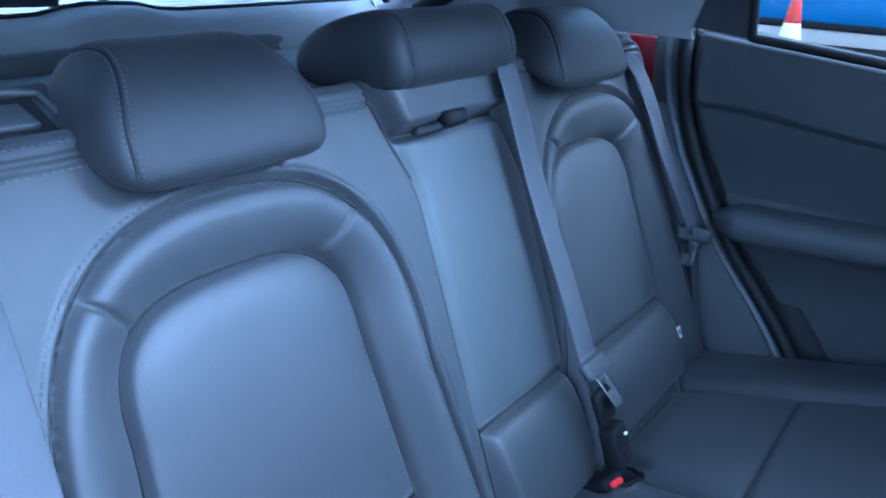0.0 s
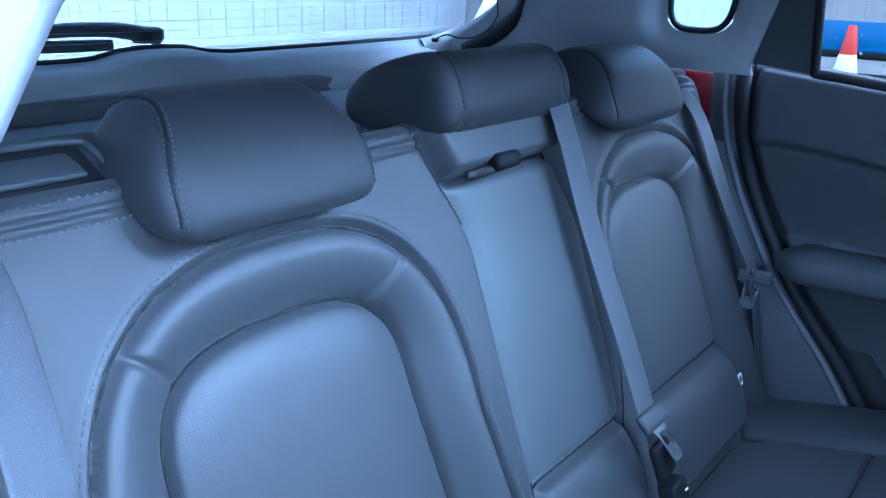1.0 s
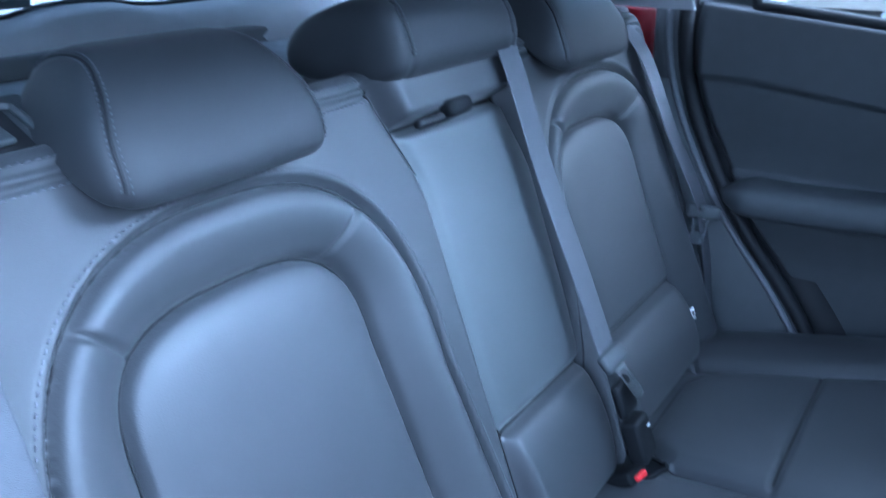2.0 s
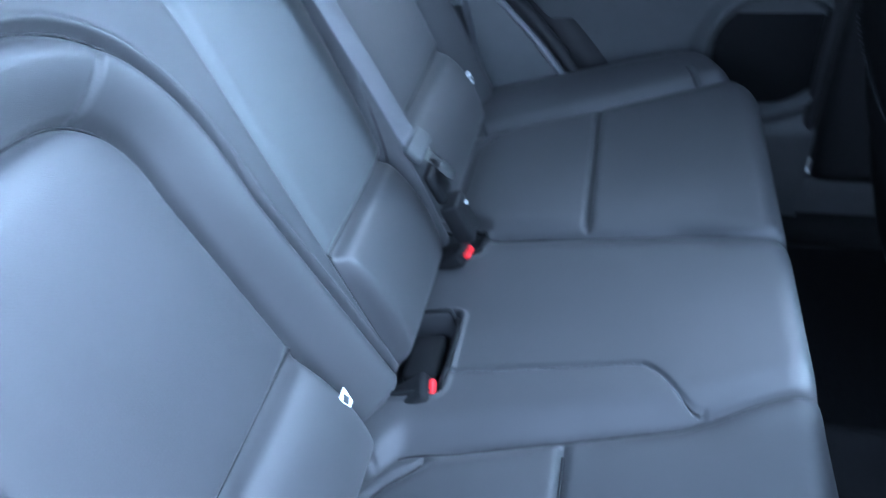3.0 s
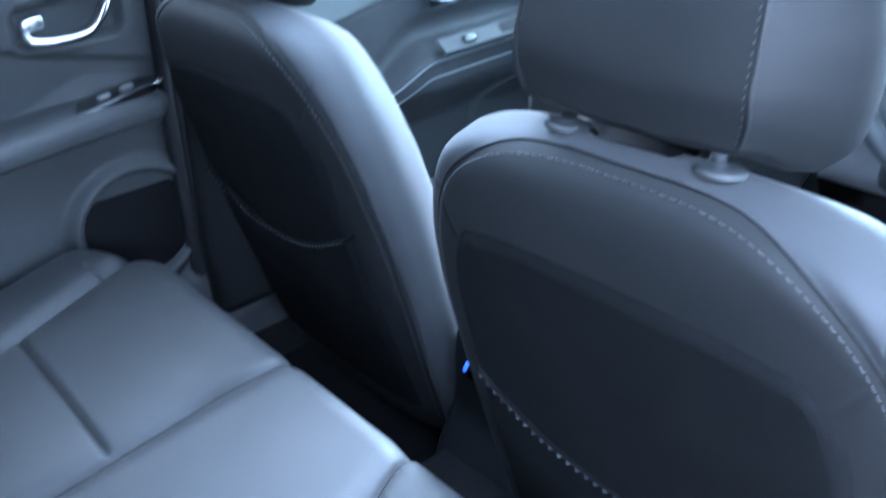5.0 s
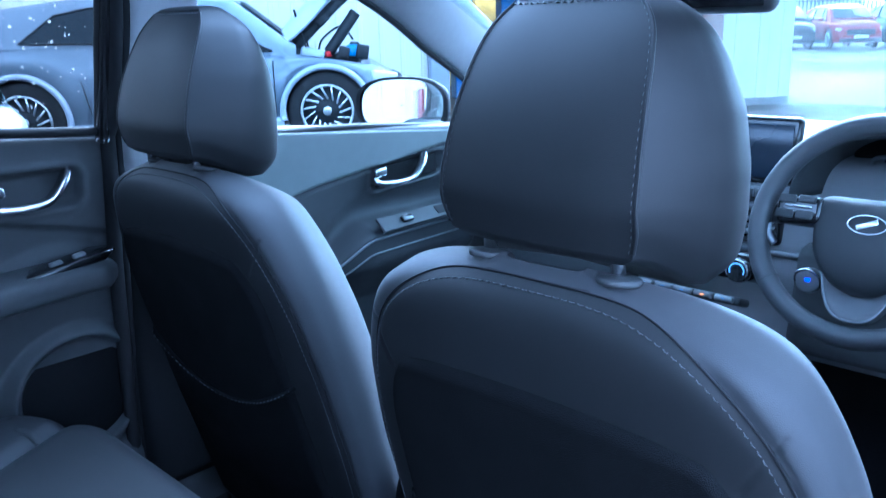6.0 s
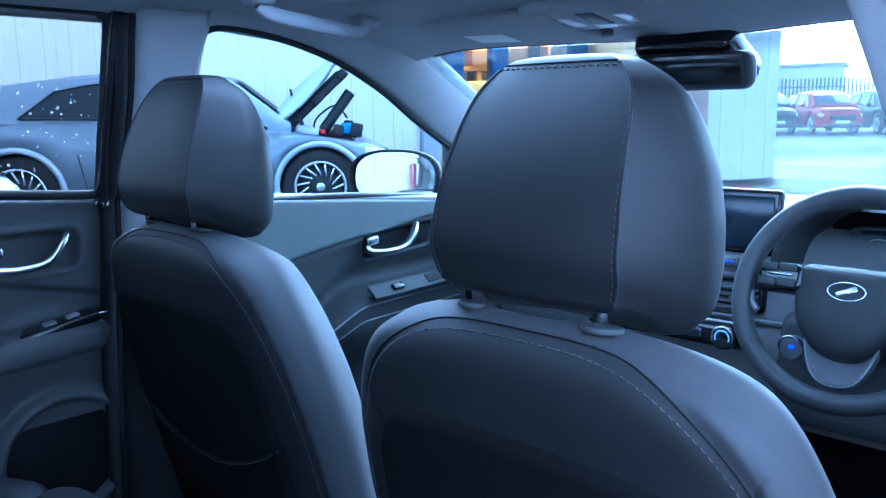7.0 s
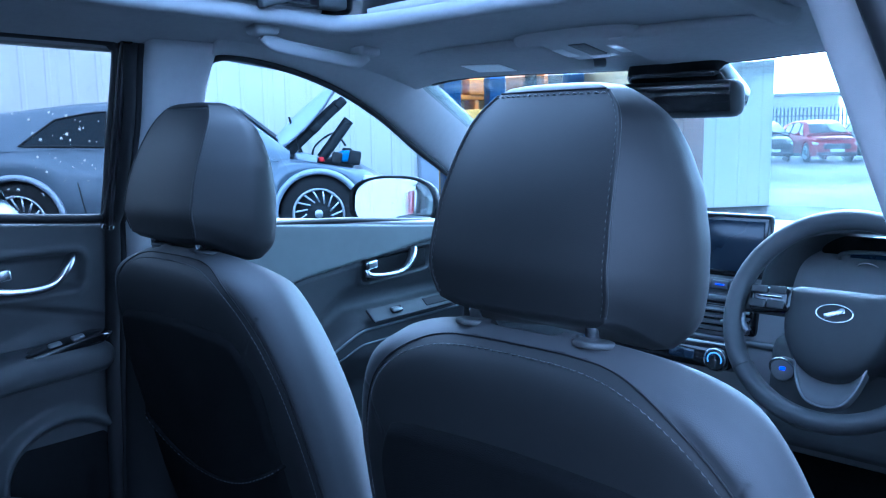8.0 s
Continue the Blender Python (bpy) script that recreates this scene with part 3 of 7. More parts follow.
def cushion_z(x, y):
    z = 0.598 + 0.2 * (y - 0.03)
    a, b, c = pad_edges(x, y)
    inside = np.minimum(np.minimum(a, b), c)
    pad = 0.016 * (1 - np.exp(-np.maximum(inside, 0) / 0.022)) - 0.004
    pad = pad - 0.008 * bell(y - 0.226, 0.005) * smoothstep(0, 0.02, inside)
    pad = pad + 0.006 * np.sin(np.pi * np.clip((y - 0.03) / 0.196, 0, 1)) * smoothstep(0, 0.03, inside)
    mid = mix(0.014 + 0 * a, -0.004, bell(a, 0.026))
    flap = 0.004 * smoothstep(0.0, 0.010, x - 0.083 - 0.06 * smoothstep(0.285, 0.358, y) ** 1.5)
    flap_line = 0.0055 * bell(x - 0.084 - 0.062 * smoothstep(0.285, 0.358, y) ** 1.5, 0.003) * (y < 0.362) * (y > 0.075)
    mid = np.where(x > 0, mid + flap * (1 - bell(a, 0.022)) * smoothstep(0.37, 0.33, y) - flap_line, mid)
    side = 0.006 + 0.012 * np.sin(np.pi * np.clip(-b / 0.17, 0, 1))
    side = mix(side, -0.004, bell(b, 0.016))
    strip = -0.004 + 0.009 * (1 - np.exp(-np.minimum(np.minimum(np.abs(a), np.abs(b)), np.abs(c)) / 0.022))
    ease = 0.010 * smoothstep(0.33, 0.43, y) * bell(a, 0.030)
    out = ease + np.where(inside > 0, pad, np.where(a <= 0, mid, np.where(b <= 0, side, strip)))
    ax = np.abs(x)
    out = out - 0.006 * bell(seg_dist(ax, y, 0.495, 0.036, 0.555, 0.0), 0.0035) - 0.006 * bell(seg_dist(ax, y, 0.565, 0.385, 0.605, 0.370), 0.003)
    out = out - 0.004 * bell(seg_dist(x, y, 0.207, 0.028, 0.161, -0.02), 0.003)
    out = out - 0.006 * bell(inside, 0.0045) * smoothstep(0.07, 0.12, y)
    z = z + out
    for cx, cy, hx, hy, r in (CUT_R, CUT_L):
        d = rect_dist(x, y, cx, cy, hx, hy, r)
        z = z - 0.055 * smoothstep(0.002, -0.006, d) + 0.003 * bell(d - 0.004, 0.003)
    return z - 0.05 * smoothstep(0.0, -0.04, y) - 0.03 * smoothstep(0.66, 0.715, ax) ** 2


xs, ts = np.arange(-0.718, 0.719, 0.0028), np.arange(-0.045, 0.74, 0.0028)
gx_, gt_ = np.meshgrid(xs, ts, indexing="ij")
yf = cushion_front(gx_)
r = 0.032
yy = np.minimum(gt_ * yf / 0.458, yf - r)
over = np.maximum(gt_ - (yf - r) * 0.458 / yf, 0)
ang = np.clip(over / r, 0, np.pi / 2 * 0.96)
zz = cushion_z(gx_, yy + r * np.sin(ang))
zz = zz - r * (1 - np.cos(ang)) - np.maximum(over - r * np.pi / 2 * 0.96, 0)
yy = yy + r * np.sin(ang) - 0.10 * np.maximum(over - r * 1.5, 0)
CU_V = np.stack([gx_, yy, zz], -1).reshape(-1, 3)
CU_F = grid_faces(len(xs), len(ts))
fx, fy = gx_.ravel()[CU_F].mean(1), CU_V[:, 1][CU_F].mean(1)
fa, fb, fc = pad_edges(fx, fy)
fin = np.minimum(np.minimum(fa, fb), fc)
bench = thing("rear_seat_cushion", "black leather rear bench cushion with piped pads", "car seat")
CU_UV = np.stack([gx_.ravel(), gt_.ravel()], 1)
for side in (1, -1):
    here = (fx > 0) if side > 0 else (fx < 0)
    part("rear_pad", used(CU_V, CU_F[here & (fin > 0) & (fy < 0.226)], CU_UV), LEATHER, bench)
    part("front_pad", used(CU_V, CU_F[here & (fin > 0) & (fy >= 0.226)], CU_UV), LEATHER, bench)
    part("side_bolster", used(CU_V, CU_F[here & (fin <= 0) & (fa > 0) & (fb <= 0)], CU_UV), LEATHER, bench)
    part("rear_strip", used(CU_V, CU_F[here & (fin <= 0) & (fa > 0) & (fb > 0)], CU_UV), LEATHER, bench)
part("middle_pad", used(CU_V, CU_F[fa <= 0], CU_UV), LEATHER, bench)
t = np.linspace(0.09, 0.357, 90)
xx = 0.084 + 0.062 * smoothstep(0.285, 0.358, t) ** 1.5 + 0.006
part("stitching", stitches(np.stack([xx, t, cushion_z(xx, t)], 1), (0, -0.2, 1)), THREAD, bench, "pale grey seam stitching")


def cushion_point(x, s):
    """The cushion's skin; s runs forward over the top and down the front."""
    e, r = cushion_front(x), 0.032
    y = np.minimum(s * e / 0.458, e - r)
    o = np.maximum(s - (e - r) * 0.458 / e, 0)
    g = np.clip(o / r, 0, np.pi / 2 * 0.96)
    z = cushion_z(x, y + r * np.sin(g)) - r * (1 - np.cos(g)) - np.maximum(o - r * np.pi / 2 * 0.96, 0)
    return np.stack([x, y + r * np.sin(g) - 0.10 * np.maximum(o - r * 1.5, 0), z], -1)


for side in (1, -1):
    s = np.linspace(0.05, 0.60, 140)
    for x0, which in ((0.16, 0), (0.55, 1)):
        x = np.full(140, x0)
        for _ in range(6):
            y = cushion_point(x, s)[:, 1]
            x = x - pad_edges(x, y)[0] if which == 0 else x + pad_edges(x, y)[1]
        p = cushion_point(x * side, s)
        seam(p + np.array([0, 0.0006, 0.0012]), bench, 0.0014, (1, 0, 0))
    x = np.linspace(0.20, 0.52, 70)
    a, b, _ = pad_edges(x, np.full(70, 0.226))
    x = x[(a > 0.004) & (b > 0.004)]
    p = np.stack([x * side, np.full(len(x), 0.226), cushion_z(x * side, np.full(len(x), 0.226)) + 0.0012], 1)
    seam(p, bench, 0.0014)
    x = np.linspace(0.205, 0.49, 70)
    y = x * 0 + pad_edges(x, x * 0)[2] * -1
    seam(np.stack([x * side, y, cushion_z(x * side, y) + 0.001], 1), bench, 0.0014)
t = np.linspace(0.08, 0.357, 70)
x = 0.084 + 0.062 * smoothstep(0.285, 0.358, t) ** 1.5
seam(np.stack([x, t, cushion_z(x, t) + 0.001], 1), bench, 0.0013, (1, 0, 0))
for cx, cy, hx, hy, r in (CUT_R, CUT_L):
    z0 = 0.604 + 0.2 * (cy - 0.03)
    a = np.linspace(0, 2 * np.pi, 48, endpoint=False)
    c, s = np.cos(a), np.sin(a)
    px_ = cx + (hx + 0.001) * np.sign(c) * np.abs(c) ** 0.45
    py_ = cy + (hy + 0.001) * np.sign(s) * np.abs(s) ** 0.45
    part("pocket_rim", sweep(np.stack([px_, py_, cushion_z(px_ + 0.004 * c, py_ + 0.004 * s) + 0.001], 1), ring(0.003, 8), closed=True), PLASTIC_BLACK, bench, "moulded black rim of buckle pocket")


# ---- seat belts ----
def belt(path, width, parent, name="webbing", up=(0, 0, 1), label=""):
    return part(name, sweep(smooth_path(path, 40), ring(width / 2, 14, 0.0011, 6), up=up), BELT, parent, label)


def buckle(parent, at):
    body = part("buckle", rbox(0.042, 0.022, 0.062, 0.007, 3, at=at), PLASTIC_BLACK, parent, "black buckle with red button")
    part("button", rbox(0.024, 0.009, 0.014, 0.0035, 3, at=at @ pose(0, 0.003, 0.030)), RED_PLASTIC, body, "bright red release button")
    part("stalk", rbox(0.028, 0.010, 0.07, 0.004, at=at @ pose(0, 0, -0.06)), PLASTIC_BLACK, body)
    return body


def tongue(parent, at):
    grip = part("tongue_grip", rbox(0.060, 0.013, 0.026, 0.006, 3, at=at), PLASTIC, parent, "dark grey tongue grip")
    bm = bmesh.new()
    outer = [(-0.017, 0), (-0.013, -0.012), (-0.013, -0.044), (-0.008, -0.050), (0.008, -0.050), (0.013, -0.044), (0.013, -0.012), (0.017, 0)]
    inner = [(-0.008, -0.010), (-0.008, -0.022), (-0.008, -0.032), (-0.006, -0.027), (0.006, -0.027), (0.008, -0.032), (0.008, -0.022), (0.008, -0.010)]
    vo = [bm.verts.new((x, 0, z - 0.010)) for x, z in outer]
    vi = [bm.verts.new((x, 0, z - 0.010)) for x, z in inner]
    for k in range(8):
        bm.faces.new((vo[k], vo[(k + 1) % 8], vi[(k + 1) % 8], vi[k]))
    bmesh.ops.solidify(bm, geom=bm.faces[:], thickness=0.003)
    bmesh.ops.transform(bm, matrix=at, verts=bm.verts)
    part("tongue_plate", bm, STEEL, grip, "bright steel tongue plate", smooth=False)
    return grip


def bp(x, v, n):
    return B0 + np.array([x, 0, 0]) + v * BU + n * BN


mid_belt = thing("seat_belt", "grey middle seat belt with small tongues hanging", "seat belt", group="rear seat belts")
belt([bp(-0.105, 0.658, -0.12), bp(-0.100, 0.660, -0.04), bp(-0.097, 0.648, 0.012), bp(-0.098, 0.61, 0.042), bp(-0.112, 0.45, 0.040), bp(-0.122, 0.30, 0.046), bp(-0.122, 0.20, 0.052)], 0.046, mid_belt, up=BN)
MT = Matrix.Translation(bp(-0.120, 0.19, 0.060)) @ pose(0, 0, 0, 46, 0, 0)
tongue(mid_belt, MT)
part("anchor_tongue", rbox(0.040, 0.013, 0.05, 0.006, 3, at=Matrix.Translation(bp(-0.118, 0.135, 0.062)) @ pose(0, 0, 0, 20, 8, 0)), PLASTIC_BLACK, mid_belt)
part("anchor_buckle", rbox(0.040, 0.026, 0.062, 0.006, 3, at=Matrix.Translation(bp(-0.120, 0.075, 0.066)) @ pose(0, 0, 0, 20, 4, 0)), PLASTIC_BLACK, mid_belt, "black anchor buckle")
part("buckle_mark", rbox(0.008, 0.002, 0.002, 0.0006, at=Matrix.Translation(bp(-0.128, 0.09, 0.0805)) @ pose(0, 0, 0, 20)), WHITE_TAG, mid_belt)
for side in (1, -1):
    sb_ = thing("seat_belt", "grey rear seat belt with steel tongue against the pillar", "seat belt", group="rear seat belts")
    if side < 0:
        pts = [(0.55, -0.30, 1.215), (0.545, -0.235, 1.185), bp(0.555, 0.56, 0.02), bp(0.580, 0.40, 0.03), bp(0.600, 0.30, 0.038), bp(0.604, 0.255, 0.040)]
        belt([(side * p[0], p[1], p[2]) for p in pts], 0.047, sb_, up=BN)
        pts = [bp(0.606, 0.25, 0.036), bp(0.640, 0.15, 0.012), bp(0.655, 0.05, -0.01), bp(0.66, -0.02, -0.02)]
        belt([(side * p[0], p[1], p[2]) for p in pts], 0.047, sb_, up=BN, label="lower run of dark webbing")
        tongue(sb_, Matrix.Translation((-0.602, -0.020, 0.850)) @ pose(0, 0, 0, 6, -8, -62))
        part("stop_button", cyl(0.006, 0.006, 12, at=Matrix.Translation(bp(-0.59, 0.262, 0.045)) @ pose(0, 0, 0, 90)), PLASTIC, sb_)
    else:
        pts = [(0.575, -0.30, 1.235), (0.585, -0.215, 1.195), bp(0.592, 0.56, 0.045), bp(0.602, 0.42, 0.07), bp(0.612, 0.30, 0.075), bp(0.63, 0.15, 0.05), bp(0.65, 0.02, 0.02)]
        belt([(p[0], p[1], p[2]) for p in pts], 0.050, sb_, up=BN + np.array([-0.45, 0, 0]))
        part("belt_guide", rbox(0.075, 0.05, 0.016, 0.006, 3, at=(0.575, -0.285, 1.222, 20)), PLASTIC, sb_, "black belt guide")
for nm_x, nm_y, nm_z, yaw in ((0.118, 0.045, 0.608, 10), (-0.128, 0.045, 0.618, -10)):
    bk = thing("belt_buckle", "black seat belt buckle with red button in its pocket", "seat belt", group="rear belt buckles")
    buckle(bk, Matrix.Translation((nm_x, nm_y, nm_z)) @ pose(0, 0, 0, -55, 0, yaw))
bk = thing("belt_buckle", "black seat belt buckle stowed flat in its pocket", "seat belt", group="rear belt buckles")
part("buckle", rbox(0.075, 0.045, 0.022, 0.008, 3, at=pose(0.035, 0.045, 0.585, 8)), PLASTIC_BLACK, bk)


# ---- front seats ----
LU, LN = np.array([0, -0.2504, 0.9681]), np.array([0, -0.9681, -0.2504])
S0 = np.array([0.0, 0.709, 0.379])
SV = np.array([0, 0.15, 0.35, 0.50, 0.60, 0.66, 0.70, 0.73, 0.748, 0.755])
SW = np.array([0.258, 0.268, 0.272, 0.270, 0.256, 0.235, 0.214, 0.182, 0.135, 0.04])
SD = np.array([0.050, 0.055, 0.058, 0.058, 0.057, 0.055, 0.052, 0.043, 0.028, 0.006])


def seat_skin(th, v):
    """The front seat's backrest; th runs round it, from its right side over the rear."""
    w, d = lut(v, SV, SW), lut(v, SV, SD, 0.012)
    c, s = np.cos(th), np.sin(th)
    x = w * np.sign(c) * np.abs(c) ** (2 / 3.4)
    rear = d * np.abs(s) ** (2 / 2.8)
    front = -d * 1.35 * np.abs(s) ** (2 / 2.6) - 0.035 * bell(np.abs(x) - w * 0.82, 0.04) * np.clip(d / 0.05, 0, 1)
    n = np.where(s > 0, rear, front)
    x = x * (1 - 0.24 * smoothstep(0.40, 0.74, v) * np.clip(-s, 0, 1) ** 1.6)
    return x, n


def seat_seam(x, v):
    """Signed distance to the stitched seam on the rear of the backrest."""
    w = 0.256 - 0.05 * np.clip(0.30 - v, 0, 1)
    return 0.2 * (((np.abs(x) / w) ** 3.2 + (np.maximum(v - 0.30, 0) / 0.447) ** 3.2) ** (1 / 3.2) - 1)


def rear_n(x, v):
    w, d = lut(v, SV, SW), lut(v, SV, SD, 0.012)
    return d * np.clip(1 - (np.abs(x) / w) ** 3.4, 0, 1) ** (1 / 2.8)


def seat_point(x, v, n):
    return S0 + x[..., None] * np.array([1.0, 0, 0]) + v[..., None] * LU + n[..., None] * LN


HZ = [1.090, 1.106, 1.118, 1.15, 1.19, 1.235, 1.27, 1.295, 1.31, 1.325]
H_REAR_Y = [0.514, 0.510, 0.507, 0.505, 0.509, 0.522, 0.538, 0.551, 0.559, 0.570]
H_REAR_W = [0.094, 0.098, 0.100, 0.100, 0.099, 0.095, 0.090, 0.084, 0.076, 0.060]
H_WIDE = [0.112, 0.129, 0.135, 0.139, 0.138, 0.130, 0.116, 0.102, 0.088, 0.066]
H_FRONT_Y = [0.636, 0.645, 0.648, 0.650, 0.651, 0.650, 0.645, 0.638, 0.630, 0.614]
N_REAR, N_REST = 90, 260


def headrest_lift(y, z):
    """The underside of the headrest rises towards its rear."""
    return 0.038 * smoothstep(1.20, 1.09, z) * smoothstep(0.610, 0.510, y)


def headrest_ring(z):
    """A level cut through the headrest: the flat rear face between two piped corners, then round the front."""
    z = np.array([z])
    yr, wr = float(lut(z, HZ, H_REAR_Y, 0.022)[0]), float(lut(z, HZ, H_REAR_W, 0.005)[0])
    w, yf = float(lut(z, HZ, H_WIDE, 0.005)[0]), float(lut(z, HZ, H_FRONT_Y, 0.005)[0])
    ys = yr + 0.62 * (yf - yr)
    rear = smooth_path([(-wr, yr), (-0.55 * wr, yr - 0.0045), (0, yr - 0.006), (0.55 * wr, yr - 0.0045), (wr, yr)], N_REAR + 1)[:-1]
    right = [(wr, yr), (wr + 0.42 * (w - wr), yr + 0.22 * (yf - yr)), (wr + 0.80 * (w - wr), yr + 0.44 * (yf - yr)), (w, ys), (w * 0.965, ys + 0.55 * (yf - ys)), (w * 0.82, yf - 0.007), (w * 0.45, yf)]
    rest = smooth_path(right + [(0, yf)] + [(-a, b) for a, b in reversed(right)], N_REST + 1)[:-1]
    p = np.vstack([rear, rest])
    return np.stack([p[:, 0], p[:, 1], z[0] + headrest_lift(p[:, 1], z[0])], 1)


def front_seat(x0, dy, dz, group, hdx=0.0, hdy=0.0, wide=1.0):
    seat = thing("front_seat", "black leather front seat with stitched headrest and back pocket", "car seat", Matrix.Translation((x0, dy, dz)), group)
    th = np.linspace(0, 2 * np.pi, 240, endpoint=False)
    v = np.concatenate([np.linspace(0, 0.60, 110), np.linspace(0.604, 0.755, 76)])
    tt, vv = np.meshgrid(th, v, indexing="ij")
    px_, pn_ = seat_skin(tt, vv)
    d = seat_seam(px_, vv)
    back = np.sin(tt) > 0
    pn_ = pn_ - (0.0035 * bell(d, 0.0035) - 0.002 * bell(d - 0.007, 0.004)) * back
    mark = seg_dist(np.abs(px_), vv, 0.214, 0.672, 0.184, 0.622)
    pn_ = pn_ - 0.002 * bell(mark, 0.0024) * back * (np.sin(tt) > 0.25)
    low_ = 0.062 * smoothstep(0.50, 0.755, vv) * np.clip(-np.sin(tt), 0, 1) ** 1.5
    pts = seat_point(px_, vv - low_, pn_)
    pv, pf = pts.reshape(-1, 3), grid_faces(len(th), len(v), wrap_u=True)
    rear = (d.ravel()[pf].mean(1) < 0) & (np.sin(tt).ravel()[pf].min(1) > 0)
    part("backrest", used(pv, pf[~rear]), LEATHER_FRONT, seat)
    part("backrest_top", mesh_of(pts[:, -1], [tuple(range(len(th)))]), LEATHER_FRONT, seat)
    part("backrest_rear", used(pv, pf[rear]), LEATHER_BACK, seat, "black vinyl rear face")
    t = np.linspace(-0.5, np.pi + 0.5, 420)
    sx = 0.256 * np.sign(np.cos(t)) * np.abs(np.cos(t)) ** (2 / 3.2)
    sv = 0.30 + 0.447 * np.sign(np.sin(t)) * np.abs(np.sin(t)) ** (2 / 3.2)
    sx = np.where(sv < 0.30, np.sign(sx) * (0.256 - 0.05 * np.clip(0.30 - sv, 0, 1)), sx)
    part("seam", sweep(seat_point(sx, sv, rear_n(sx, sv) - 0.0022), ring(0.0010, 6), up=(0.3, 1, 0.2)), SEAM, seat, "dark sunken seam")
    sx, sv = sx * 0.978, np.where(sv > 0.3, 0.30 + (sv - 0.30) * 0.988, sv)
    part("stitching", stitches(seat_point(sx, sv, rear_n(sx, sv)), LN, 0.0056, 0.0024, 0.0008, 0.0), THREAD_DARK, seat, "grey seam stitching")
    # pocket panel
    gu, gv = np.meshgrid(np.linspace(-1, 1, 61), np.linspace(0, 1, 81), indexing="ij")
    pvv = 0.06 + 0.602 * gv
    hw = 0.206 * np.clip(1 - np.clip((gv - 0.80) / 0.20, 0, 1) ** 2.6 * 0.22, 0, 1) + 0.008 * (1 - gv)
    top = 0.028 * np.clip(np.abs(gu) - 0.72, 0, 1) ** 1.2 * gv
    xx = gu * hw
    pvv = pvv - top - 0.012 * gv * gu ** 2
    edge = np.minimum(1 - np.abs(gu), np.minimum(1 - gv, gv + 0.1) * 2.6)
    nn = rear_n(xx, pvv) - 0.004 + 0.011 * smoothstep(0.0, 0.06, edge)
    sag = 0.010 * bell(gv - 0.42, 0.10) * (1 - gu ** 2)
    P = S0 + xx[..., None] * np.array([1.0, 0, 0]) + pvv[..., None] * LU + (nn + sag)[..., None] * LN
    part("back_panel", mesh_of(P.reshape(-1, 3), grid_faces(61, 81, flip=True)), POCKET, seat, "dark fabric back panel")
    lip = P[:, 52] + LN * 0.002 + np.outer(-0.08 * (1 - np.linspace(-1, 1, 61) ** 2), LU)
    panel = part("map_pocket", sweep(lip, ring(0.004, 8)), POCKET, seat, "fabric map pocket edge")
    part("stitching", stitches(lip + LN * 0.004, LN, 0.006, 0.006, 0.0009), THREAD, panel, "light pocket stitching")
    # cushion and base
    prof = [(0.70, 0.40), (0.72, 0.50), (0.85, 0.565), (1.10, 0.59), (1.22, 0.58), (1.25, 0.53), (1.20, 0.44), (0.95, 0.40)]
    cv, cf, _, _ = pillow(prof, 0.25, lambda z: 1.0, e=8, nu=28, npf=48)
    # Cushion in the darkened leather too: its shade is put into the colour.
    part("cushion", mesh_of(cv, cf), LEATHER_SHADED, seat)
    for sx in (-0.2, 0.2):
        part("seat_rail", rbox(0.04, 0.46, 0.09, 0.008, at=(sx, 0.97, 0.35 - dz)), PLASTIC, seat, "dark steel seat rail")
    part("side_trim", rbox(0.02, 0.42, 0.10, 0.009, 3, at=(0.255, 0.93, 0.47, 6)), PLASTIC, seat)
    # headrest
    zz = np.concatenate([np.linspace(1.090, 1.12, 14), np.linspace(1.124, 1.29, 44), np.linspace(1.294, 1.325, 16)])
    rings = [headrest_ring(z) for z in zz]
    cap, foot = rings[-1], rings[0]
    over = [cap.mean(0) + (cap - cap.mean(0)) * k + np.array([0, 0, h]) for k, h in ((0.86, 0.0040), (0.60, 0.0065), (0.25, 0.0075), (0.01, 0.0078))]
    under = [foot.mean(0) + (foot - foot.mean(0)) * k + np.array([0, 0, h]) for k, h in ((0.01, -0.006), (0.5, -0.006), (0.86, -0.005))]
    hpts = np.array(under + rings + over)
    hpts[..., 0] *= wide
    k_ = hpts.shape[1]
    head = part("headrest", mesh_of(hpts.reshape(-1, 3), grid_faces(len(hpts), k_, wrap_v=True, flip=True)), LEATHER_SHADED, seat, "black leather headrest with vertical seams")
    head.location = (hdx, hdy, 0)
    mid_ = hpts[3:3 + len(zz)]
    for idx, sgn in ((0, -1), (N_REAR, 1)):
        path = mid_[2:-1, idx] + np.array([0.0, 0.0004, 0])
        part("piping", sweep(path, ring(0.0017, 8), up=(0, 1, 0)), LEATHER_SHADED, head, "raised leather piping")
        part("seam", sweep(mid_[2:-1, (idx - sgn * 1) % k_] + np.array([0, -0.0002, 0]), ring(0.0008, 6), up=(0, 1, 0)), SEAM, head, "dark sunken seam")
        part("stitching", stitches(mid_[2:-1, (idx - sgn * 3) % k_], (0, -1, 0), 0.004, 0.0028, 0.0005, 0.0), THREAD_DARK, head, "grey seam stitching")
    edge = mid_[-3, 1:N_REAR]
    part("stitching", stitches(edge + np.array([0, -0.0002, 0.0004]), (0, -0.6, 0.8), 0.0045, 0.0026, 0.0009, 0.0), THREAD, head, "grey seam stitching")
    part("seam", sweep(mid_[-1, 1:N_REAR], ring(0.0012, 6)), SEAM, head, "dark sunken seam")
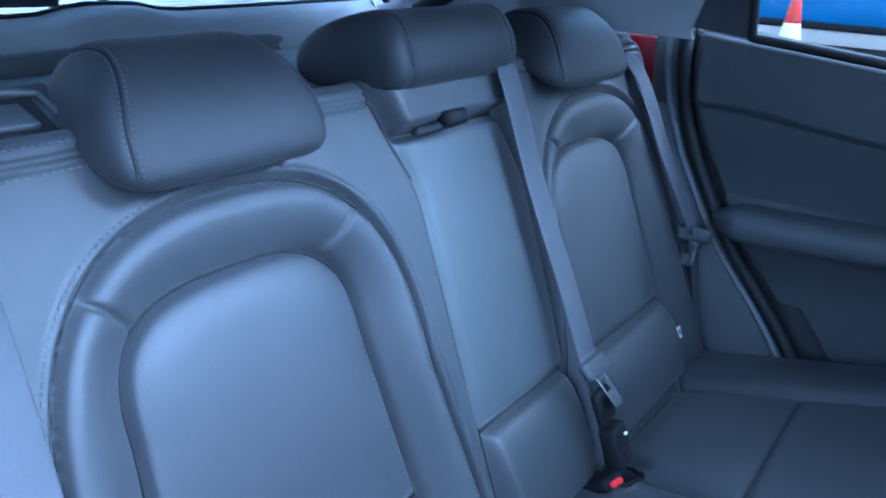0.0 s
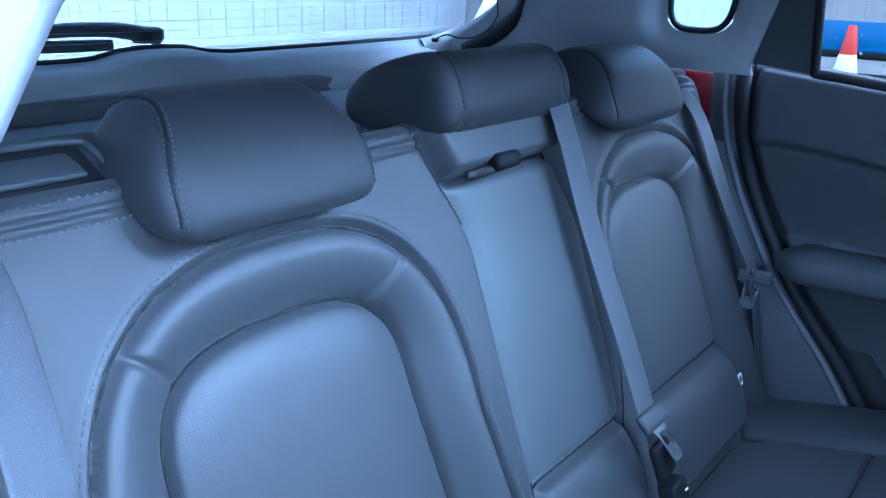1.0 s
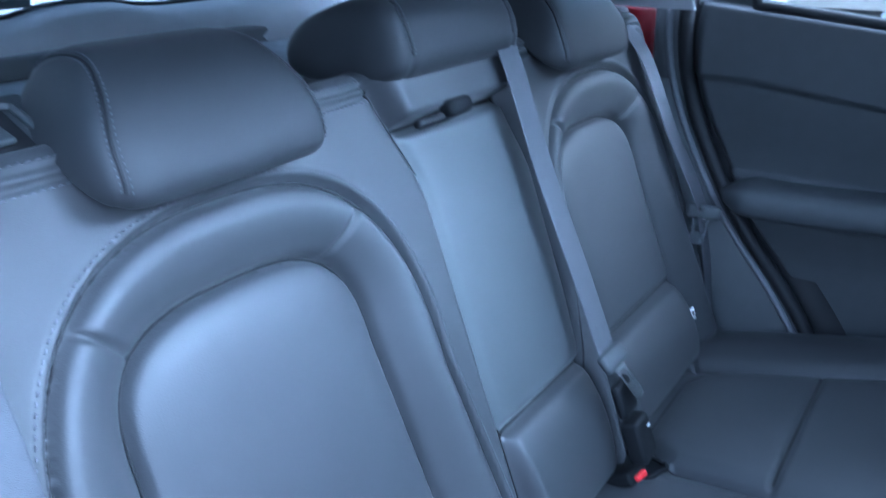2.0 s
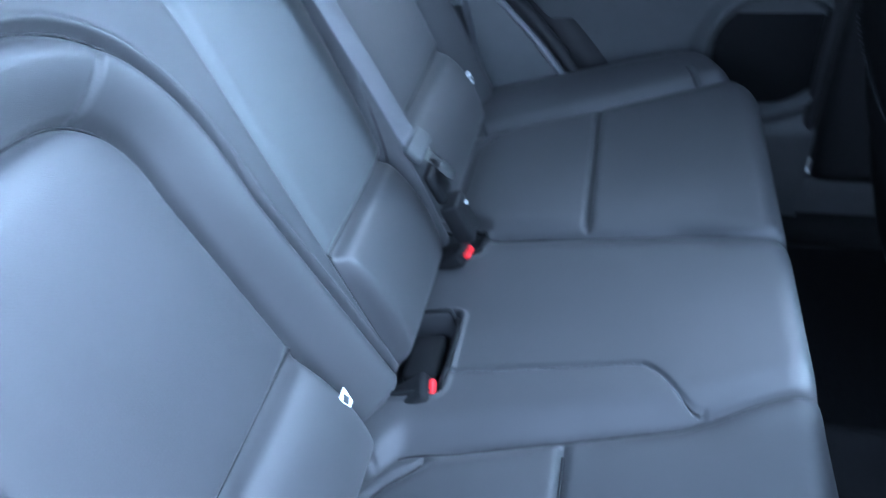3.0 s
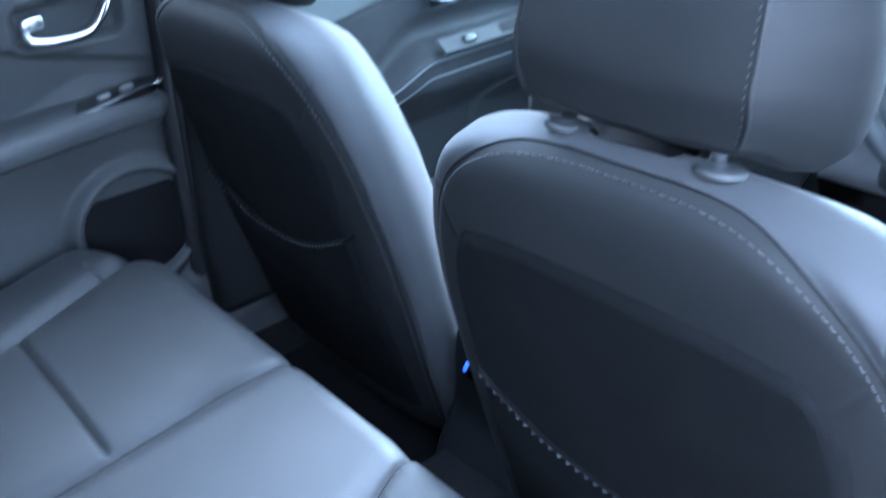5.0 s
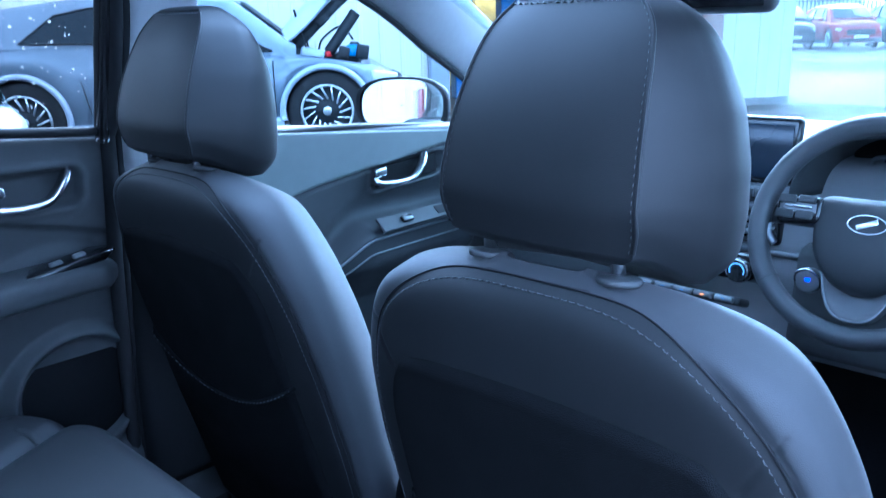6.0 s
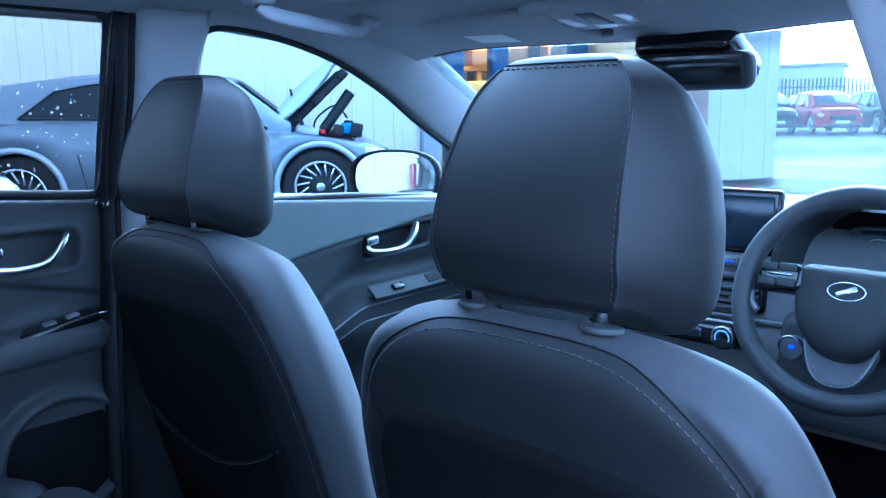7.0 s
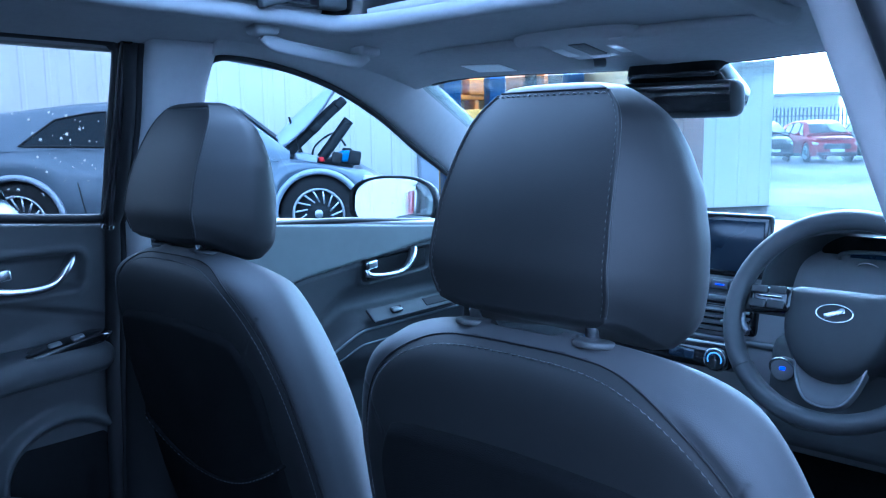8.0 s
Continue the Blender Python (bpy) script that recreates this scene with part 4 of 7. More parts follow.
    for sx in (-0.068, 0.068):
        part("post", cyl(0.0065, 0.12, 16, at=(sx, 0.536, 1.125, 6)), CHROME, head, "chrome post")
        part("post_collar", cyl(0.019, 0.006, 28, bevel=0.0022, at=(sx, 0.528, 1.1045, -8)), PLASTIC, seat, "grey plastic post collar")
    return seat


front_seat(0.355, 0.0, 0.0, "front seats", -0.007)
front_seat(-0.374, 0.062, 0.010, "front seats", -0.006, -0.020, 1.04)

# ---- car body ----
ZR = np.array([-1.0, -0.85, -0.5, -0.1, 0.3, 0.8, 1.1, 1.3, 1.45, 1.52])
ZH = np.array([1.36, 1.38, 1.44, 1.475, 1.49, 1.485, 1.455, 1.428, 1.410, 1.405])


def roof_z(x, y):
    a = np.abs(x)
    z = np.interp(y, ZR, ZH) - 0.020 * (a / 0.46) ** 4
    return z - 0.012 * smoothstep(0.44, 0.56, a)


SUN_X, SUN_Y0, SUN_Y1 = 0.37, 0.36, 0.93
gx, gy = np.meshgrid(np.linspace(-0.56, 0.56, 113), np.linspace(-0.86, 1.445, 181), indexing="ij")
gyy = gy - 0.20 * (gx / 0.56) ** 2 * smoothstep(0.95, 1.445, gy) + 0.10 * (gx / 0.56) ** 2 * smoothstep(-0.5, -0.86, gy)
hole = rect_dist(gx, gyy, 0, (SUN_Y0 + SUN_Y1) / 2, SUN_X, (SUN_Y1 - SUN_Y0) / 2, 0.06)
gz = roof_z(gx, gyy) + 0.018 * smoothstep(0.03, -0.005, hole)
RV = np.stack([gx, gyy, gz], -1).reshape(-1, 3)
RF = grid_faces(113, 181, flip=True)
keep = hole.ravel()[RF].max(1) > -0.004
me = used(RV, RF[keep])
ids = [tuple(p.vertices) for p in me.polygons]
co = np.array([tuple(v.co) for v in me.vertices])
tagged(part("ceiling", with_rim(co, ids, (0, 0, 0.018)), LINING), "grey fabric car roof lining with sunroof opening", "ceiling", kind="structure")
# sunroof
sunroof = thing("sunroof", "dark glass sunroof with black frame and padded edge", "sunroof", kind="structure")
a = np.linspace(0, 2 * np.pi, 160, endpoint=False)
c, s = np.cos(a), np.sin(a)
ex, ey = SUN_X * np.sign(c) * np.abs(c) ** 0.30, (SUN_Y0 + SUN_Y1) / 2 + (SUN_Y1 - SUN_Y0) / 2 * np.sign(s) * np.abs(s) ** 0.30
part("padded_edge", sweep(np.stack([ex, ey, roof_z(ex, ey) + 0.012], 1), ring(0.016, 12), closed=True), LINING, sunroof, "grey padded edge")
gv, ga = np.meshgrid(np.array([0.0, 1.0]), np.arange(160), indexing="ij")
wall = np.stack([ex[ga] * (1 + 0.03 * gv), ey[ga], roof_z(ex[ga], ey[ga]) * (1 - gv) + gv * 1.548 + 0.015 * (1 - gv)], -1).reshape(-1, 3)
part("frame_wall", mesh_of(wall, grid_faces(2, 160, wrap_v=True)), BLACK, sunroof, "black frame")
for sx in (-1, 1):
    part("guide_rail", rbox(0.03, 0.50, 0.018, 0.004, at=(sx * 0.355, 0.64, 1.515)), BLACK, sunroof)
    part("lift_arm", rbox(0.018, 0.15, 0.03, 0.005, at=(sx * 0.345, 0.80, 1.530, 18)), PLASTIC, sunroof, "black lift arm")
    part("hinge_block", rbox(0.035, 0.05, 0.035, 0.006, at=(sx * 0.340, 0.875, 1.522)), PLASTIC, sunroof)
part("wind_deflector", tube([(-0.34, 0.86, 1.56), (-0.2, 0.905, 1.575), (0, 0.92, 1.58), (0.2, 0.905, 1.575), (0.34, 0.86, 1.56)], 0.010, 8, 40), BLACK, sunroof, "black wind deflector")
part("glass_panel", rbox(0.78, 0.62, 0.006, 0.002, at=(0, 0.645, 1.566, 1)), GLASS_ROOF, sunroof, "tinted glass panel")

roof = thing("roof_panel", "red painted steel roof skin above the lining", "roof", kind="structure")
for cx, cy, sx, sy in ((0, 1.20, 1.12, 0.50), (0, -0.29, 1.12, 1.26), (-0.475, 0.645, 0.17, 0.61), (0.475, 0.645, 0.17, 0.61)):
    part("roof_skin", rbox(sx, sy, 0.012, 0.004, at=(cx, cy, 1.560 - 0.028 * (abs(cy - 0.4) > 0.5))), RED_PAINT, roof)


def sill_z(y):
    return 1.199 - 0.0926 * y


def glass_x(z):
    return -0.70 + 0.38 * (z - 1.0)


# ---- doors on the far side (and the driver's, mirrored) ----
XZ, XX = np.array([0.30, 0.60, 0.80, 0.90, 1.0, 1.08, 1.14, 1.21]), np.array([-0.735, -0.725, -0.71, -0.70, -0.682, -0.668, -0.662, -0.66])


def rear_door_x(y, z):
    x = np.interp(z, XZ, XX) + 0 * y
    crease = 1.067 - 0.10 * np.clip(y - 0.0, 0, 1) - 0.16 * np.clip(y - 0.3, 0, 1)
    x = x + 0.010 * smoothstep(-0.004, 0.006, z - crease) - 0.010 * smoothstep(0.0, -0.14, z - crease) * (z > 0.9)
    x = x - 0.004 * bell(z - crease, 0.004)
    # armrest
    top = 0.905 + 0.055 * smoothstep(0.30, 0.50, y) - 0.03 * smoothstep(0.50, 0.60, y)
    ends = smoothstep(-0.02, 0.05, y) * smoothstep(0.605, 0.570, y)
    x = x + 0.012 * smoothstep(top + 0.006, top - 0.03, z) * smoothstep(0.74, 0.86, z) * ends
    # handle recess
    d = rect_dist(y, z, 0.465, 1.056, 0.085, 0.034, 0.02)
    x = x - 0.024 * smoothstep(0.004, -0.010, d) + 0.004 * bell(d - 0.006, 0.005)
    # speaker
    r = np.hypot(y - 0.515, z - 0.664)
    x = x + 0.016 * smoothstep(0.142, 0.124, r) + 0.007 * bell(r - 0.117, 0.006) - 0.014 * smoothstep(0.112, 0.102, r)
    # map pocket under the speaker
    x = x + 0.03 * smoothstep(0.56, 0.50, z) * smoothstep(0.20, 0.28, y)
    return x


def door_crease(y):
    return np.interp(y, [0.66, 0.80, 0.97, 1.08, 1.22, 1.425, 1.62, 1.80], [0.905, 0.920, 0.949, 0.970, 0.987, 1.012, 1.030, 1.040])


def front_door_x(y, z):
    x = np.interp(z, XZ, XX) + 0 * y
    line = door_crease(y)
    x = x + 0.016 * smoothstep(-0.004, 0.007, z - line) - 0.007 * bell(z - line + 0.004, 0.004)
    # armrest shelf, fading into a scoop behind
    top = 0.800 + 0.068 * smoothstep(1.06, 1.20, y) + 0.02 * np.clip(y - 1.2, 0, 1)
    run = smoothstep(0.96, 1.20, y) * smoothstep(1.62, 1.54, y)
    x = x + 0.070 * smoothstep(top + 0.003, top - 0.034, z) * smoothstep(0.66, 0.78, z) * run
    x = x - 0.012 * bell(z - top - 0.020, 0.024) * run
    # handle bezel and its well
    zc = 0.964 + 0.06 * (y - 1.345)
    d = rect_dist(y, z, 1.350, zc, 0.115, 0.030, 0.016)
    x = x - 0.028 * smoothstep(0.002, -0.012, d) + 0.006 * bell(d - 0.006, 0.004)
    r = np.hypot(y - 1.48, z - 0.62)
    return x + 0.012 * smoothstep(0.12, 0.10, r)


def door_panel(fn, edge, y1, z0, parent, label):
    gu, gk = np.meshgrid(np.linspace(0, 1, 130), np.linspace(0, 1, 150), indexing="ij")
    y0 = edge(z0 + (1.20 - z0) * gk)
    gy = y0 + (y1 - y0) * gu
    gz = z0 + (sill_z(gy) - z0) * gk
    gx = fn(gy, gz)
    gx = gx - 0.03 * smoothstep(0.985, 1.0, gk) - 0.02 * smoothstep(0.03, 0.0, gu) ** 2
    v = np.stack([gx, gy, gz], -1).reshape(-1, 3)
    return part("door_trim", with_rim(v, grid_faces(130, 150), (-0.05, 0, 0)), PLASTIC, parent, label)


def handle(parent, y, z, x, span):
    pts = [(x + 0.012, y - span * 0.50, z - 0.010), (x + 0.020, y - span * 0.44, z - 0.020), (x + 0.026, y - span * 0.12, z - 0.024), (x + 0.028, y + span * 0.18, z - 0.018), (x + 0.026, y + span * 0.38, z + 0.008), (x + 0.012, y + span * 0.50, z + 0.028)]
    h = part("door_handle", sweep(smooth_path(pts, 40), ring(0.0075, 12, 0.0125, 3), up=(1, 0, 0)), CHROME, parent, "satin chrome inner handle")
    part("lock_lever", rbox(0.014, 0.036, 0.022, 0.006, 3, at=(x + 0.022, y - span * 0.42, z + 0.006, 6, 0, 0)), CHROME, h, "chrome lock lever")
    return h


def rear_edge(z):
    zz = np.linspace(0.3, 1.3, 101)
    e = np.interp(zz, [0.3, 0.55, 0.69, 0.81, 0.92, 1.02, 1.10, 1.3], [0.30, 0.235, 0.142, 0.036, -0.03, -0.08, -0.095, -0.085])
    e = np.convolve(np.pad(e, 5, mode="edge"), np.ones(11) / 11, mode="valid")
    return np.interp(z, zz, e)


door_1 = thing("door_1", "dark moulded rear door trim with chrome handle, closed", "car door", kind="structure")
door_panel(rear_door_x, rear_edge, 0.612, 0.32, door_1, "black moulded plastic door trim")
handle(door_1, 0.467, 1.056, -0.685, 0.135)
part("speaker_grille", cyl(0.102, 0.010, 48, bevel=0.003, at=(-0.718, 0.515, 0.664, 0, 90)), POCKET, door_1, "round black speaker grille")
ay = np.linspace(-0.01, 0.592, 60)
az = 0.872 + 0.028 * smoothstep(0.05, 0.55, ay)
sc = np.clip(np.minimum((ay + 0.012) / 0.05, (0.594 - ay) / 0.035), 0.02, 1) ** 0.5
part("armrest", sweep(np.stack([np.full(60, -0.668), ay, az], 1), ring(0.058, 24, 0.030, 3.0), scale=sc), PLASTIC, door_1, "padded black armrest")
pk = np.linspace(0.395, 0.585, 30)
part("switch_panel", sweep(np.stack([np.full(30, -0.652), pk, 0.908 + 0.16 * (pk - 0.395)], 1), ring(0.030, 16, 0.011, 3), scale=np.clip(np.minimum((pk - 0.39) / 0.02, (0.588 - pk) / 0.03), 0.05, 1) ** 0.5), BLACK, door_1, "gloss black window switch panel")
for k in (-0.018, 0.022):
    part("window_switch", rbox(0.014, 0.022, 0.008, 0.003, 2, at=(-0.642, 0.50 + k, 0.936 + 0.16 * k, 9, 10, 0)), PLASTIC_GREY, door_1)
ys = np.linspace(-0.09, 0.605, 40)
part("sill_cap", sweep(np.stack([np.full(40, -0.672), ys, sill_z(ys) - 0.008], 1), ring(0.015, 10, 0.012)), PLASTIC_GREY, door_1, "dark grey window sill capping")
door_2 = thing("door_2", "dark moulded front door trim with chrome handle, closed", "car door", kind="structure")
front_trim = door_panel(front_door_x, lambda z: 0.665 + 0 * z, 1.80, 0.32, door_2, "dark grey moulded door trim")
front_trim.data.materials.append(DOOR_GREY)
for p in front_trim.data.polygons:
    if p.center.z > float(door_crease(p.center.y)) - 0.002:
        p.material_index = 1
handle(door_2, 1.315, 0.970, -0.690, 0.165)
part("switch_panel", rbox(0.042, 0.30, 0.008, 0.003, 3, at=(-0.630, 1.355, 0.862, 1.5, 40, 0)), PLASTIC, door_2, "dark grey switch panel")
part("handle_well", rbox(0.006, 0.206, 0.046, 0.0028, 3, at=(-0.6905, 1.350, 0.9645, 3.4)), PLASTIC_BLACK, door_2, "black handle well")
part("pull_well", rbox(0.024, 0.10, 0.006, 0.002, 2, at=(-0.627, 1.435, 0.8665, 1.5, 40, 0)), RUBBER, door_2, "black pull well")
part("window_switch", rbox(0.018, 0.034, 0.010, 0.003, 2, at=(-0.625, 1.285, 0.8645, 1.5, 40, 0)), BLACK, door_2, "black window switch")
ys = np.linspace(0.67, 1.78, 40)
part("sill_cap", sweep(np.stack([np.full(40, -0.674), ys, sill_z(ys) - 0.008], 1), ring(0.015, 10, 0.012)), PLASTIC_GREY, door_2, "dark grey window sill capping")
sy_ = np.linspace(1.06, 1.52, 40)
for dz, r_ in ((-0.040, 0.0032), (-0.075, 0.0022)):
    sz_ = 0.800 + 0.068 * smoothstep(1.06, 1.20, sy_) + 0.02 * np.clip(sy_ - 1.2, 0, 1) + dz
    part("armrest_strip", sweep(np.stack([front_door_x(sy_, sz_) + 0.0015, sy_, sz_], 1), ring(r_, 8)), SILVER, door_2, "silver armrest strip")
door_3 = copy_thing(door_2, Matrix.Identity(4))
door_3.name = "door_3"
door_3.scale = (-1, 1, 1)
tagged(door_3, "dark moulded driver's door trim, closed")


# window glass, frames and seals
def pane(name, outline, parent, material, shift=(-0.004, 0, 0)):
    v = np.asarray(outline, float)
    c = v.mean(0)
    n = len(v)
    f = [(k, (k + 1) % n, n) for k in range(n)]
    ob = part(name, with_rim(np.vstack([v, c]), f, shift), material, parent, smooth=False)
    ob.visible_shadow = material is not GLASS
    return ob


def on_glass(pts, inset=0.0):
    return np.array([(glass_x(z) + inset, y, z) for y, z in pts])


REAR_WIN = smooth_path([(0.018, 1.1975), (0.012, 1.204), (0.012, 1.25), (0.012, 1.35), (0.014, 1.42), (0.024, 1.438), (0.06, 1.443), (0.30, 1.449), (0.54, 1.447), (0.568, 1.440), (0.578, 1.425), (0.582, 1.29), (0.586, 1.18), (0.586, 1.153), (0.578, 1.148), (0.52, 1.152), (0.30, 1.172), (0.06, 1.194)], 180, True)
FRONT_WIN = smooth_path([(0.745, 1.130), (0.738, 1.30), (0.738, 1.395), (0.775, 1.434), (0.90, 1.424), (1.05, 1.388), (1.20, 1.328), (1.35, 1.25), (1.52, 1.165), (1.66, 1.06), (1.66, 1.045), (1.20, 1.088)], 140, True)
for nm, outline, lab in (("window_1", REAR_WIN, "rain-spotted rear side window in black rubber seal"), ("window_2", FRONT_WIN, "front side window in black rubber seal")):
    w = thing(nm, lab, "car window", kind="structure")
    pane("pane", on_glass(outline, -0.012), w, GLASS_PRIVACY if nm == "window_1" else GLASS)
    part("window_seal", sweep(on_glass(outline, 0.0), ring(0.008, 8), closed=True, up=(1, 0, 0)), RUBBER, w, "black rubber seal")
    if nm == "window_1":
        rng = random.Random(4)
        verts, faces = [], []
        for k in range(200):
            y = 0.02 + 0.55 * rng.random()
            z = 1.19 + 0.25 * rng.random() ** 0.8
            if rng.random() < 0.45:
                y = 0.38 + 0.19 * rng.random()
            r = 0.0008 + 0.0019 * rng.random() ** 2
            c = np.array([glass_x(z) - 0.0165, y, z])
            b = len(verts)
            for q in range(8):
                a = q * np.pi / 4
                verts.append(c + np.array([0.38 * r * np.sin(a), r * np.cos(a), r * 1.15 * np.sin(a)]))
            verts.append(c + np.array([-r * 0.7, 0, 0]))
            faces += [(b + q, b + (q + 1) % 8, b + 8) for q in range(8)] + [tuple(range(b, b + 8))]
        tagged(part("rain_drops", mesh_of(verts, faces), DROP, w, "clear rain drops on the glass"), kind="stuff")
w = thing("window_3", "driver's side window", "car window", kind="structure")
pane("pane", on_glass(FRONT_WIN, -0.012) * np.array([-1, 1, 1]), w, GLASS)
part("window_seal", sweep(on_glass(FRONT_WIN) * np.array([-1, 1, 1]), ring(0.008, 8), closed=True, up=(1, 0, 0)), RUBBER, w)


def strip(rows, thick, name, material, parent, label=""):
    """A bent sheet through rows of points, given thickness."""
    v = np.asarray(rows, float)
    n, k = v.shape[:2]
    return part(name, with_rim(v.reshape(-1, 3), grid_faces(n, k), thick), material, parent, label)


def b_pillar(sx):
    p = thing("pillar_trim", "light grey pillar trim between the side windows", "pillar", kind="structure")
    rows = []
    for z in np.linspace(0.42, 1.452, 60):
        y0 = 0.620 + 0.012 * smoothstep(1.30, 1.45, z) - 0.02 * smoothstep(1.30, 1.47, z)
        y1 = 0.752 + 0.008 * smoothstep(1.38, 1.46, z) + 0.09 * smoothstep(0.85, 0.70, z)
        base = np.interp(z, XZ, XX) if z < 1.14 else glass_x(z) - 0.004
        base = max(base, -0.70) if z < 1.0 else base
        top = 0.006 * smoothstep(1.38, 1.47, z)
        row = []
        for u in np.linspace(0, 1, 21):
            out = 0.032 * np.clip(1 - abs(2 * u - 1) ** 5, 0, 1) ** 0.5 * (1 if z > 1.08 else 0.6)
            row.append((sx * (-(abs(base)) + out + top - (0.025 if sx < 0 else 0.0)), y0 + (y1 - y0) * u, z))
        rows.append(row)
    rows = np.array(rows)
    if sx < 0:
        rows = rows[:, ::-1]
    strip(rows[36:], (-0.03 * sx, 0, 0), "upper_trim", TRIM, p)
    strip(rows[:37], (-0.03 * sx, 0, 0), "lower_trim", PLASTIC_BLACK, p, "black lower pillar trim")
    zz = np.linspace(0.45, 1.445, 40)
    for y, r in ((0.603, 0.014), (0.622, 0.007)):
        xs_ = np.array([(np.interp(z, XZ, XX) if z < 1.14 else glass_x(z)) + (0.012 if sx > 0 else -0.06) for z in zz])
        part("door_seal", sweep(np.stack([sx * xs_, y - 0.010 * smoothstep(1.3, 1.45, zz) + 0 * zz, zz], 1), ring(r, 8), up=(1, 0, 0)), RUBBER, p, "black rubber door seal")
    return p


b_pillar(1)
b_pillar(-1)
# black window frame of the closed rear door, at its leading edge and along the roof
frame_1 = thing("window_frame", "black door window frame", "window frame", kind="structure")
part("lead_post", sweep(on_glass([(0.592 - 0.004 * k / 20, 1.13 + 0.32 * k / 20) for k in range(21)], 0.004), ring(0.012, 8, 0.016), up=(1, 0, 0)), BLACK, frame_1)
tri = on_glass([(-0.085, 1.205), (0.012, 1.196), (0.012, 1.44), (-0.02, 1.44), (-0.055, 1.32)], 0.006)
part("corner_panel", with_rim(tri, [(0, 1, 2, 3, 4)], (-0.02, 0, 0)), PLASTIC, frame_1, "black triangular corner panel", smooth=False)


def quarter(sx):
    """Rear quarter trim with its small window."""
    q = thing("quarter_trim", "light grey rear quarter trim round a small window", "pillar", kind="structure")
    gy, gz = np.meshgrid(np.linspace(-0.80, 0.0, 240), np.linspace(1.185, 1.47, 110), indexing="ij")
    front = np.interp(gz, [1.185, 1.20, 1.31, 1.40, 1.47], [-0.085, -0.088, -0.045, 0.02, 0.06])
    rear = np.interp(gz, [1.185, 1.20, 1.245, 1.28, 1.47], [-0.70, -0.69, -0.61, -0.565, -0.46]) if sx < 0 else -0.80 + 0 * gz
    t = (gy + 0.80) / 0.80
    yy = rear + (front - rear) * t
    xx = glass_x(gz) + 0.022 + 0.03 * bell(yy + 0.36, 0.12) * smoothstep(1.20, 1.26, gz) - 0.012 * smoothstep(-0.12, -0.05, yy - (front + 0.08))
    xx = xx + 0.05 * smoothstep(1.38, 1.47, gz) + 0.02 * smoothstep(-0.5, -0.80, yy)
    cy = -0.170 + 0.20 * (gz - 1.30)
    d = rect_dist(yy, gz, cy, 1.318, 0.056, 0.068, 0.028)
    xx = xx - 0.022 * smoothstep(0.045, -0.005, d)
    v = np.stack([xx * -sx, yy, gz], -1).reshape(-1, 3)
    f = grid_faces(240, 110, flip=sx > 0)
    f = f[d.ravel()[f].min(1) > -0.002]
    me = used(v, f)
    co = np.array([tuple(p.co) for p in me.vertices])
    part("quarter_panel", with_rim(co, [tuple(p.vertices) for p in me.polygons], (sx * 0.012, 0, 0)), TRIM, q)
    a = np.linspace(0, 2 * np.pi, 48, endpoint=False)
    c, s = np.cos(a), np.sin(a)
    wz = 1.318 + 0.066 * np.sign(s) * np.abs(s) ** 0.6
    wy = -0.170 + 0.20 * (wz - 1.30) + 0.054 * np.sign(c) * np.abs(c) ** 0.6
    rim = np.stack([(glass_x(wz) + 0.006) * -sx, wy, wz], 1)
    part("window_seal", sweep(rim, ring(0.0055, 8), closed=True, up=(1, 0, 0)), RUBBER, q, "black rubber seal")
    pane("pane", rim - np.array([0.006 * -sx, 0, 0]), q, GLASS_TINT)
    return q


quarter(1)
quarter(-1)


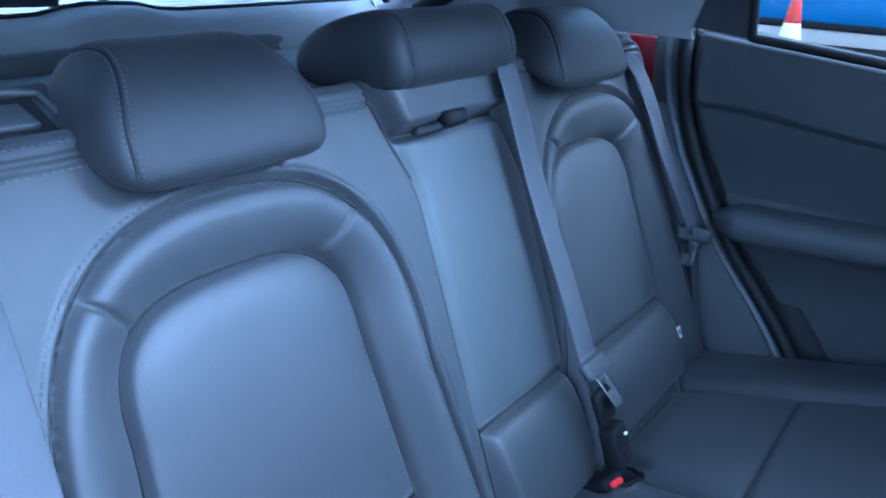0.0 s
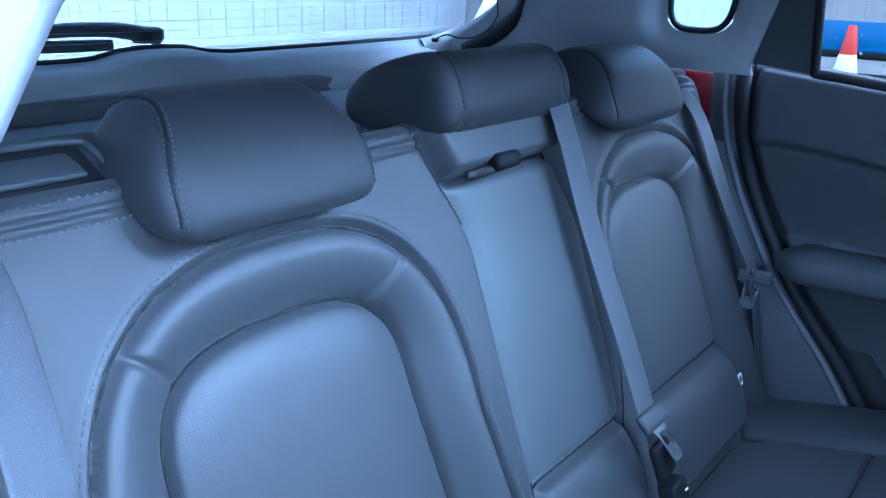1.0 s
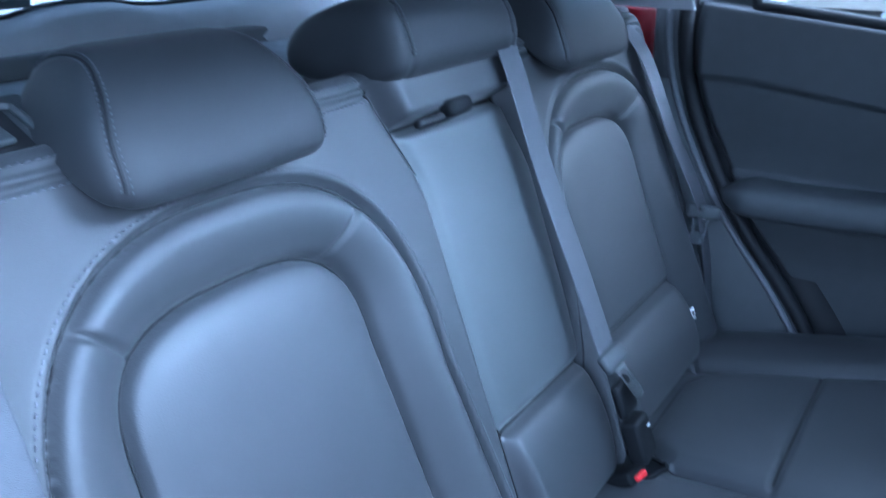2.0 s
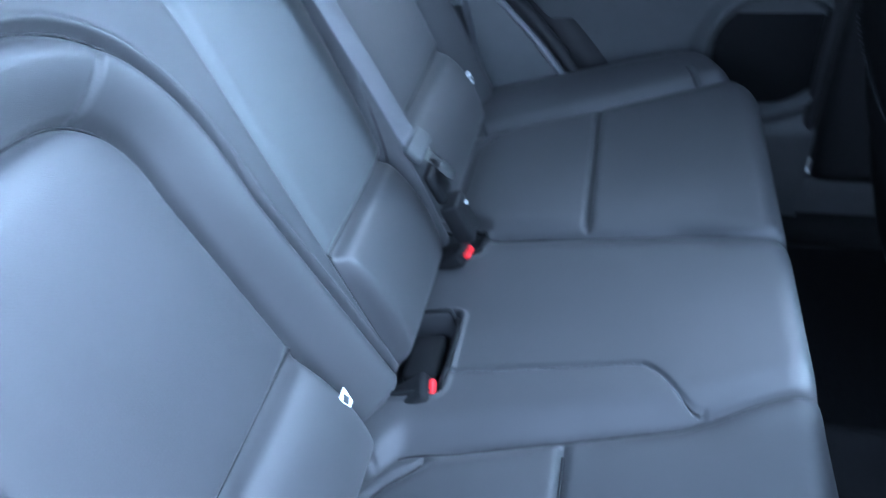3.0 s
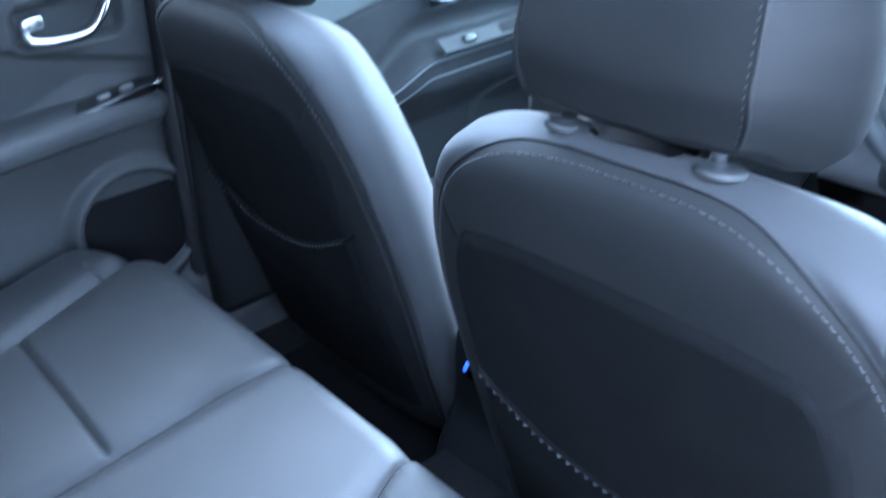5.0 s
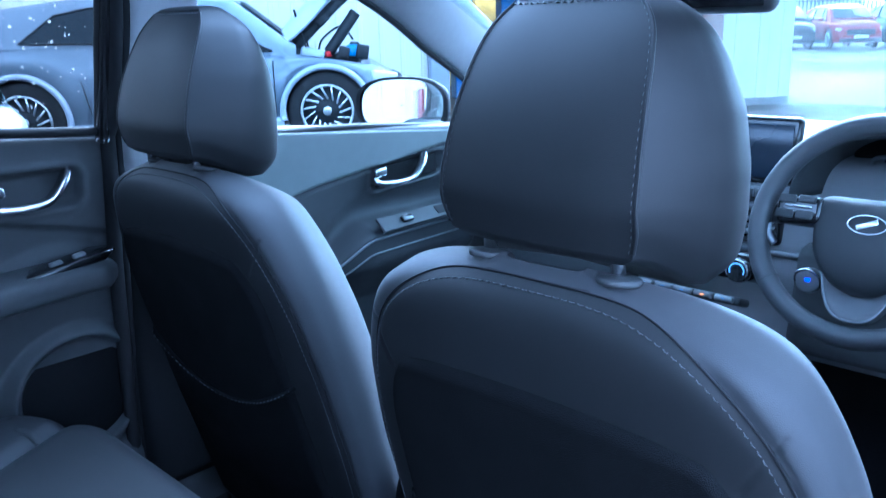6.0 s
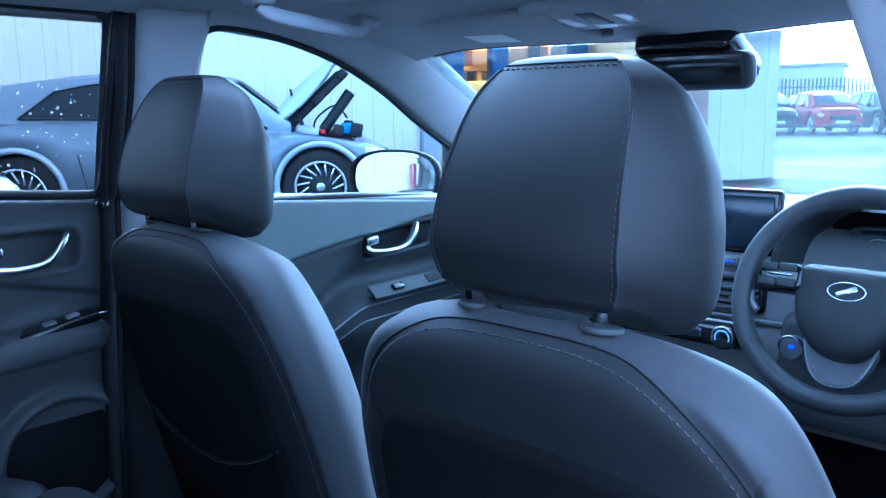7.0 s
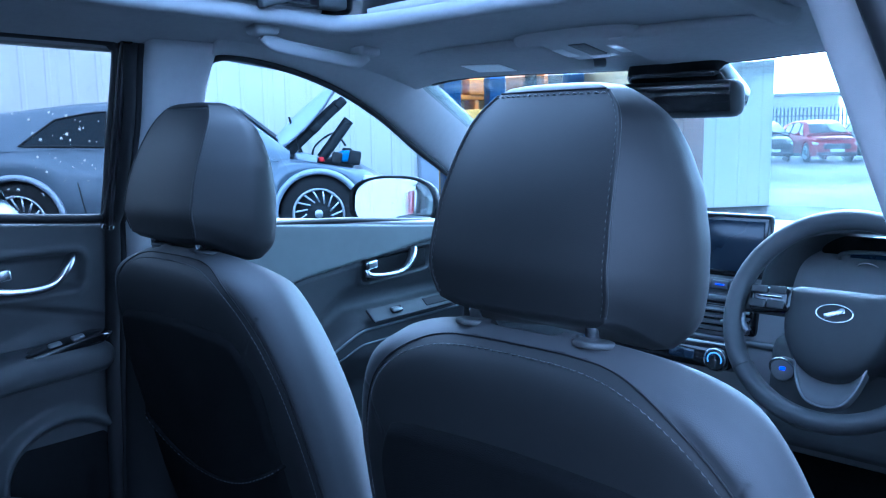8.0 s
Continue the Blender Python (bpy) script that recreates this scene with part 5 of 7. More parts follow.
def jamb(sx):
    j = thing("door_jamb", "red painted body and dark trim behind the rear door", "car body", kind="structure")
    rows = [[(-sx * -(0.735), y, z) for y in np.linspace(-0.40, -0.158, 12)] for z in np.linspace(1.045, 1.19, 8)]
    rows = np.array(rows)
    rows[..., 0] = -sx * (0.700 - 0.12 * (rows[..., 2] - 0.95))
    strip(rows if sx > 0 else rows[:, ::-1], (-sx * 0.02, 0, 0), "painted_panel", RED_PAINT, j, "dark red painted body panel")
    rows = []
    for z in np.linspace(0.36, 1.06, 50):
        e = np.interp(z, [0.3, 0.55, 0.69, 0.81, 0.92, 1.0], [0.29, 0.215, 0.122, 0.016, -0.05, -0.10])
        row = []
        for u in np.linspace(0, 1, 16):
            y = -0.26 + (e + 0.26) * u
            row.append((-sx * (0.672 + 0.02 * u ** 4 - 0.012 * bell(u - 0.7, 0.2)), y, z))
        rows.append(row)
    rows = np.array(rows)
    strip(rows if sx < 0 else rows[:, ::-1], (-sx * 0.03, 0, 0), "wheel_arch_trim", PLASTIC, j, "dark grey wheel arch trim")
    zz = np.linspace(1.03, 1.19, 20)
    rows = np.array([[(-sx * (0.694 - 0.12 * (z - 0.95) - 0.010 * math.sin(math.pi * u)), -0.166 + (float(rear_edge(z)) - 0.020 + 0.166) * u, z) for u in np.linspace(0, 1, 10)] for z in zz])
    strip(rows if sx < 0 else rows[:, ::-1], (-sx * 0.012, 0, 0), "upper_trim", PLASTIC, j, "dark grey trim beside the painted panel")
    zz = np.linspace(0.34, 1.20, 60)
    e = rear_edge(zz) - 0.012
    part("door_seal", sweep(np.stack([-sx * (0.690 - 0.05 * smoothstep(1.0, 1.2, zz)), e, zz], 1), ring(0.013, 10), up=(1, 0, 0)), RUBBER, j, "black rubber door seal")
    part("inner_seal", sweep(np.stack([-sx * (0.683 - 0.05 * smoothstep(1.0, 1.2, zz)), e - 0.026, zz], 1), ring(0.006, 8), up=(1, 0, 0)), PLASTIC_GREY, j)
    rows = np.array([[(-sx * (0.716 - 0.05 * smoothstep(1.0, 1.2, z)), float(rear_edge(z)) + d, z) for d in np.linspace(-0.09 + 0.072 * smoothstep(1.02, 1.06, z), 0.05, 4)] for z in np.linspace(0.32, 1.22, 60)])
    strip(rows if sx < 0 else rows[:, ::-1], (-sx * 0.03, 0, 0), "jamb_channel", RUBBER, j, "black rubber covered flange")
    part("body_side", rbox(0.03, 0.70, 0.80, 0.01, at=(-sx * 0.745, -0.46, 0.78)), RED_PAINT, j, "red outer body side")
    return j


jamb(1)
jamb(-1)


def a_pillar(sx):
    p = thing("front_pillar_trim", "light grey windscreen pillar trim", "pillar", kind="structure")
    low = smooth_path([(0.745, 1.422), (0.775, 1.436), (0.90, 1.426), (1.05, 1.390), (1.20, 1.330), (1.35, 1.252), (1.52, 1.166), (1.68, 1.055)], 70)
    low = np.array([(glass_x(z) + 0.004, y, z) for y, z in low])
    top = smooth_path([(-0.488, 0.74, 1.478), (-0.488, 0.85, 1.478), (-0.490, 1.0, 1.468), (-0.505, 1.20, 1.440), (-0.548, 1.37, 1.398), (-0.605, 1.60, 1.295), (-0.66, 1.86, 1.17), (-0.70, 2.08, 1.05)], 70)
    rows = []
    for a, b in zip(low, top):
        rows.append([a * (1 - u) + b * u + np.array([0.022, -0.006, -0.002]) * math.sin(math.pi * u) ** 0.6 for u in np.linspace(0, 1, 14)])
    rows = np.array(rows)
    rows[..., 0] *= sx
    strip(rows if sx < 0 else rows[:, ::-1], (-sx * 0.02, 0, 0.01), "pillar_cover", TRIM, p)
    return p


a_pillar(1)
a_pillar(-1)
# side rails above the doors
for sx in (1, -1):
    r_ = thing("roof_rail_trim", "grey lining rail above the side windows", "trim", kind="structure")
    ys = np.linspace(-0.55, 1.34, 70)
    zt = np.interp(ys, [-0.55, 0.0, 0.30, 0.60, 0.80, 0.95, 1.10, 1.25, 1.34], [1.44, 1.455, 1.461, 1.459, 1.450, 1.440, 1.430, 1.418, 1.402])
    part("rail", sweep(np.stack([-sx * (0.545 + 0 * ys), ys, zt + 0.030], 1), ring(0.034, 16, 0.018, 3), up=(0, 0, 1)), LINING, r_)
    g = thing("grab_handle", "folded grey roof grab handle", "grab handle")
    hy = [0.775, 0.800, 0.860, 0.925, 0.985, 1.010]
    hz = [1.462, 1.446, 1.438, 1.431, 1.427, 1.440]
    hx = [0.402, 0.400, 0.400, 0.400, 0.402, 0.404]
    part("grip", sweep(smooth_path([(-sx * a, b, c) for a, b, c in zip(hx, hy, hz)], 48), ring(0.013, 14, 0.008, 3), up=(1, 0, 0)), TRIM, g)
    for k in (0, 5):
        part("mount", rbox(0.040, 0.050, 0.022, 0.009, 3, at=(-sx * hx[k], hy[k], hz[k] + 0.008)), TRIM, g)

# windscreen
screen = thing("windscreen", "clear windscreen with dark shaded band", "windscreen", kind="structure")
rows = []
for k in np.linspace(0, 1, 12):
    rows.append([(x * (0.56 + 0.16 * k), 1.46 - 0.21 * (x ** 2) * (1 - 0.5 * k) + k * (2.32 - 1.46), 1.408 - k * 0.385 - 0.01 * x * x) for x in np.linspace(-1, 1, 24)])
ws = strip(np.array(rows), (0, 0.003, 0.005), "pane", GLASS_SCREEN, screen)
ws.visible_shadow = False

xs_ = np.linspace(-0.50, 0.50, 40)
ye = 1.445 - 0.20 * (xs_ / 0.56) ** 2
part("header_seal", sweep(np.stack([xs_, ye + 0.006, roof_z(xs_, ye) + 0.014], 1), ring(0.016, 10)), RUBBER, screen, "black header seal")
# rear end
gate = thing("tailgate", "closed tailgate with dark trim round the rear window", "tailgate", kind="structure")


def gate_y(x):
    return -0.83 + 0.25 * x * x


W_ = 0.60
low = [(x, gate_y(x), 1.178 + 0.045 * x * x) for x in np.linspace(-W_, W_, 30)]
rows = []
for u, (dy, dz) in enumerate(((0.045, -0.16), (0.06, -0.06), (0.055, -0.035), (0.03, -0.010), (0.0, 0.0), (-0.03, 0.0))):
    rows.append([(x * 1.03, y + dy, z + dz + (0.015 * math.exp(-((x + 0.005) / 0.09) ** 4) if u >= 3 else 0)) for x, y, z in low])
strip(np.array(rows), (0, -0.012, -0.012), "lower_trim", GATE_GREY, gate, "dark grey moulded window sill")
for sx in (1, -1):
    side_pts = [(sx * 0.56, -0.745, 1.170), (sx * 0.615, -0.70, 1.192), (sx * 0.635, -0.63, 1.235), (sx * 0.628, -0.575, 1.285), (sx * 0.585, -0.54, 1.36), (sx * 0.53, -0.52, 1.42)]
    part("side_trim", sweep(smooth_path(side_pts, 40), ring(0.026, 12, 0.02, 3), up=(0, 1, 0)), GATE_GREY, gate, "grey moulded side trim")
    seal_pts = [(p[0] * 0.93, p[1] + 0.055, p[2] - 0.012) for p in side_pts[1:]]
    part("gate_seal", sweep(smooth_path(seal_pts, 40), ring(0.017, 10), up=(0, 1, 0)), RUBBER, gate, "black rubber seal")
rows = [[(x * (1.0 - 0.10 * k), gate_y(x) - 0.035 + 0.20 * k, 1.175 + 0.26 * k + 0.045 * x * x) for x in np.linspace(-0.70, 0.70, 24)] for k in np.linspace(0, 1, 8)]
rw = strip(np.array(rows), (0, -0.004, 0.002), "rear_window", GLASS_REAR, gate, "heated rear window with fine wires")
for k in np.linspace(0.06, 0.94, 15):
    w_ = [(x * (1.0 - 0.10 * k) * 0.93, gate_y(x) - 0.034 + 0.20 * k, 1.1755 + 0.26 * k + 0.045 * x * x) for x in np.linspace(-0.6, 0.6, 20)]
    part("heater_wire", sweep(w_, ring(0.0003, 4)), GATE_GREY, rw)
part("lower_panel", rbox(1.22, 0.03, 0.62, 0.01, at=(0, -0.80, 0.74)), PLASTIC, gate)
part("top_trim", rbox(1.06, 0.08, 0.03, 0.01, 3, at=(0, -0.675, 1.425, -30)), PLASTIC_GREY, gate)
part("glass_seal", sweep([(x * 1.03, y - 0.031, z + 0.002 + 0.015 * math.exp(-((x + 0.005) / 0.09) ** 4)) for x, y, z in low], ring(0.0045, 8)), RUBBER, gate, "black rubber seal")
wiper = thing("rear_wiper", "black rear window wiper arm and blade outside the glass", "wiper")
part("arm", sweep(smooth_path([(-0.030, -0.889, 1.208), (0.03, -0.893, 1.220), (0.10, -0.892, 1.224), (0.20, -0.886, 1.222), (0.34, -0.872, 1.220)], 40), ring(0.015, 12, 0.012, 3), scale=np.linspace(1.15, 0.7, 40)), GATE_GREY, wiper, "grey plastic arm")
part("pivot_cover", rbox(0.055, 0.03, 0.026, 0.010, 3, at=(-0.012, -0.889, 1.212)), PLASTIC, wiper)
part("blade", sweep([(0.06, -0.876, 1.200), (0.20, -0.868, 1.203), (0.34, -0.855, 1.209)], ring(0.005, 8, 0.009)), PLASTIC_GREY, wiper, "black rubber blade")
hose = thing("wiring_hose", "thin black wire looping from tailgate to pillar", "cable")
part("wire", tube([(-0.5, -0.523, 1.31), (-0.5, -0.523, 1.284), (-0.5, -0.521, 1.259), (-0.5, -0.535, 1.236), (-0.5, -0.564, 1.217), (-0.5, -0.604, 1.21), (-0.5, -0.638, 1.214), (-0.5, -0.666, 1.203)], 0.0016, 6, 50, up=(1, 0, 0)), RUBBER, hose)
part("wire_clip", rbox(0.012, 0.012, 0.008, 0.003, 2, at=(-0.5, -0.666, 1.202)), RUBBER, hose)

shelf = thing("parcel_shelf", "grey fabric parcel cover behind the rear seat", "parcel shelf")
part("cover", rbox(1.10, 0.50, 0.016, 0.006, at=(0, -0.545, 1.115, 3)), FABRIC, shelf, "grey fabric cover")
part("front_bar", rbox(1.12, 0.035, 0.03, 0.010, 3, at=(0, -0.300, 1.118)), PLASTIC, shelf)
part("rear_lip", rbox(1.10, 0.05, 0.05, 0.012, 3, at=(0, -0.775, 1.118)), PLASTIC, shelf)
boot = thing("boot_side", "dark fabric boot walls and floor", "boot lining", kind="structure")
for sx in (1, -1):
    part("side_lining", rbox(0.04, 0.62, 0.82, 0.01, at=(sx * 0.64, -0.52, 0.77)), CARPET, boot)
part("boot_floor", rbox(1.26, 0.66, 0.03, 0.008, at=(0, -0.50, 0.42)), CARPET, boot)

# floor
floor = thing("floor", "black carpeted car floor with mats", "floor", kind="structure")
gx, gy = np.meshgrid(np.linspace(-0.74, 0.74, 120), np.linspace(-0.10, 2.1, 180), indexing="ij")
gz = 0.30 + 0.12 * smoothstep(0.14, 0.07, np.abs(gx)) + 0.02 * smoothstep(0.66, 0.72, np.abs(gx)) + 0.30 * smoothstep(1.6, 2.1, gy)
gz = gz + 0.002 * np.sin(gx * 61) * np.sin(gy * 47)
part("carpet", mesh_of(np.stack([gx, gy, gz], -1).reshape(-1, 3), grid_faces(120, 180)), CARPET, floor)
part("underbody", rbox(1.5, 2.3, 0.04, 0.01, at=(0, 0.95, 0.24)), RUBBER, floor)
for sx in (1, -1):
    part("sill", rbox(0.10, 2.2, 0.14, 0.03, 3, at=(sx * 0.77, 0.75, 0.33)), PLASTIC, floor, "black door sill trim")
    part("sill_plate", rbox(0.07, 0.62, 0.012, 0.004, at=(sx * 0.755, 0.36, 0.406)), PLASTIC, floor)
    mat_ = thing("floor_mat", "black carpet floor mat in rear footwell", "floor mat")
    part("carpet_mat", rbox(0.44, 0.34, 0.012, 0.005, 2, at=(sx * 0.37, 0.64, 0.327)), CARPET, mat_)
    part("mat_binding", tube([(sx * 0.37 - 0.22, 0.47, 0.332), (sx * 0.37 + 0.22, 0.47, 0.332), (sx * 0.37 + 0.22, 0.81, 0.332), (sx * 0.37 - 0.22, 0.81, 0.332)], 0.004, 6, 0, closed=True), PLASTIC_BLACK, mat_, "black bound edge")
part("bench_riser", rbox(1.40, 0.05, 0.30, 0.02, 3, at=(0, 0.385, 0.44)), CARPET, floor)

console = thing("centre_console", "black plastic centre console between the front seats", "console")
prof = [(0.735, 0.34), (0.725, 0.50), (0.735, 0.62), (0.80, 0.66), (0.98, 0.665), (1.10, 0.63), (1.40, 0.66), (1.50, 0.70), (1.55, 0.34)]
cv, cf, _, _ = pillow(prof, 0.115, lambda z: 1.0, e=14, q=3, nu=24, npf=90)
part("body", mesh_of(cv, cf), PLASTIC_BLACK, console)
part("armrest", rbox(0.19, 0.27, 0.06, 0.022, 4, at=(0, 0.93, 0.69)), LEATHER, console, "padded leather armrest lid")
usb = part("rear_socket", rbox(0.075, 0.02, 0.05, 0.008, 3, at=(-0.02, 0.727, 0.575)), BLACK, console, "gloss black rear socket")
part("socket_light", rbox(0.006, 0.004, 0.020, 0.0015, at=(-0.052, 0.7165, 0.577, 0, 24)), BLUE_LIGHT, usb, "blue socket light")

# ---- dashboard ----
dash = thing("dashboard", "dark grey dashboard with silver strips", "dashboard")
prof = [(1.62, 0.62), (1.56, 0.76), (1.575, 0.90), (1.60, 0.985), (1.66, 1.035), (1.85, 1.052), (2.25, 1.02), (2.30, 0.80), (2.0, 0.60)]
dv, df, _, _ = pillow(prof, 0.70, lambda z: 1.0, e=16, q=3, nu=40, npf=120)
part("dash_body", mesh_of(dv, df), GATE_GREY, dash)
part("glovebox", rbox(0.44, 0.10, 0.22, 0.03, 3, at=(-0.38, 1.585, 0.74, -8)), PLASTIC, dash)
for z, y in ((0.938, 1.568), (0.852, 1.556)):
    part("silver_strip", rbox(0.62, 0.014, 0.014, 0.004, at=(-0.10, y, z)), SILVER, dash, "silver trim strip")
vent = part("air_vent", rbox(0.30, 0.03, 0.064, 0.010, 3, at=(0.0, 1.572, 0.895)), BLACK, dash, "black slatted air vent")
for k in range(4):
    part("slat", rbox(0.28, 0.012, 0.004, 0.0015, at=(0.0, 1.553, 0.873 + 0.014 * k, 20)), PLASTIC_GREY, vent)
part("vent_tab", rbox(0.035, 0.012, 0.006, 0.002, at=(0.10, 1.546, 0.893)), SILVER, vent, "silver vent tab")
climate = part("climate_panel", rbox(0.34, 0.09, 0.056, 0.024, 4, at=(-0.012, 1.475, 0.838, -18)), BLACK, dash, "gloss black climate panel")
for sx in (-0.15, 0.128):
    part("dial", cyl(0.023, 0.022, 32, bevel=0.003, at=(sx, 1.432, 0.842, 72)), BLACK, climate)
    part("dial_rim", tube([(sx + 0.021 * math.cos(q), 1.4205, 0.8445 + 0.021 * math.sin(q)) for q in np.linspace(0, 2 * math.pi, 32, endpoint=False)], 0.002, 6, up=(0, 1, 0), closed=True), CHROME, climate, "chrome dial rim")
    part("dial_light", tube([(sx + 0.014 * math.cos(q), 1.4195, 0.8445 + 0.014 * math.sin(q)) for q in np.linspace(-0.4, 3.6, 24)], 0.0014, 6, up=(0, 1, 0)), ICE_LIGHT, climate, "blue dial light")
part("climate_display", rbox(0.055, 0.004, 0.020, 0.002, at=(0.055, 1.4285, 0.845, -18)), SCREEN, climate)
keys = part("switch_row", rbox(0.27, 0.05, 0.016, 0.006, 3, at=(0.012, 1.425, 0.782, -20)), PLASTIC, dash, "row of grey switches")
for k in range(6):
    part("switch_key", rbox(0.038, 0.044, 0.012, 0.004, 2, at=(-0.093 + 0.042 * k, 1.413, 0.787, -20)), SILVER if k == 5 else PLASTIC_GREY, keys)
    part("key_light", rbox(0.008, 0.004, 0.002, 0.0006, at=(-0.093 + 0.042 * k, 1.394, 0.794)), AMBER_LIGHT if k == 4 else ICE_LIGHT, keys)
tablet = part("display_unit", rbox(0.295, 0.022, 0.135, 0.010, 3, at=(0.010, 1.610, 1.045, -10)), BLACK, dash, "dark glossy touch screen")
part("display_glass", rbox(0.268, 0.004, 0.108, 0.003, at=(0.010, 1.599, 1.045, -10)), SCREEN, tablet, "dark screen with small blue mark")
part("screen_mark", tube([(0.106 + 0.007 * math.cos(q), 1.5985, 1.020 + 0.004 * math.sin(q)) for q in np.linspace(0, 2 * math.pi, 20, endpoint=False)], 0.0012, 5, up=(0, 1, 0), closed=True), ICE_LIGHT, tablet, "small blue mark")
bar = part("button_row", rbox(0.25, 0.016, 0.024, 0.004, at=(0.01, 1.575, 0.965, -8)), PLASTIC_GREY, dash, "row of backlit buttons")
for k in range(6):
    part("button", rbox(0.036, 0.010, 0.018, 0.002, at=(-0.09 + 0.040 * k, 1.568, 0.965, -8)), PLASTIC_GREY, bar)
    part("button_text", rbox(0.018, 0.003, 0.003, 0.0006, at=(-0.09 + 0.040 * k, 1.562, 0.966, -8)), BLUE_LIGHT, bar, "blue bar of backlight")
# instrument hood
hood_rows = []
for a in np.linspace(0.0, np.pi, 40):
    c, s = math.cos(a), math.sin(a)
    X, Z = 0.385 + 0.185 * np.sign(c) * abs(c) ** 0.7, 0.975 + 0.125 * abs(s) ** 0.75
    hood_rows.append([(0.385 + (X - 0.385) * (1 - 0.10 * k), 1.50 + 0.24 * k - 0.05 * (1 - abs(s)) * (1 - k), Z - 0.03 * k + 0.012 * math.sin(k * math.pi)) for k in np.linspace(0, 1, 10)])
strip(np.array(hood_rows), (0, 0, 0.012), "instrument_hood", PLASTIC, dash, "black instrument hood")
cluster = part("instrument_panel", rbox(0.30, 0.02, 0.14, 0.02, 3, at=(0.385, 1.665, 1.005, -18)), BLACK, dash)
part("cluster_rim", tube([(0.30, 1.640, 1.045), (0.47, 1.640, 1.045), (0.49, 1.645, 1.02), (0.49, 1.65, 0.98), (0.28, 1.65, 0.98), (0.28, 1.645, 1.02)], 0.004, 8, 80, up=(0, 1, 0), closed=True), SILVER, cluster)
part("cluster_display", rbox(0.18, 0.004, 0.06, 0.004, at=(0.385, 1.648, 1.012, -18)), SCREEN, cluster)
for sx in (0.335, 0.435):
    part("gauge_arc", tube([(sx + 0.026 * math.cos(q), 1.643 - 0.02 * math.sin(q), 1.005 + 0.024 * math.sin(q)) for q in np.linspace(0, math.pi, 16)], 0.0014, 5, up=(0, 1, 0)), WHITE_TAG, cluster, "white gauge arc")
start = part("start_button", cyl(0.023, 0.016, 32, bevel=0.003, at=(0.250, 1.452, 0.842, 70)), PLASTIC_GREY, dash, "round start button")
part("start_ring", tube([(0.250 + 0.0225 * math.cos(q), 1.4435 - 0.0075 * math.sin(q), 0.8445 + 0.021 * math.sin(q)) for q in np.linspace(0, 2 * math.pi, 32, endpoint=False)], 0.0028, 8, up=(0, 1, 0), closed=True), CHROME, start, "chrome ring")
part("start_light", rbox(0.010, 0.003, 0.007, 0.001, at=(0.250, 1.4425, 0.845, -20)), BLUE_LIGHT, start, "blue backlit mark")
part("column_shroud", rbox(0.15, 0.22, 0.11, 0.03, 4, at=(0.366, 1.52, 0.90, -24)), PLASTIC, dash)
part("knee_panel", rbox(0.42, 0.08, 0.22, 0.03, 3, at=(0.40, 1.555, 0.775, -10)), PLASTIC, dash)
part("indicator_stalk", tube([(0.30, 1.46, 0.975), (0.24, 1.44, 0.985), (0.205, 1.43, 0.988)], 0.008, 8, 14), PLASTIC, dash)
part("stalk_ring", tube([(0.232, 1.438, 0.986), (0.226, 1.436, 0.9865)], 0.0095, 10), SILVER, dash)

# steering wheel
SWM = Matrix.Translation((0.366, 1.375, 0.965)) @ pose(0, 0, 0, -24)
wheel = thing("steering_wheel", "black leather steering wheel with oval chrome badge", "steering wheel", SWM)
t = np.linspace(0, 2 * np.pi, 120, endpoint=False)
part("rim", sweep(np.stack([0.176 * np.cos(t), -0.012 + 0 * t, 0.176 * np.sin(t)], 1), ring(0.0175, 16, 0.0205), up=(0, 1, 0), closed=True), WHEEL_LEATHER, wheel, "black leather rim")
for q in (2.55, 3.80, 0.6, -0.66):
    part("rim_seam", sweep(np.array([(0.176 * math.cos(q) + 0.0183 * math.cos(a) * math.cos(q), -0.012 + 0.0210 * math.sin(a), 0.176 * math.sin(q) + 0.0183 * math.cos(a) * math.sin(q)) for a in np.linspace(0, 2 * np.pi, 20, endpoint=False)]), ring(0.0008, 5), closed=True, up=(1, 0, 0)), PLASTIC, wheel)
hw_ = [(0.040, 0.052), (0.076, 0.050), (0.090, 0.034), (0.090, -0.004), (0.080, -0.048), (0.054, -0.086), (0.020, -0.104)]
hw_ = hw_ + [(-a, b) for a, b in reversed(hw_)]
hp = smooth_path([(a, b, 0) for a, b in hw_], 80, True)[:, :2]
rows = []
for sc, dep in ((1.0, 0.04), (1.0, 0.006), (0.985, -0.004), (0.945, -0.013), (0.86, -0.020), (0.70, -0.026), (0.4, -0.0305), (0.01, -0.032)):
    rows.append([(x * sc, dep - 0.006 * smoothstep(0.05, -0.10, z * sc) * (sc < 0.95), z * sc) for x, z in hp])
rows = np.array(rows)
part("hub_cover", mesh_of(rows.reshape(-1, 3), grid_faces(len(rows), 80, wrap_v=True)), WHEEL_HUB, wheel, "dark soft hub cover")
up_ = smooth_path([(-0.074, -0.050, 0), (-0.071, -0.084, 0), (-0.056, -0.122, 0), (-0.034, -0.145, 0), (0, -0.152, 0), (0.034, -0.145, 0), (0.056, -0.122, 0), (0.071, -0.084, 0), (0.074, -0.050, 0)], 60)[:, :2]
up_ = up_ * np.array([0.80, 1.0])
rows = np.array([[(x * k, dep, z * k + (1 - k) * 0.02) for x, z in up_] for k, dep in ((1.0, 0.014), (1.0, -0.004), (0.97, -0.009), (0.90, -0.004), (0.70, 0.012))])
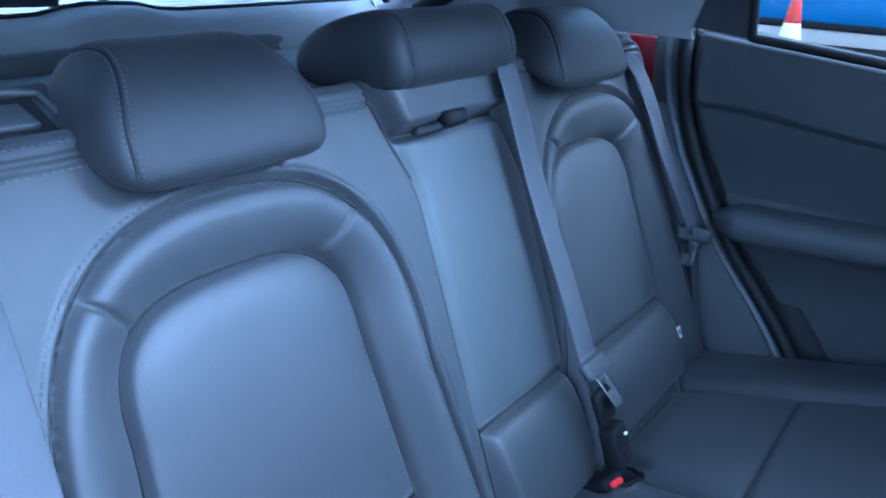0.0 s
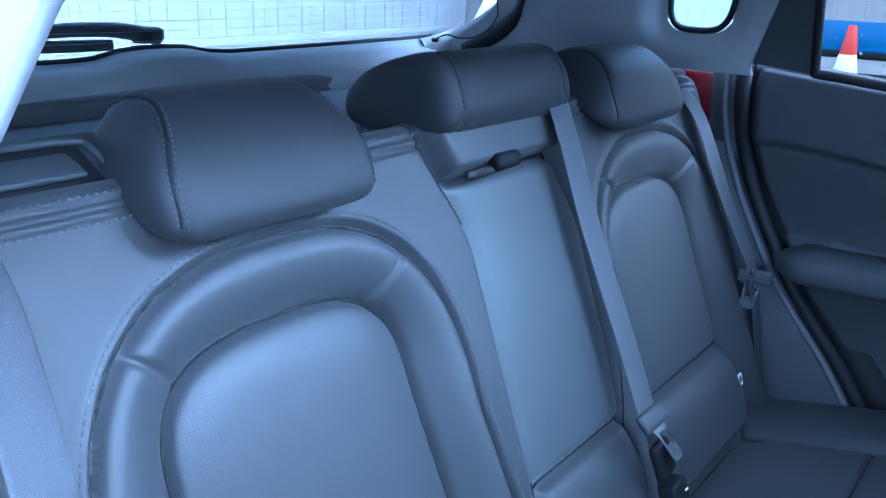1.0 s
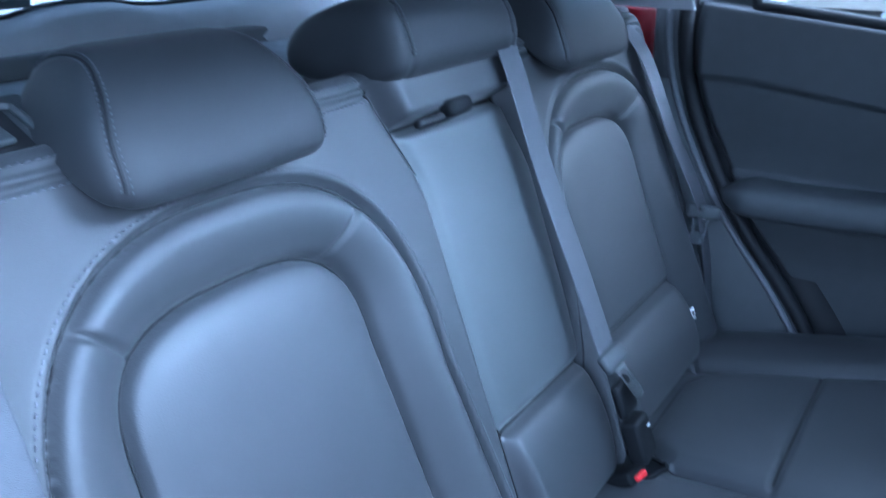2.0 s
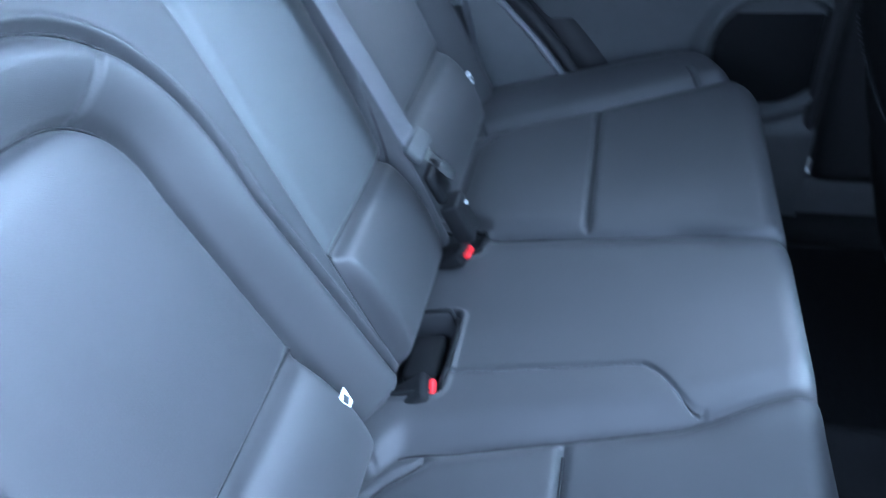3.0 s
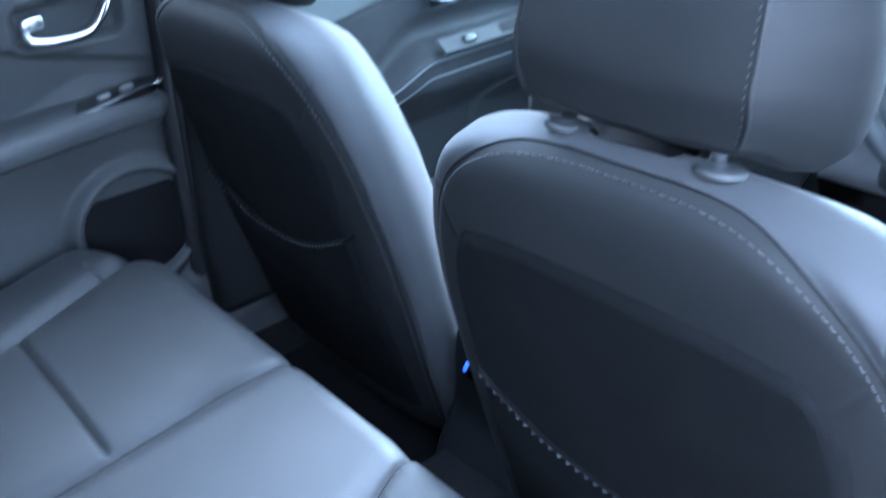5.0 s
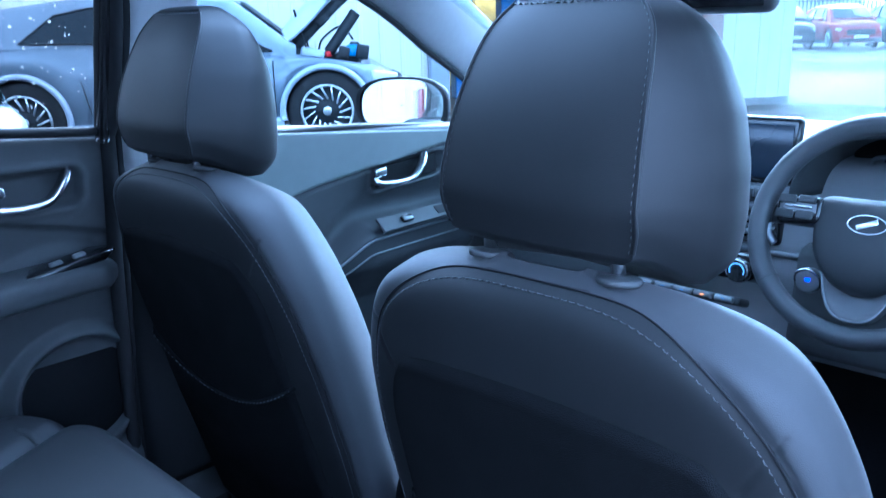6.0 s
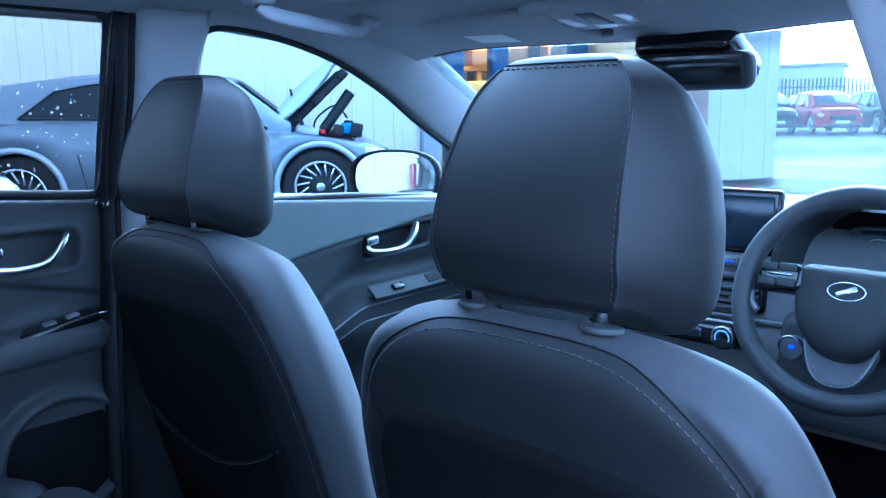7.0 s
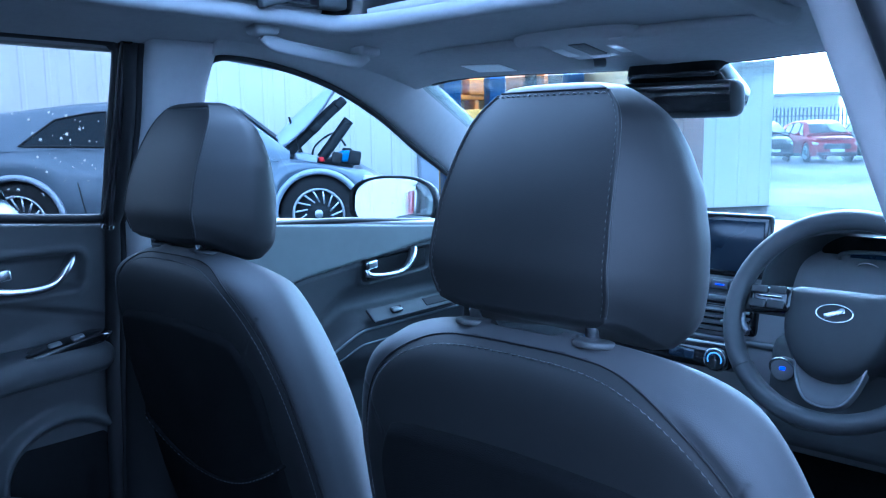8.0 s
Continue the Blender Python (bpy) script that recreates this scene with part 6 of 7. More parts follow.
part("lower_spoke", mesh_of(rows.reshape(-1, 3), grid_faces(5, 60)), PLASTIC_GREY, wheel, "grey satin lower spoke plate")
part("spoke_trim", sweep(np.array([(x * 0.985, -0.0085, z * 0.985) for x, z in up_]), ring(0.0022, 8), up=(0, 1, 0)), SILVER, wheel, "thin silver spoke edge")
badge = part("badge", tube([(0.029 * math.cos(q), -0.0325, 0.004 + 0.0150 * math.sin(q)) for q in np.linspace(0, 2 * math.pi, 40, endpoint=False)], 0.0016, 8, up=(0, 1, 0), closed=True), CHROME, wheel, "oval chrome badge")
part("badge_bar", rbox(0.034, 0.003, 0.010, 0.002, at=(0, -0.0325, 0.004, 0, -24)), CHROME, badge)
for sx in (-1, 1):
    pod = part("button_pod", rbox(0.075, 0.03, 0.046, 0.010, 3, at=(sx * 0.112, -0.010, 0.018, 0, sx * 6)), BLACK, wheel, "black switch pod")
    part("spoke", rbox(0.11, 0.022, 0.036, 0.010, 3, at=(sx * 0.115, 0.004, 0.012)), PLASTIC, wheel)
    for k, (dx, dz) in enumerate(((-0.018, 0.022), (0.014, 0.024), (-0.018, -0.014), (0.014, -0.013))):
        part("wheel_button", rbox(0.029, 0.005, 0.014, 0.0022, 2, at=(sx * 0.115 + dx, -0.0255, 0.018 + dz * 0.72)), PLASTIC, pod)
    part("roller_bar", rbox(0.045, 0.006, 0.004, 0.0015, at=(sx * 0.113, -0.0265, 0.022)), CHROME, pod, "chrome roller bar")
    part("spoke_tip", sweep(smooth_path([(sx * 0.160, -0.012, -0.012), (sx * 0.155, -0.014, -0.030), (sx * 0.142, -0.014, -0.044)], 14), ring(0.006, 8, 0.004), up=(0, 1, 0)), SILVER, wheel, "silver spoke tip")
# ---- roof fittings ----
for sx in (-1, 1):
    vz = thing("sun_visor", "grey fabric sun visor folded against the roof", "sun visor", group="sun visors")
    cx = sx * 0.265
    vm = Matrix.Translation((cx, 1.205, float(roof_z(np.array(0.25), np.array(1.205))) - 0.004)) @ pose(0, 0, 0, -9.5, sx * -2, 0)
    part("visor_pad", rbox(0.40, 0.185, 0.022, 0.010, 4, at=vm), LINING, vz)
    if sx < 0:
        part("warning_label", rbox(0.10, 0.060, 0.0012, 0.0003, at=vm @ pose(-sx * -0.02, 0.035, -0.0118)), WHITE_TAG, vz, "pale printed label")
    part("visor_clip", rbox(0.03, 0.03, 0.018, 0.006, 3, at=(sx * 0.07, 1.30, 1.418)), PLASTIC_GREY, vz)
oc = thing("overhead_console", "grey overhead console with two map lamps", "overhead console")
om = Matrix.Translation((0.0, 1.165, 1.443)) @ pose(0, 0, 0, -9)
a = np.linspace(0, 2 * np.pi, 64, endpoint=False)
bx, by = 0.140 * np.sign(np.cos(a)) * np.abs(np.cos(a)) ** 0.55, 0.080 * np.sign(np.sin(a)) * np.abs(np.sin(a)) ** 0.8
rows = np.array([[om @ Vector((x * k, y * k, d)) for x, y in zip(bx, by)] for k, d in ((1.0, 0.012), (0.99, -0.004), (0.93, -0.0125), (0.5, -0.014), (0.01, -0.014))])
part("console_body", mesh_of(rows.reshape(-1, 3), grid_faces(5, 64, wrap_v=True)), TRIM, oc)
for sx in (-1, 1):
    part("map_lamp", rbox(0.058, 0.056, 0.004, 0.0018, 2, at=om @ pose(sx * 0.072, 0.014, -0.0128)), LENS, oc, "clear lamp lens")
part("switch_block", rbox(0.034, 0.075, 0.005, 0.002, 2, at=om @ pose(0, 0.0, -0.0135)), PLASTIC, oc, "black sunroof switch")
part("lamp_button", rbox(0.055, 0.020, 0.004, 0.0018, 2, at=om @ pose(0, 0.052, -0.0128)), LENS, oc)
mirror = thing("rear_view_mirror", "black rear view mirror with sensor housing", "mirror")
part("sensor_housing", rbox(0.20, 0.16, 0.055, 0.02, 4, at=(0.03, 1.475, 1.378, -24)), BLACK, mirror)
part("mirror_case", rbox(0.25, 0.045, 0.07, 0.022, 4, at=(0.045, 1.405, 1.345, 6, 0, 8)), PLASTIC, mirror, "black mirror case")
part("mirror_glass", rbox(0.225, 0.004, 0.052, 0.0019, at=(0.041, 1.3815, 1.347, 6, 0, 8)), BLACK, mirror)
part("mirror_stem", tube([(0.04, 1.42, 1.35), (0.035, 1.45, 1.375)], 0.014, 12), BLACK, mirror)
# outside mirror on the far door
om_ = thing("door_mirror", "door mirror in grey housing reflecting the car's flank", "mirror")
Mm = Matrix.Translation((-0.875, 1.515, 1.098)) @ pose(0, 0, 0, 0, 0, 26)
a = np.linspace(0, 2 * np.pi, 48, endpoint=False)
ox, oz = 0.125 * np.sign(np.cos(a)) * np.abs(np.cos(a)) ** 0.75, 0.072 * np.sign(np.sin(a)) * np.abs(np.sin(a)) ** 0.75
rows = np.array([[(x * sc, dep, z * sc) for x, z in zip(ox, oz)] for sc, dep in ((0.96, 0.0), (1.04, -0.006), (1.06, 0.02), (0.95, 0.07), (0.6, 0.10), (0.05, 0.11))])
ob = part("mirror_case", mesh_of(rows.reshape(-1, 3), grid_faces(6, 48, wrap_v=True)), PLASTIC_BLACK, om_, "dark mirror housing")
ob.matrix_world = Mm
MIRROR = mat("mirror_glass", (0.48, 0.50, 0.51), 0.02, metal=1.0, vary=0.01)
rows = np.array([[(x * sc, 0.002, z * sc) for x, z in zip(ox, oz)] for sc in (0.965, 0.5, 0.02)])
ob = part("mirror_glass", mesh_of(rows.reshape(-1, 3), grid_faces(3, 48, wrap_v=True)), MIRROR, om_, "mirror glass")
ob.matrix_world = Mm @ pose(0, 0, 0, -2.9, 0, -2)
part("mirror_arm", rbox(0.12, 0.06, 0.045, 0.018, 3, at=(-0.775, 1.50, 1.045)), PLASTIC, om_)


# ---- outside ----
ASPHALT = mat("wet_asphalt", (0.015, 0.0148, 0.0138), 0.72, spec=0.05, vary=0.6, scale=0.9, bump=0.3, bump_scale=60, wear=0.2)
CLAD = mat("white_cladding", (0.56, 0.535, 0.49), 0.45, vary=0.06, scale=2.0)
CLAD_GREY = mat("grey_cladding", (0.42, 0.395, 0.37), 0.5, vary=0.08, scale=2.0)
BLUE_WALL = mat("blue_painted_band", (0.05, 0.17, 0.40), 0.5, vary=0.08, scale=3.0)
SAND = mat("rust_brown_paint", (0.26, 0.15, 0.11), 0.8, vary=0.2, scale=12)
STEEL_BLUE = mat("blue_lift_post", (0.03, 0.10, 0.30), 0.4, vary=0.1)
ORANGE = mat("orange_rack", (0.50, 0.20, 0.03), 0.5, vary=0.3, scale=5)
YELLOW = mat("yellow_rack", (0.60, 0.42, 0.12), 0.5, vary=0.3, scale=5)
DIM = mat("workshop_wall", (0.30, 0.24, 0.16), 0.8, vary=0.3, scale=1.5)
TUBE_LIGHT = mat("workshop_tube_light", (0.9, 0.85, 0.7), 0.4, emit=(1.0, 0.78, 0.45), power=0.8)
PAINT_BLUE = mat("grey_blue_car_paint", (0.115, 0.135, 0.165), 0.38, metal=0.4, spec=0.5, vary=0.04, coat=0.4)
PAINT_SILVER = mat("silver_grey_cladding", (0.33, 0.36, 0.42), 0.4, metal=0.3, vary=0.05)
PAINT_WHITE = mat("white_car_paint", (0.62, 0.68, 0.74), 0.25, vary=0.04, coat=0.6)
PAINT_RED = mat("bright_red_car_paint", (0.24, 0.003, 0.008), 0.55, spec=0.1, vary=0.04)
PAINT_DARK = mat("dark_car_paint", (0.012, 0.014, 0.016), 0.5, spec=0.2, vary=0.05)
FENCE = mat("dark_grey_galvanised_steel", (0.13, 0.14, 0.14), 0.6, vary=0.15, scale=3)
DARK_GLASS = mat("dark_car_glass", (0.012, 0.016, 0.020), 0.12, spec=0.15, vary=0.05)
ALLOY = mat("alloy_wheel", (0.60, 0.62, 0.64), 0.3, metal=0.9, vary=0.05)
LAMP_CLEAR = mat("headlamp_lens", (0.55, 0.58, 0.60), 0.1, vary=0.05)
CONE_RED = mat("cone_red", (0.70, 0.05, 0.03), 0.5, vary=0.08)
CONE_WHITE = mat("cone_white", (0.78, 0.78, 0.78), 0.5, vary=0.06)
PLATE = mat("number_plate_white", (0.75, 0.75, 0.74), 0.4, vary=0.04)

g = thing("ground", "wet grey asphalt yard with darker patches", "ground", kind="structure")
gx, gy = np.meshgrid(np.concatenate([np.linspace(-400, -30, 14), np.linspace(-28, 12, 60), np.linspace(16, 300, 12)]), np.concatenate([np.linspace(-300, -20, 12), np.linspace(-18, 60, 90), np.linspace(70, 500, 14)]), indexing="ij")
gz = 0.012 * np.clip(-gx - 1.5, 0, 9) * smoothstep(14, 9, gy) + 0 * gy
part("asphalt", mesh_of(np.stack([gx, gy, gz], -1).reshape(-1, 3), grid_faces(gx.shape[0], gx.shape[1])), ASPHALT, g)

# facade of the workshop: u runs along it to the right, depth behind it
FD = np.array([math.sin(radians(29)), math.cos(radians(29)), 0.0])
FNv = np.array([-math.cos(radians(29)), math.sin(radians(29)), 0.0])
EYE0 = np.array([0.80, -0.06, 0.0])
FA = EYE0 + FNv * 11.6
FM = Matrix(((FD[0], FNv[0], 0, FA[0]), (FD[1], FNv[1], 0, FA[1]), (0, 0, 1, 0), (0, 0, 0, 1)))


def cladding(u0, u1, z0, z1, material, parent, depth=0.0, pitch=0.30, name="cladding_sheet"):
    """Ribbed sheet between u0 and u1, one sheet a metre wide."""
    u = u0
    while u < u1 - 1e-6:
        e = min(u + 0.9, u1)
        k = u + pitch * 0.5
        prof = [(u + 0.002, 0.0)]
        while k + 0.09 < e:
            prof += [(k, 0.0), (k + 0.018, -0.012), (k + 0.062, -0.012), (k + 0.080, 0.0)]
            k += pitch
        prof.append((e - 0.002, 0.0))
        rows = np.array([[(a, depth + b, z) for a, b in prof] for z in (z0, z1)])
        ob = part(name, with_rim(rows.reshape(-1, 3), grid_faces(2, len(prof)), (0, 0.02, 0)), material, parent, smooth=False)
        u = e


fac = thing("workshop_building", "white ribbed metal workshop with open lit doorway", "building", FM)
cladding(-14.0, 3.35, 0.0, 6.0, CLAD, fac)
part("door_post", rbox(0.28, 0.30, 6.0, 0.02, at=(3.50, 0.02, 3.0)), PAINT_SILVER, fac, "grey steel door post")
part("lintel", rbox(4.8, 0.4, 1.6, 0.02, at=(5.85, 0.1, 5.4)), CLAD, fac)
cladding(8.25, 9.62, 0.0, 6.0, CLAD, fac, pitch=0.46)
part("end_post", rbox(0.40, 0.28, 6.0, 0.02, at=(8.02, 0.06, 3.0)), SAND, fac, "rust-brown door frame post")
part("side_wall", rbox(0.2, 9.0, 6.0, 0.02, at=(9.52, 4.6, 3.0)), CLAD, fac)
part("rear_wall", rbox(23.8, 0.2, 6.0, 0.02, at=(-2.1, 9.2, 3.0)), DIM, fac)
part("inner_wall", rbox(0.2, 9.0, 6.0, 0.02, at=(3.4, 4.8, 3.0)), DIM, fac)
part("workshop_roof", rbox(23.9, 9.6, 0.2, 0.02, at=(-2.1, 4.7, 6.1)), CLAD, fac)
for k, u in enumerate((4.6, 5.6, 7.4)):
    part("lift_post", rbox(0.32, 0.30, 4.5, 0.02, at=(u, 2.2 + 0.4 * k, 2.25)), STEEL_BLUE, fac, "blue vehicle lift post")
for k in range(4):
    part("tube_light", rbox(0.16, 1.5, 0.08, 0.02, at=(4.6 + 1.3 * k, 3.2, 4.6)), TUBE_LIGHT, fac, "warm tube light")
rng = random.Random(2)
rack = thing("storage_rack", "tall orange and yellow workshop storage racking", "rack", FM)
for k in range(7):
    u = 3.9 + 0.85 * k
    part("upright", rbox(0.10, 0.7, 4.2, 0.01, at=(u, 6.2, 2.1)), ORANGE if k % 2 else YELLOW, rack)
for k in range(5):
    part("shelf_board", rbox(5.4, 0.8, 0.10, 0.01, at=(6.4, 6.2, 0.5 + 0.8 * k)), ORANGE, rack)
for k in range(46):
    w_, h_ = 0.2 + 0.35 * rng.random(), 0.2 + 0.4 * rng.random()
    part("stored_box", rbox(w_, 0.5, h_, 0.02, at=(4.0 + 5.0 * rng.random(), 6.0, 0.55 + 0.8 * rng.randrange(5) + h_ / 2)), rng.choice((YELLOW, ORANGE, SAND, PAINT_DARK, BLUE_WALL, CLAD)), rack)
lamp = new("workshop_lamp", bpy.data.lights.new("workshop_lamp", "AREA"))
lamp.data.energy, lamp.data.size, lamp.data.color = 130, 4.0, (1.0, 0.72, 0.42)
lamp.matrix_world = FM @ Matrix.Translation((6.5, 4.5, 4.5))


# ---- cars in the yard ----
def car(name, label, M, L, H, paint, arch=None, bonnet_open=False, wheel_r=0.36, base=2.7, mirrors=True, spokes=15):
    """A parked car: x forward from its middle, y to its left, z up."""
    c = thing(name, label, "car", M)
    W = 0.92
    fx_, rx_ = base / 2, -base / 2
    top_x = np.array([-L / 2, -L / 2 + 0.10, -L / 2 + 0.42, -0.75, 0.10, 0.52, 1.28, L / 2 - 0.35, L / 2 - 0.06, L / 2])
    top_z = np.array([0.62, 0.98, 1.14, 1.12, 1.05, 1.02, 0.98, 0.86, 0.70, 0.50]) * H / 1.6
    n = 70
    xs_ = np.linspace(-L / 2, L / 2, n)
    zt = np.interp(xs_, top_x, top_z)
    plan = W * (1 - np.abs(xs_ / (L / 2)) ** 6 * 0.22)
    rows = []
    for x, z, w in zip(xs_, zt, plan):
        lo = 0.24
        for cx in (fx_, rx_):
            d = abs(x - cx)
            if d < wheel_r + 0.06:
                lo = max(lo, wheel_r + math.sqrt(max((wheel_r + 0.06) ** 2 - d * d, 0)))
        lo = min(lo, z - 0.05)
        mid = lo + (z - lo) * 0.62
        rows.append([(x, -w * 0.96, lo), (x, -w * 1.0, lo + (mid - lo) * 0.55), (x, -w * 1.0, mid), (x, -w * 0.93, z - 0.03), (x, -w * 0.82, z), (x, 0, z + 0.03), (x, w * 0.82, z), (x, w * 0.93, z - 0.03), (x, w * 1.0, mid), (x, w * 1.0, lo + (mid - lo) * 0.55), (x, w * 0.96, lo)])
    rows = np.array(rows)
    if bonnet_open:
        cut = int(np.searchsorted(xs_, 0.95))
        end = int(np.searchsorted(xs_, L / 2 - 0.40))
        rows[cut:end, 4:7, 2] -= 0.16
    fcs = [tuple(f) for f in grid_faces(n, 11)]
    fcs += [tuple(range(11)), tuple(range((n - 1) * 11, n * 11))[::-1]]
    part("body_shell", mesh_of(rows.reshape(-1, 3), fcs), paint, c)
    # cabin
    base_x = np.array([-L / 2 + 0.12, -L / 2 + 0.55, -0.9, -0.1, 0.62, 1.35 if not bonnet_open else 1.22])
    roof_zs = np.array([1.06, 1.46, 1.56, 1.60, 1.52, 1.04]) * H / 1.6
    nn = 40
    cx_ = np.linspace(base_x[0], base_x[-1], nn)
    cz = np.interp(cx_, base_x, roof_zs)
    rows = []
    for x, z in zip(cx_, cz):
        b = np.interp(x, top_x, top_z) - 0.05
        z = max(z, b + 0.01)
        k = (z - b) / 0.6
        rows.append([(x, -0.86, b), (x, -0.86 + 0.20 * k, z - 0.05 * k), (x, -0.70 + 0.12 * k, z), (x, 0, z + 0.02), (x, 0.70 - 0.12 * k, z), (x, 0.86 - 0.20 * k, z - 0.05 * k), (x, 0.86, b)])
    part("roof", mesh_of(np.array(rows).reshape(-1, 3), grid_faces(nn, 7)), paint, c)
    for sy in (-1, 1):
        for x0, x1 in ((-1.45, -0.62), (-0.54, 0.28), (0.34, 0.98)):
            q = []
            for u in np.linspace(0, 1, 8):
                x = x0 + (x1 - x0) * u
                z1 = np.interp(x, base_x, roof_zs) - 0.10
                b = np.interp(x, top_x, top_z) + 0.0
                z1 = max(z1, b + 0.02)
                hh = np.interp(x, base_x, roof_zs) - (np.interp(x, top_x, top_z) - 0.05)
                k = hh / 0.6
                f = lambda z: 0.86 - 0.20 * k * np.clip((z - b + 0.05) / max(hh - 0.05 * k, 0.05), 0, 1) + 0.012
                lean = 0.34 * (1 - u) if x0 < -1.0 else (-0.30 * u if x0 > 0.3 else 0.0)
                q.append([(x, sy * f(b), b), (x + lean, sy * f(z1), z1)])
            edge = [p[0] for p in q] + [p[1] for p in reversed(q)]
            part("window_trim", tube([(p[0], p[1] + sy * 0.004, p[2]) for p in edge], 0.009, 6, up=(0, 1, 0), closed=True), RUBBER, c, "black window trim")
            part("side_window", with_rim(np.array(q).reshape(-1, 3), grid_faces(8, 2, flip=sy > 0), (0, -sy * 0.01, 0)), DARK_GLASS, c, smooth=False)
    q = []
    for k in np.linspace(0.08, 0.92, 6):
        x = 0.62 + (base_x[-1] - 0.62) * k
        z = np.interp(x, base_x, roof_zs)
        hw_ = 0.60 + 0.12 * k
        q.append([(x + 0.012, -hw_, z + 0.012), (x + 0.015, 0, z + 0.032), (x + 0.012, hw_, z + 0.012)])
    part("windscreen", with_rim(np.array(q).reshape(-1, 3), grid_faces(6, 3), (0, 0, -0.008)), DARK_GLASS, c)
    for sy in (-1, 1):
        for cx in (fx_, rx_):
            tyre = part("wheel", sweep(np.array([(cx + (wheel_r - 0.055) * math.cos(a), sy * 0.80, wheel_r + (wheel_r - 0.055) * math.sin(a)) for a in np.linspace(0, 2 * math.pi, 48, endpoint=False)]), ring(0.105, 10, 0.058, 4), up=(0, 1, 0), closed=True), RUBBER, c, "black tyre on alloy wheel")
            rimr = wheel_r - 0.105
            part("rim", tube([(cx + rimr * math.cos(a), sy * 0.885, wheel_r + rimr * math.sin(a)) for a in np.linspace(0, 2 * math.pi, 40, endpoint=False)], 0.014, 8, up=(0, 1, 0), closed=True), ALLOY, tyre, "silver alloy rim")
            part("rim_dish", cyl(rimr, 0.06, 40, at=(cx, sy * 0.83, wheel_r, 90)), PAINT_DARK, tyre)
            bms = []
            for k in range(spokes):
                a = 360.0 * k / spokes
                bms.append(rbox(rimr * 0.52, 0.018, 0.020, 0.004, 1, at=Matrix.Translation((cx, sy * 0.875, wheel_r)) @ pose(0, 0, 0, 0, a, 0) @ pose(rimr * 0.70, 0, 0, 0, 22 * sy, 0)))
            part("spokes", joined(*bms), ALLOY, tyre, "silver turbine spokes")
            part("hub_cap", cyl(0.045, 0.03, 20, bevel=0.004, at=(cx, sy * 0.870, wheel_r, 90)), ALLOY, tyre)
            if arch:
                a = np.linspace(-0.15, math.pi + 0.15, 30)
                part("wheel_arch", sweep(np.stack([cx + (wheel_r + 0.085) * np.cos(a), np.full(30, sy * 0.915), wheel_r + (wheel_r + 0.085) * np.sin(a)], 1), ring(0.032, 8, 0.045, 3), up=(0, 1, 0)), arch, c, "pale grey wheel arch moulding")
        part("headlamp", rbox(0.30, 0.10, 0.11, 0.03, 3, at=(L / 2 - 0.20, sy * 0.74, 0.70 * H / 1.6, 0, 8, -sy * 18)), LAMP_CLEAR, c, "clear headlamp")
        for gx0 in (-0.92, 0.02, 0.98):
            part("door_gap", tube([(gx0 + 0.10 * (1 - k) * (gx0 < -0.5), sy * (W * np.interp(k, [0, 0.35, 0.75, 1.0], [0.975, 1.0, 1.0, 0.945]) + 0.001), 0.36 + (0.90 * H / 1.6 - 0.36) * k) for k in np.linspace(0, 1, 8)], 0.006, 5, up=(1, 0, 0)), RUBBER, c, "dark gap between door panels")
        part("side_sill", rbox(base - 0.9, 0.05, 0.12, 0.02, at=(0, sy * 0.91, 0.27)), arch or PAINT_DARK, c)
        if mirrors:
            part("door_mirror", rbox(0.12, 0.18, 0.12, 0.04, 3, at=(0.72, sy * 0.98, 1.06 * H / 1.6)), paint, c)
    part("grille", rbox(0.06, 1.0, 0.22, 0.03, 3, at=(L / 2 - 0.01, 0, 0.60 * H / 1.6)), PAINT_DARK, c, "dark grille")
    part("number_plate", rbox(0.02, 0.52, 0.11, 0.004, at=(L / 2 + 0.03, 0, 0.45 * H / 1.6)), PLATE, c, "blank white plate")
    part("bumper", rbox(0.12, 1.5, 0.16, 0.05, 3, at=(L / 2 - 0.03, 0, 0.33)), PAINT_DARK, c)
    if bonnet_open:
        hb = 0.92
        hz = 1.02 * H / 1.6
        M2 = Matrix.Translation((hb, 0, hz)) @ pose(0, 0, 0, 0, -43, 0)
        rows = np.array([[(t * 1.16, w * 0.78 * (1 - 0.08 * t), 0.05 * math.sin(math.pi * t) - (0.03 + 0.13 * math.sin(math.pi * min(t * 1.1, 1.0)) ** 0.8) * abs(w) ** 7) for w in np.linspace(-1, 1, 17)] for t in np.linspace(0, 1, 9)])
        lid = part("bonnet", with_rim(rows.reshape(-1, 3), grid_faces(9, 17), (0, 0, -0.03)), arch, c, "raised bonnet")
        lid.matrix_basis = M2
        part("bonnet_frame", joined(*[rbox(0.95, 0.12, 0.09, 0.02, 2, at=(0.57, w, -0.20)) for w in (-0.55, -0.2, 0.2, 0.55)], *[rbox(0.12, 1.3, 0.10, 0.02, 2, at=(t, 0, -0.20)) for t in (0.15, 0.6, 0.98)]), PAINT_DARK, lid, "dark inner frame")
        part("sound_pad", rbox(0.80, 1.15, 0.06, 0.02, 2, at=(0.58, 0, -0.16)), RUBBER, lid, "black insulating pad")
        for sy in (-1, 1):
            part("gas_strut", tube([(1.35, sy * 0.62, 0.90), (1.22, sy * 0.60, 1.40)], 0.012, 8), PAINT_DARK, c)
        part("air_duct", tube([(1.55, -0.52, 0.95), (1.68, -0.52, 1.12), (1.86, -0.50, 1.36)], 0.06, 10, 16), PAINT_DARK, c, "black air duct")
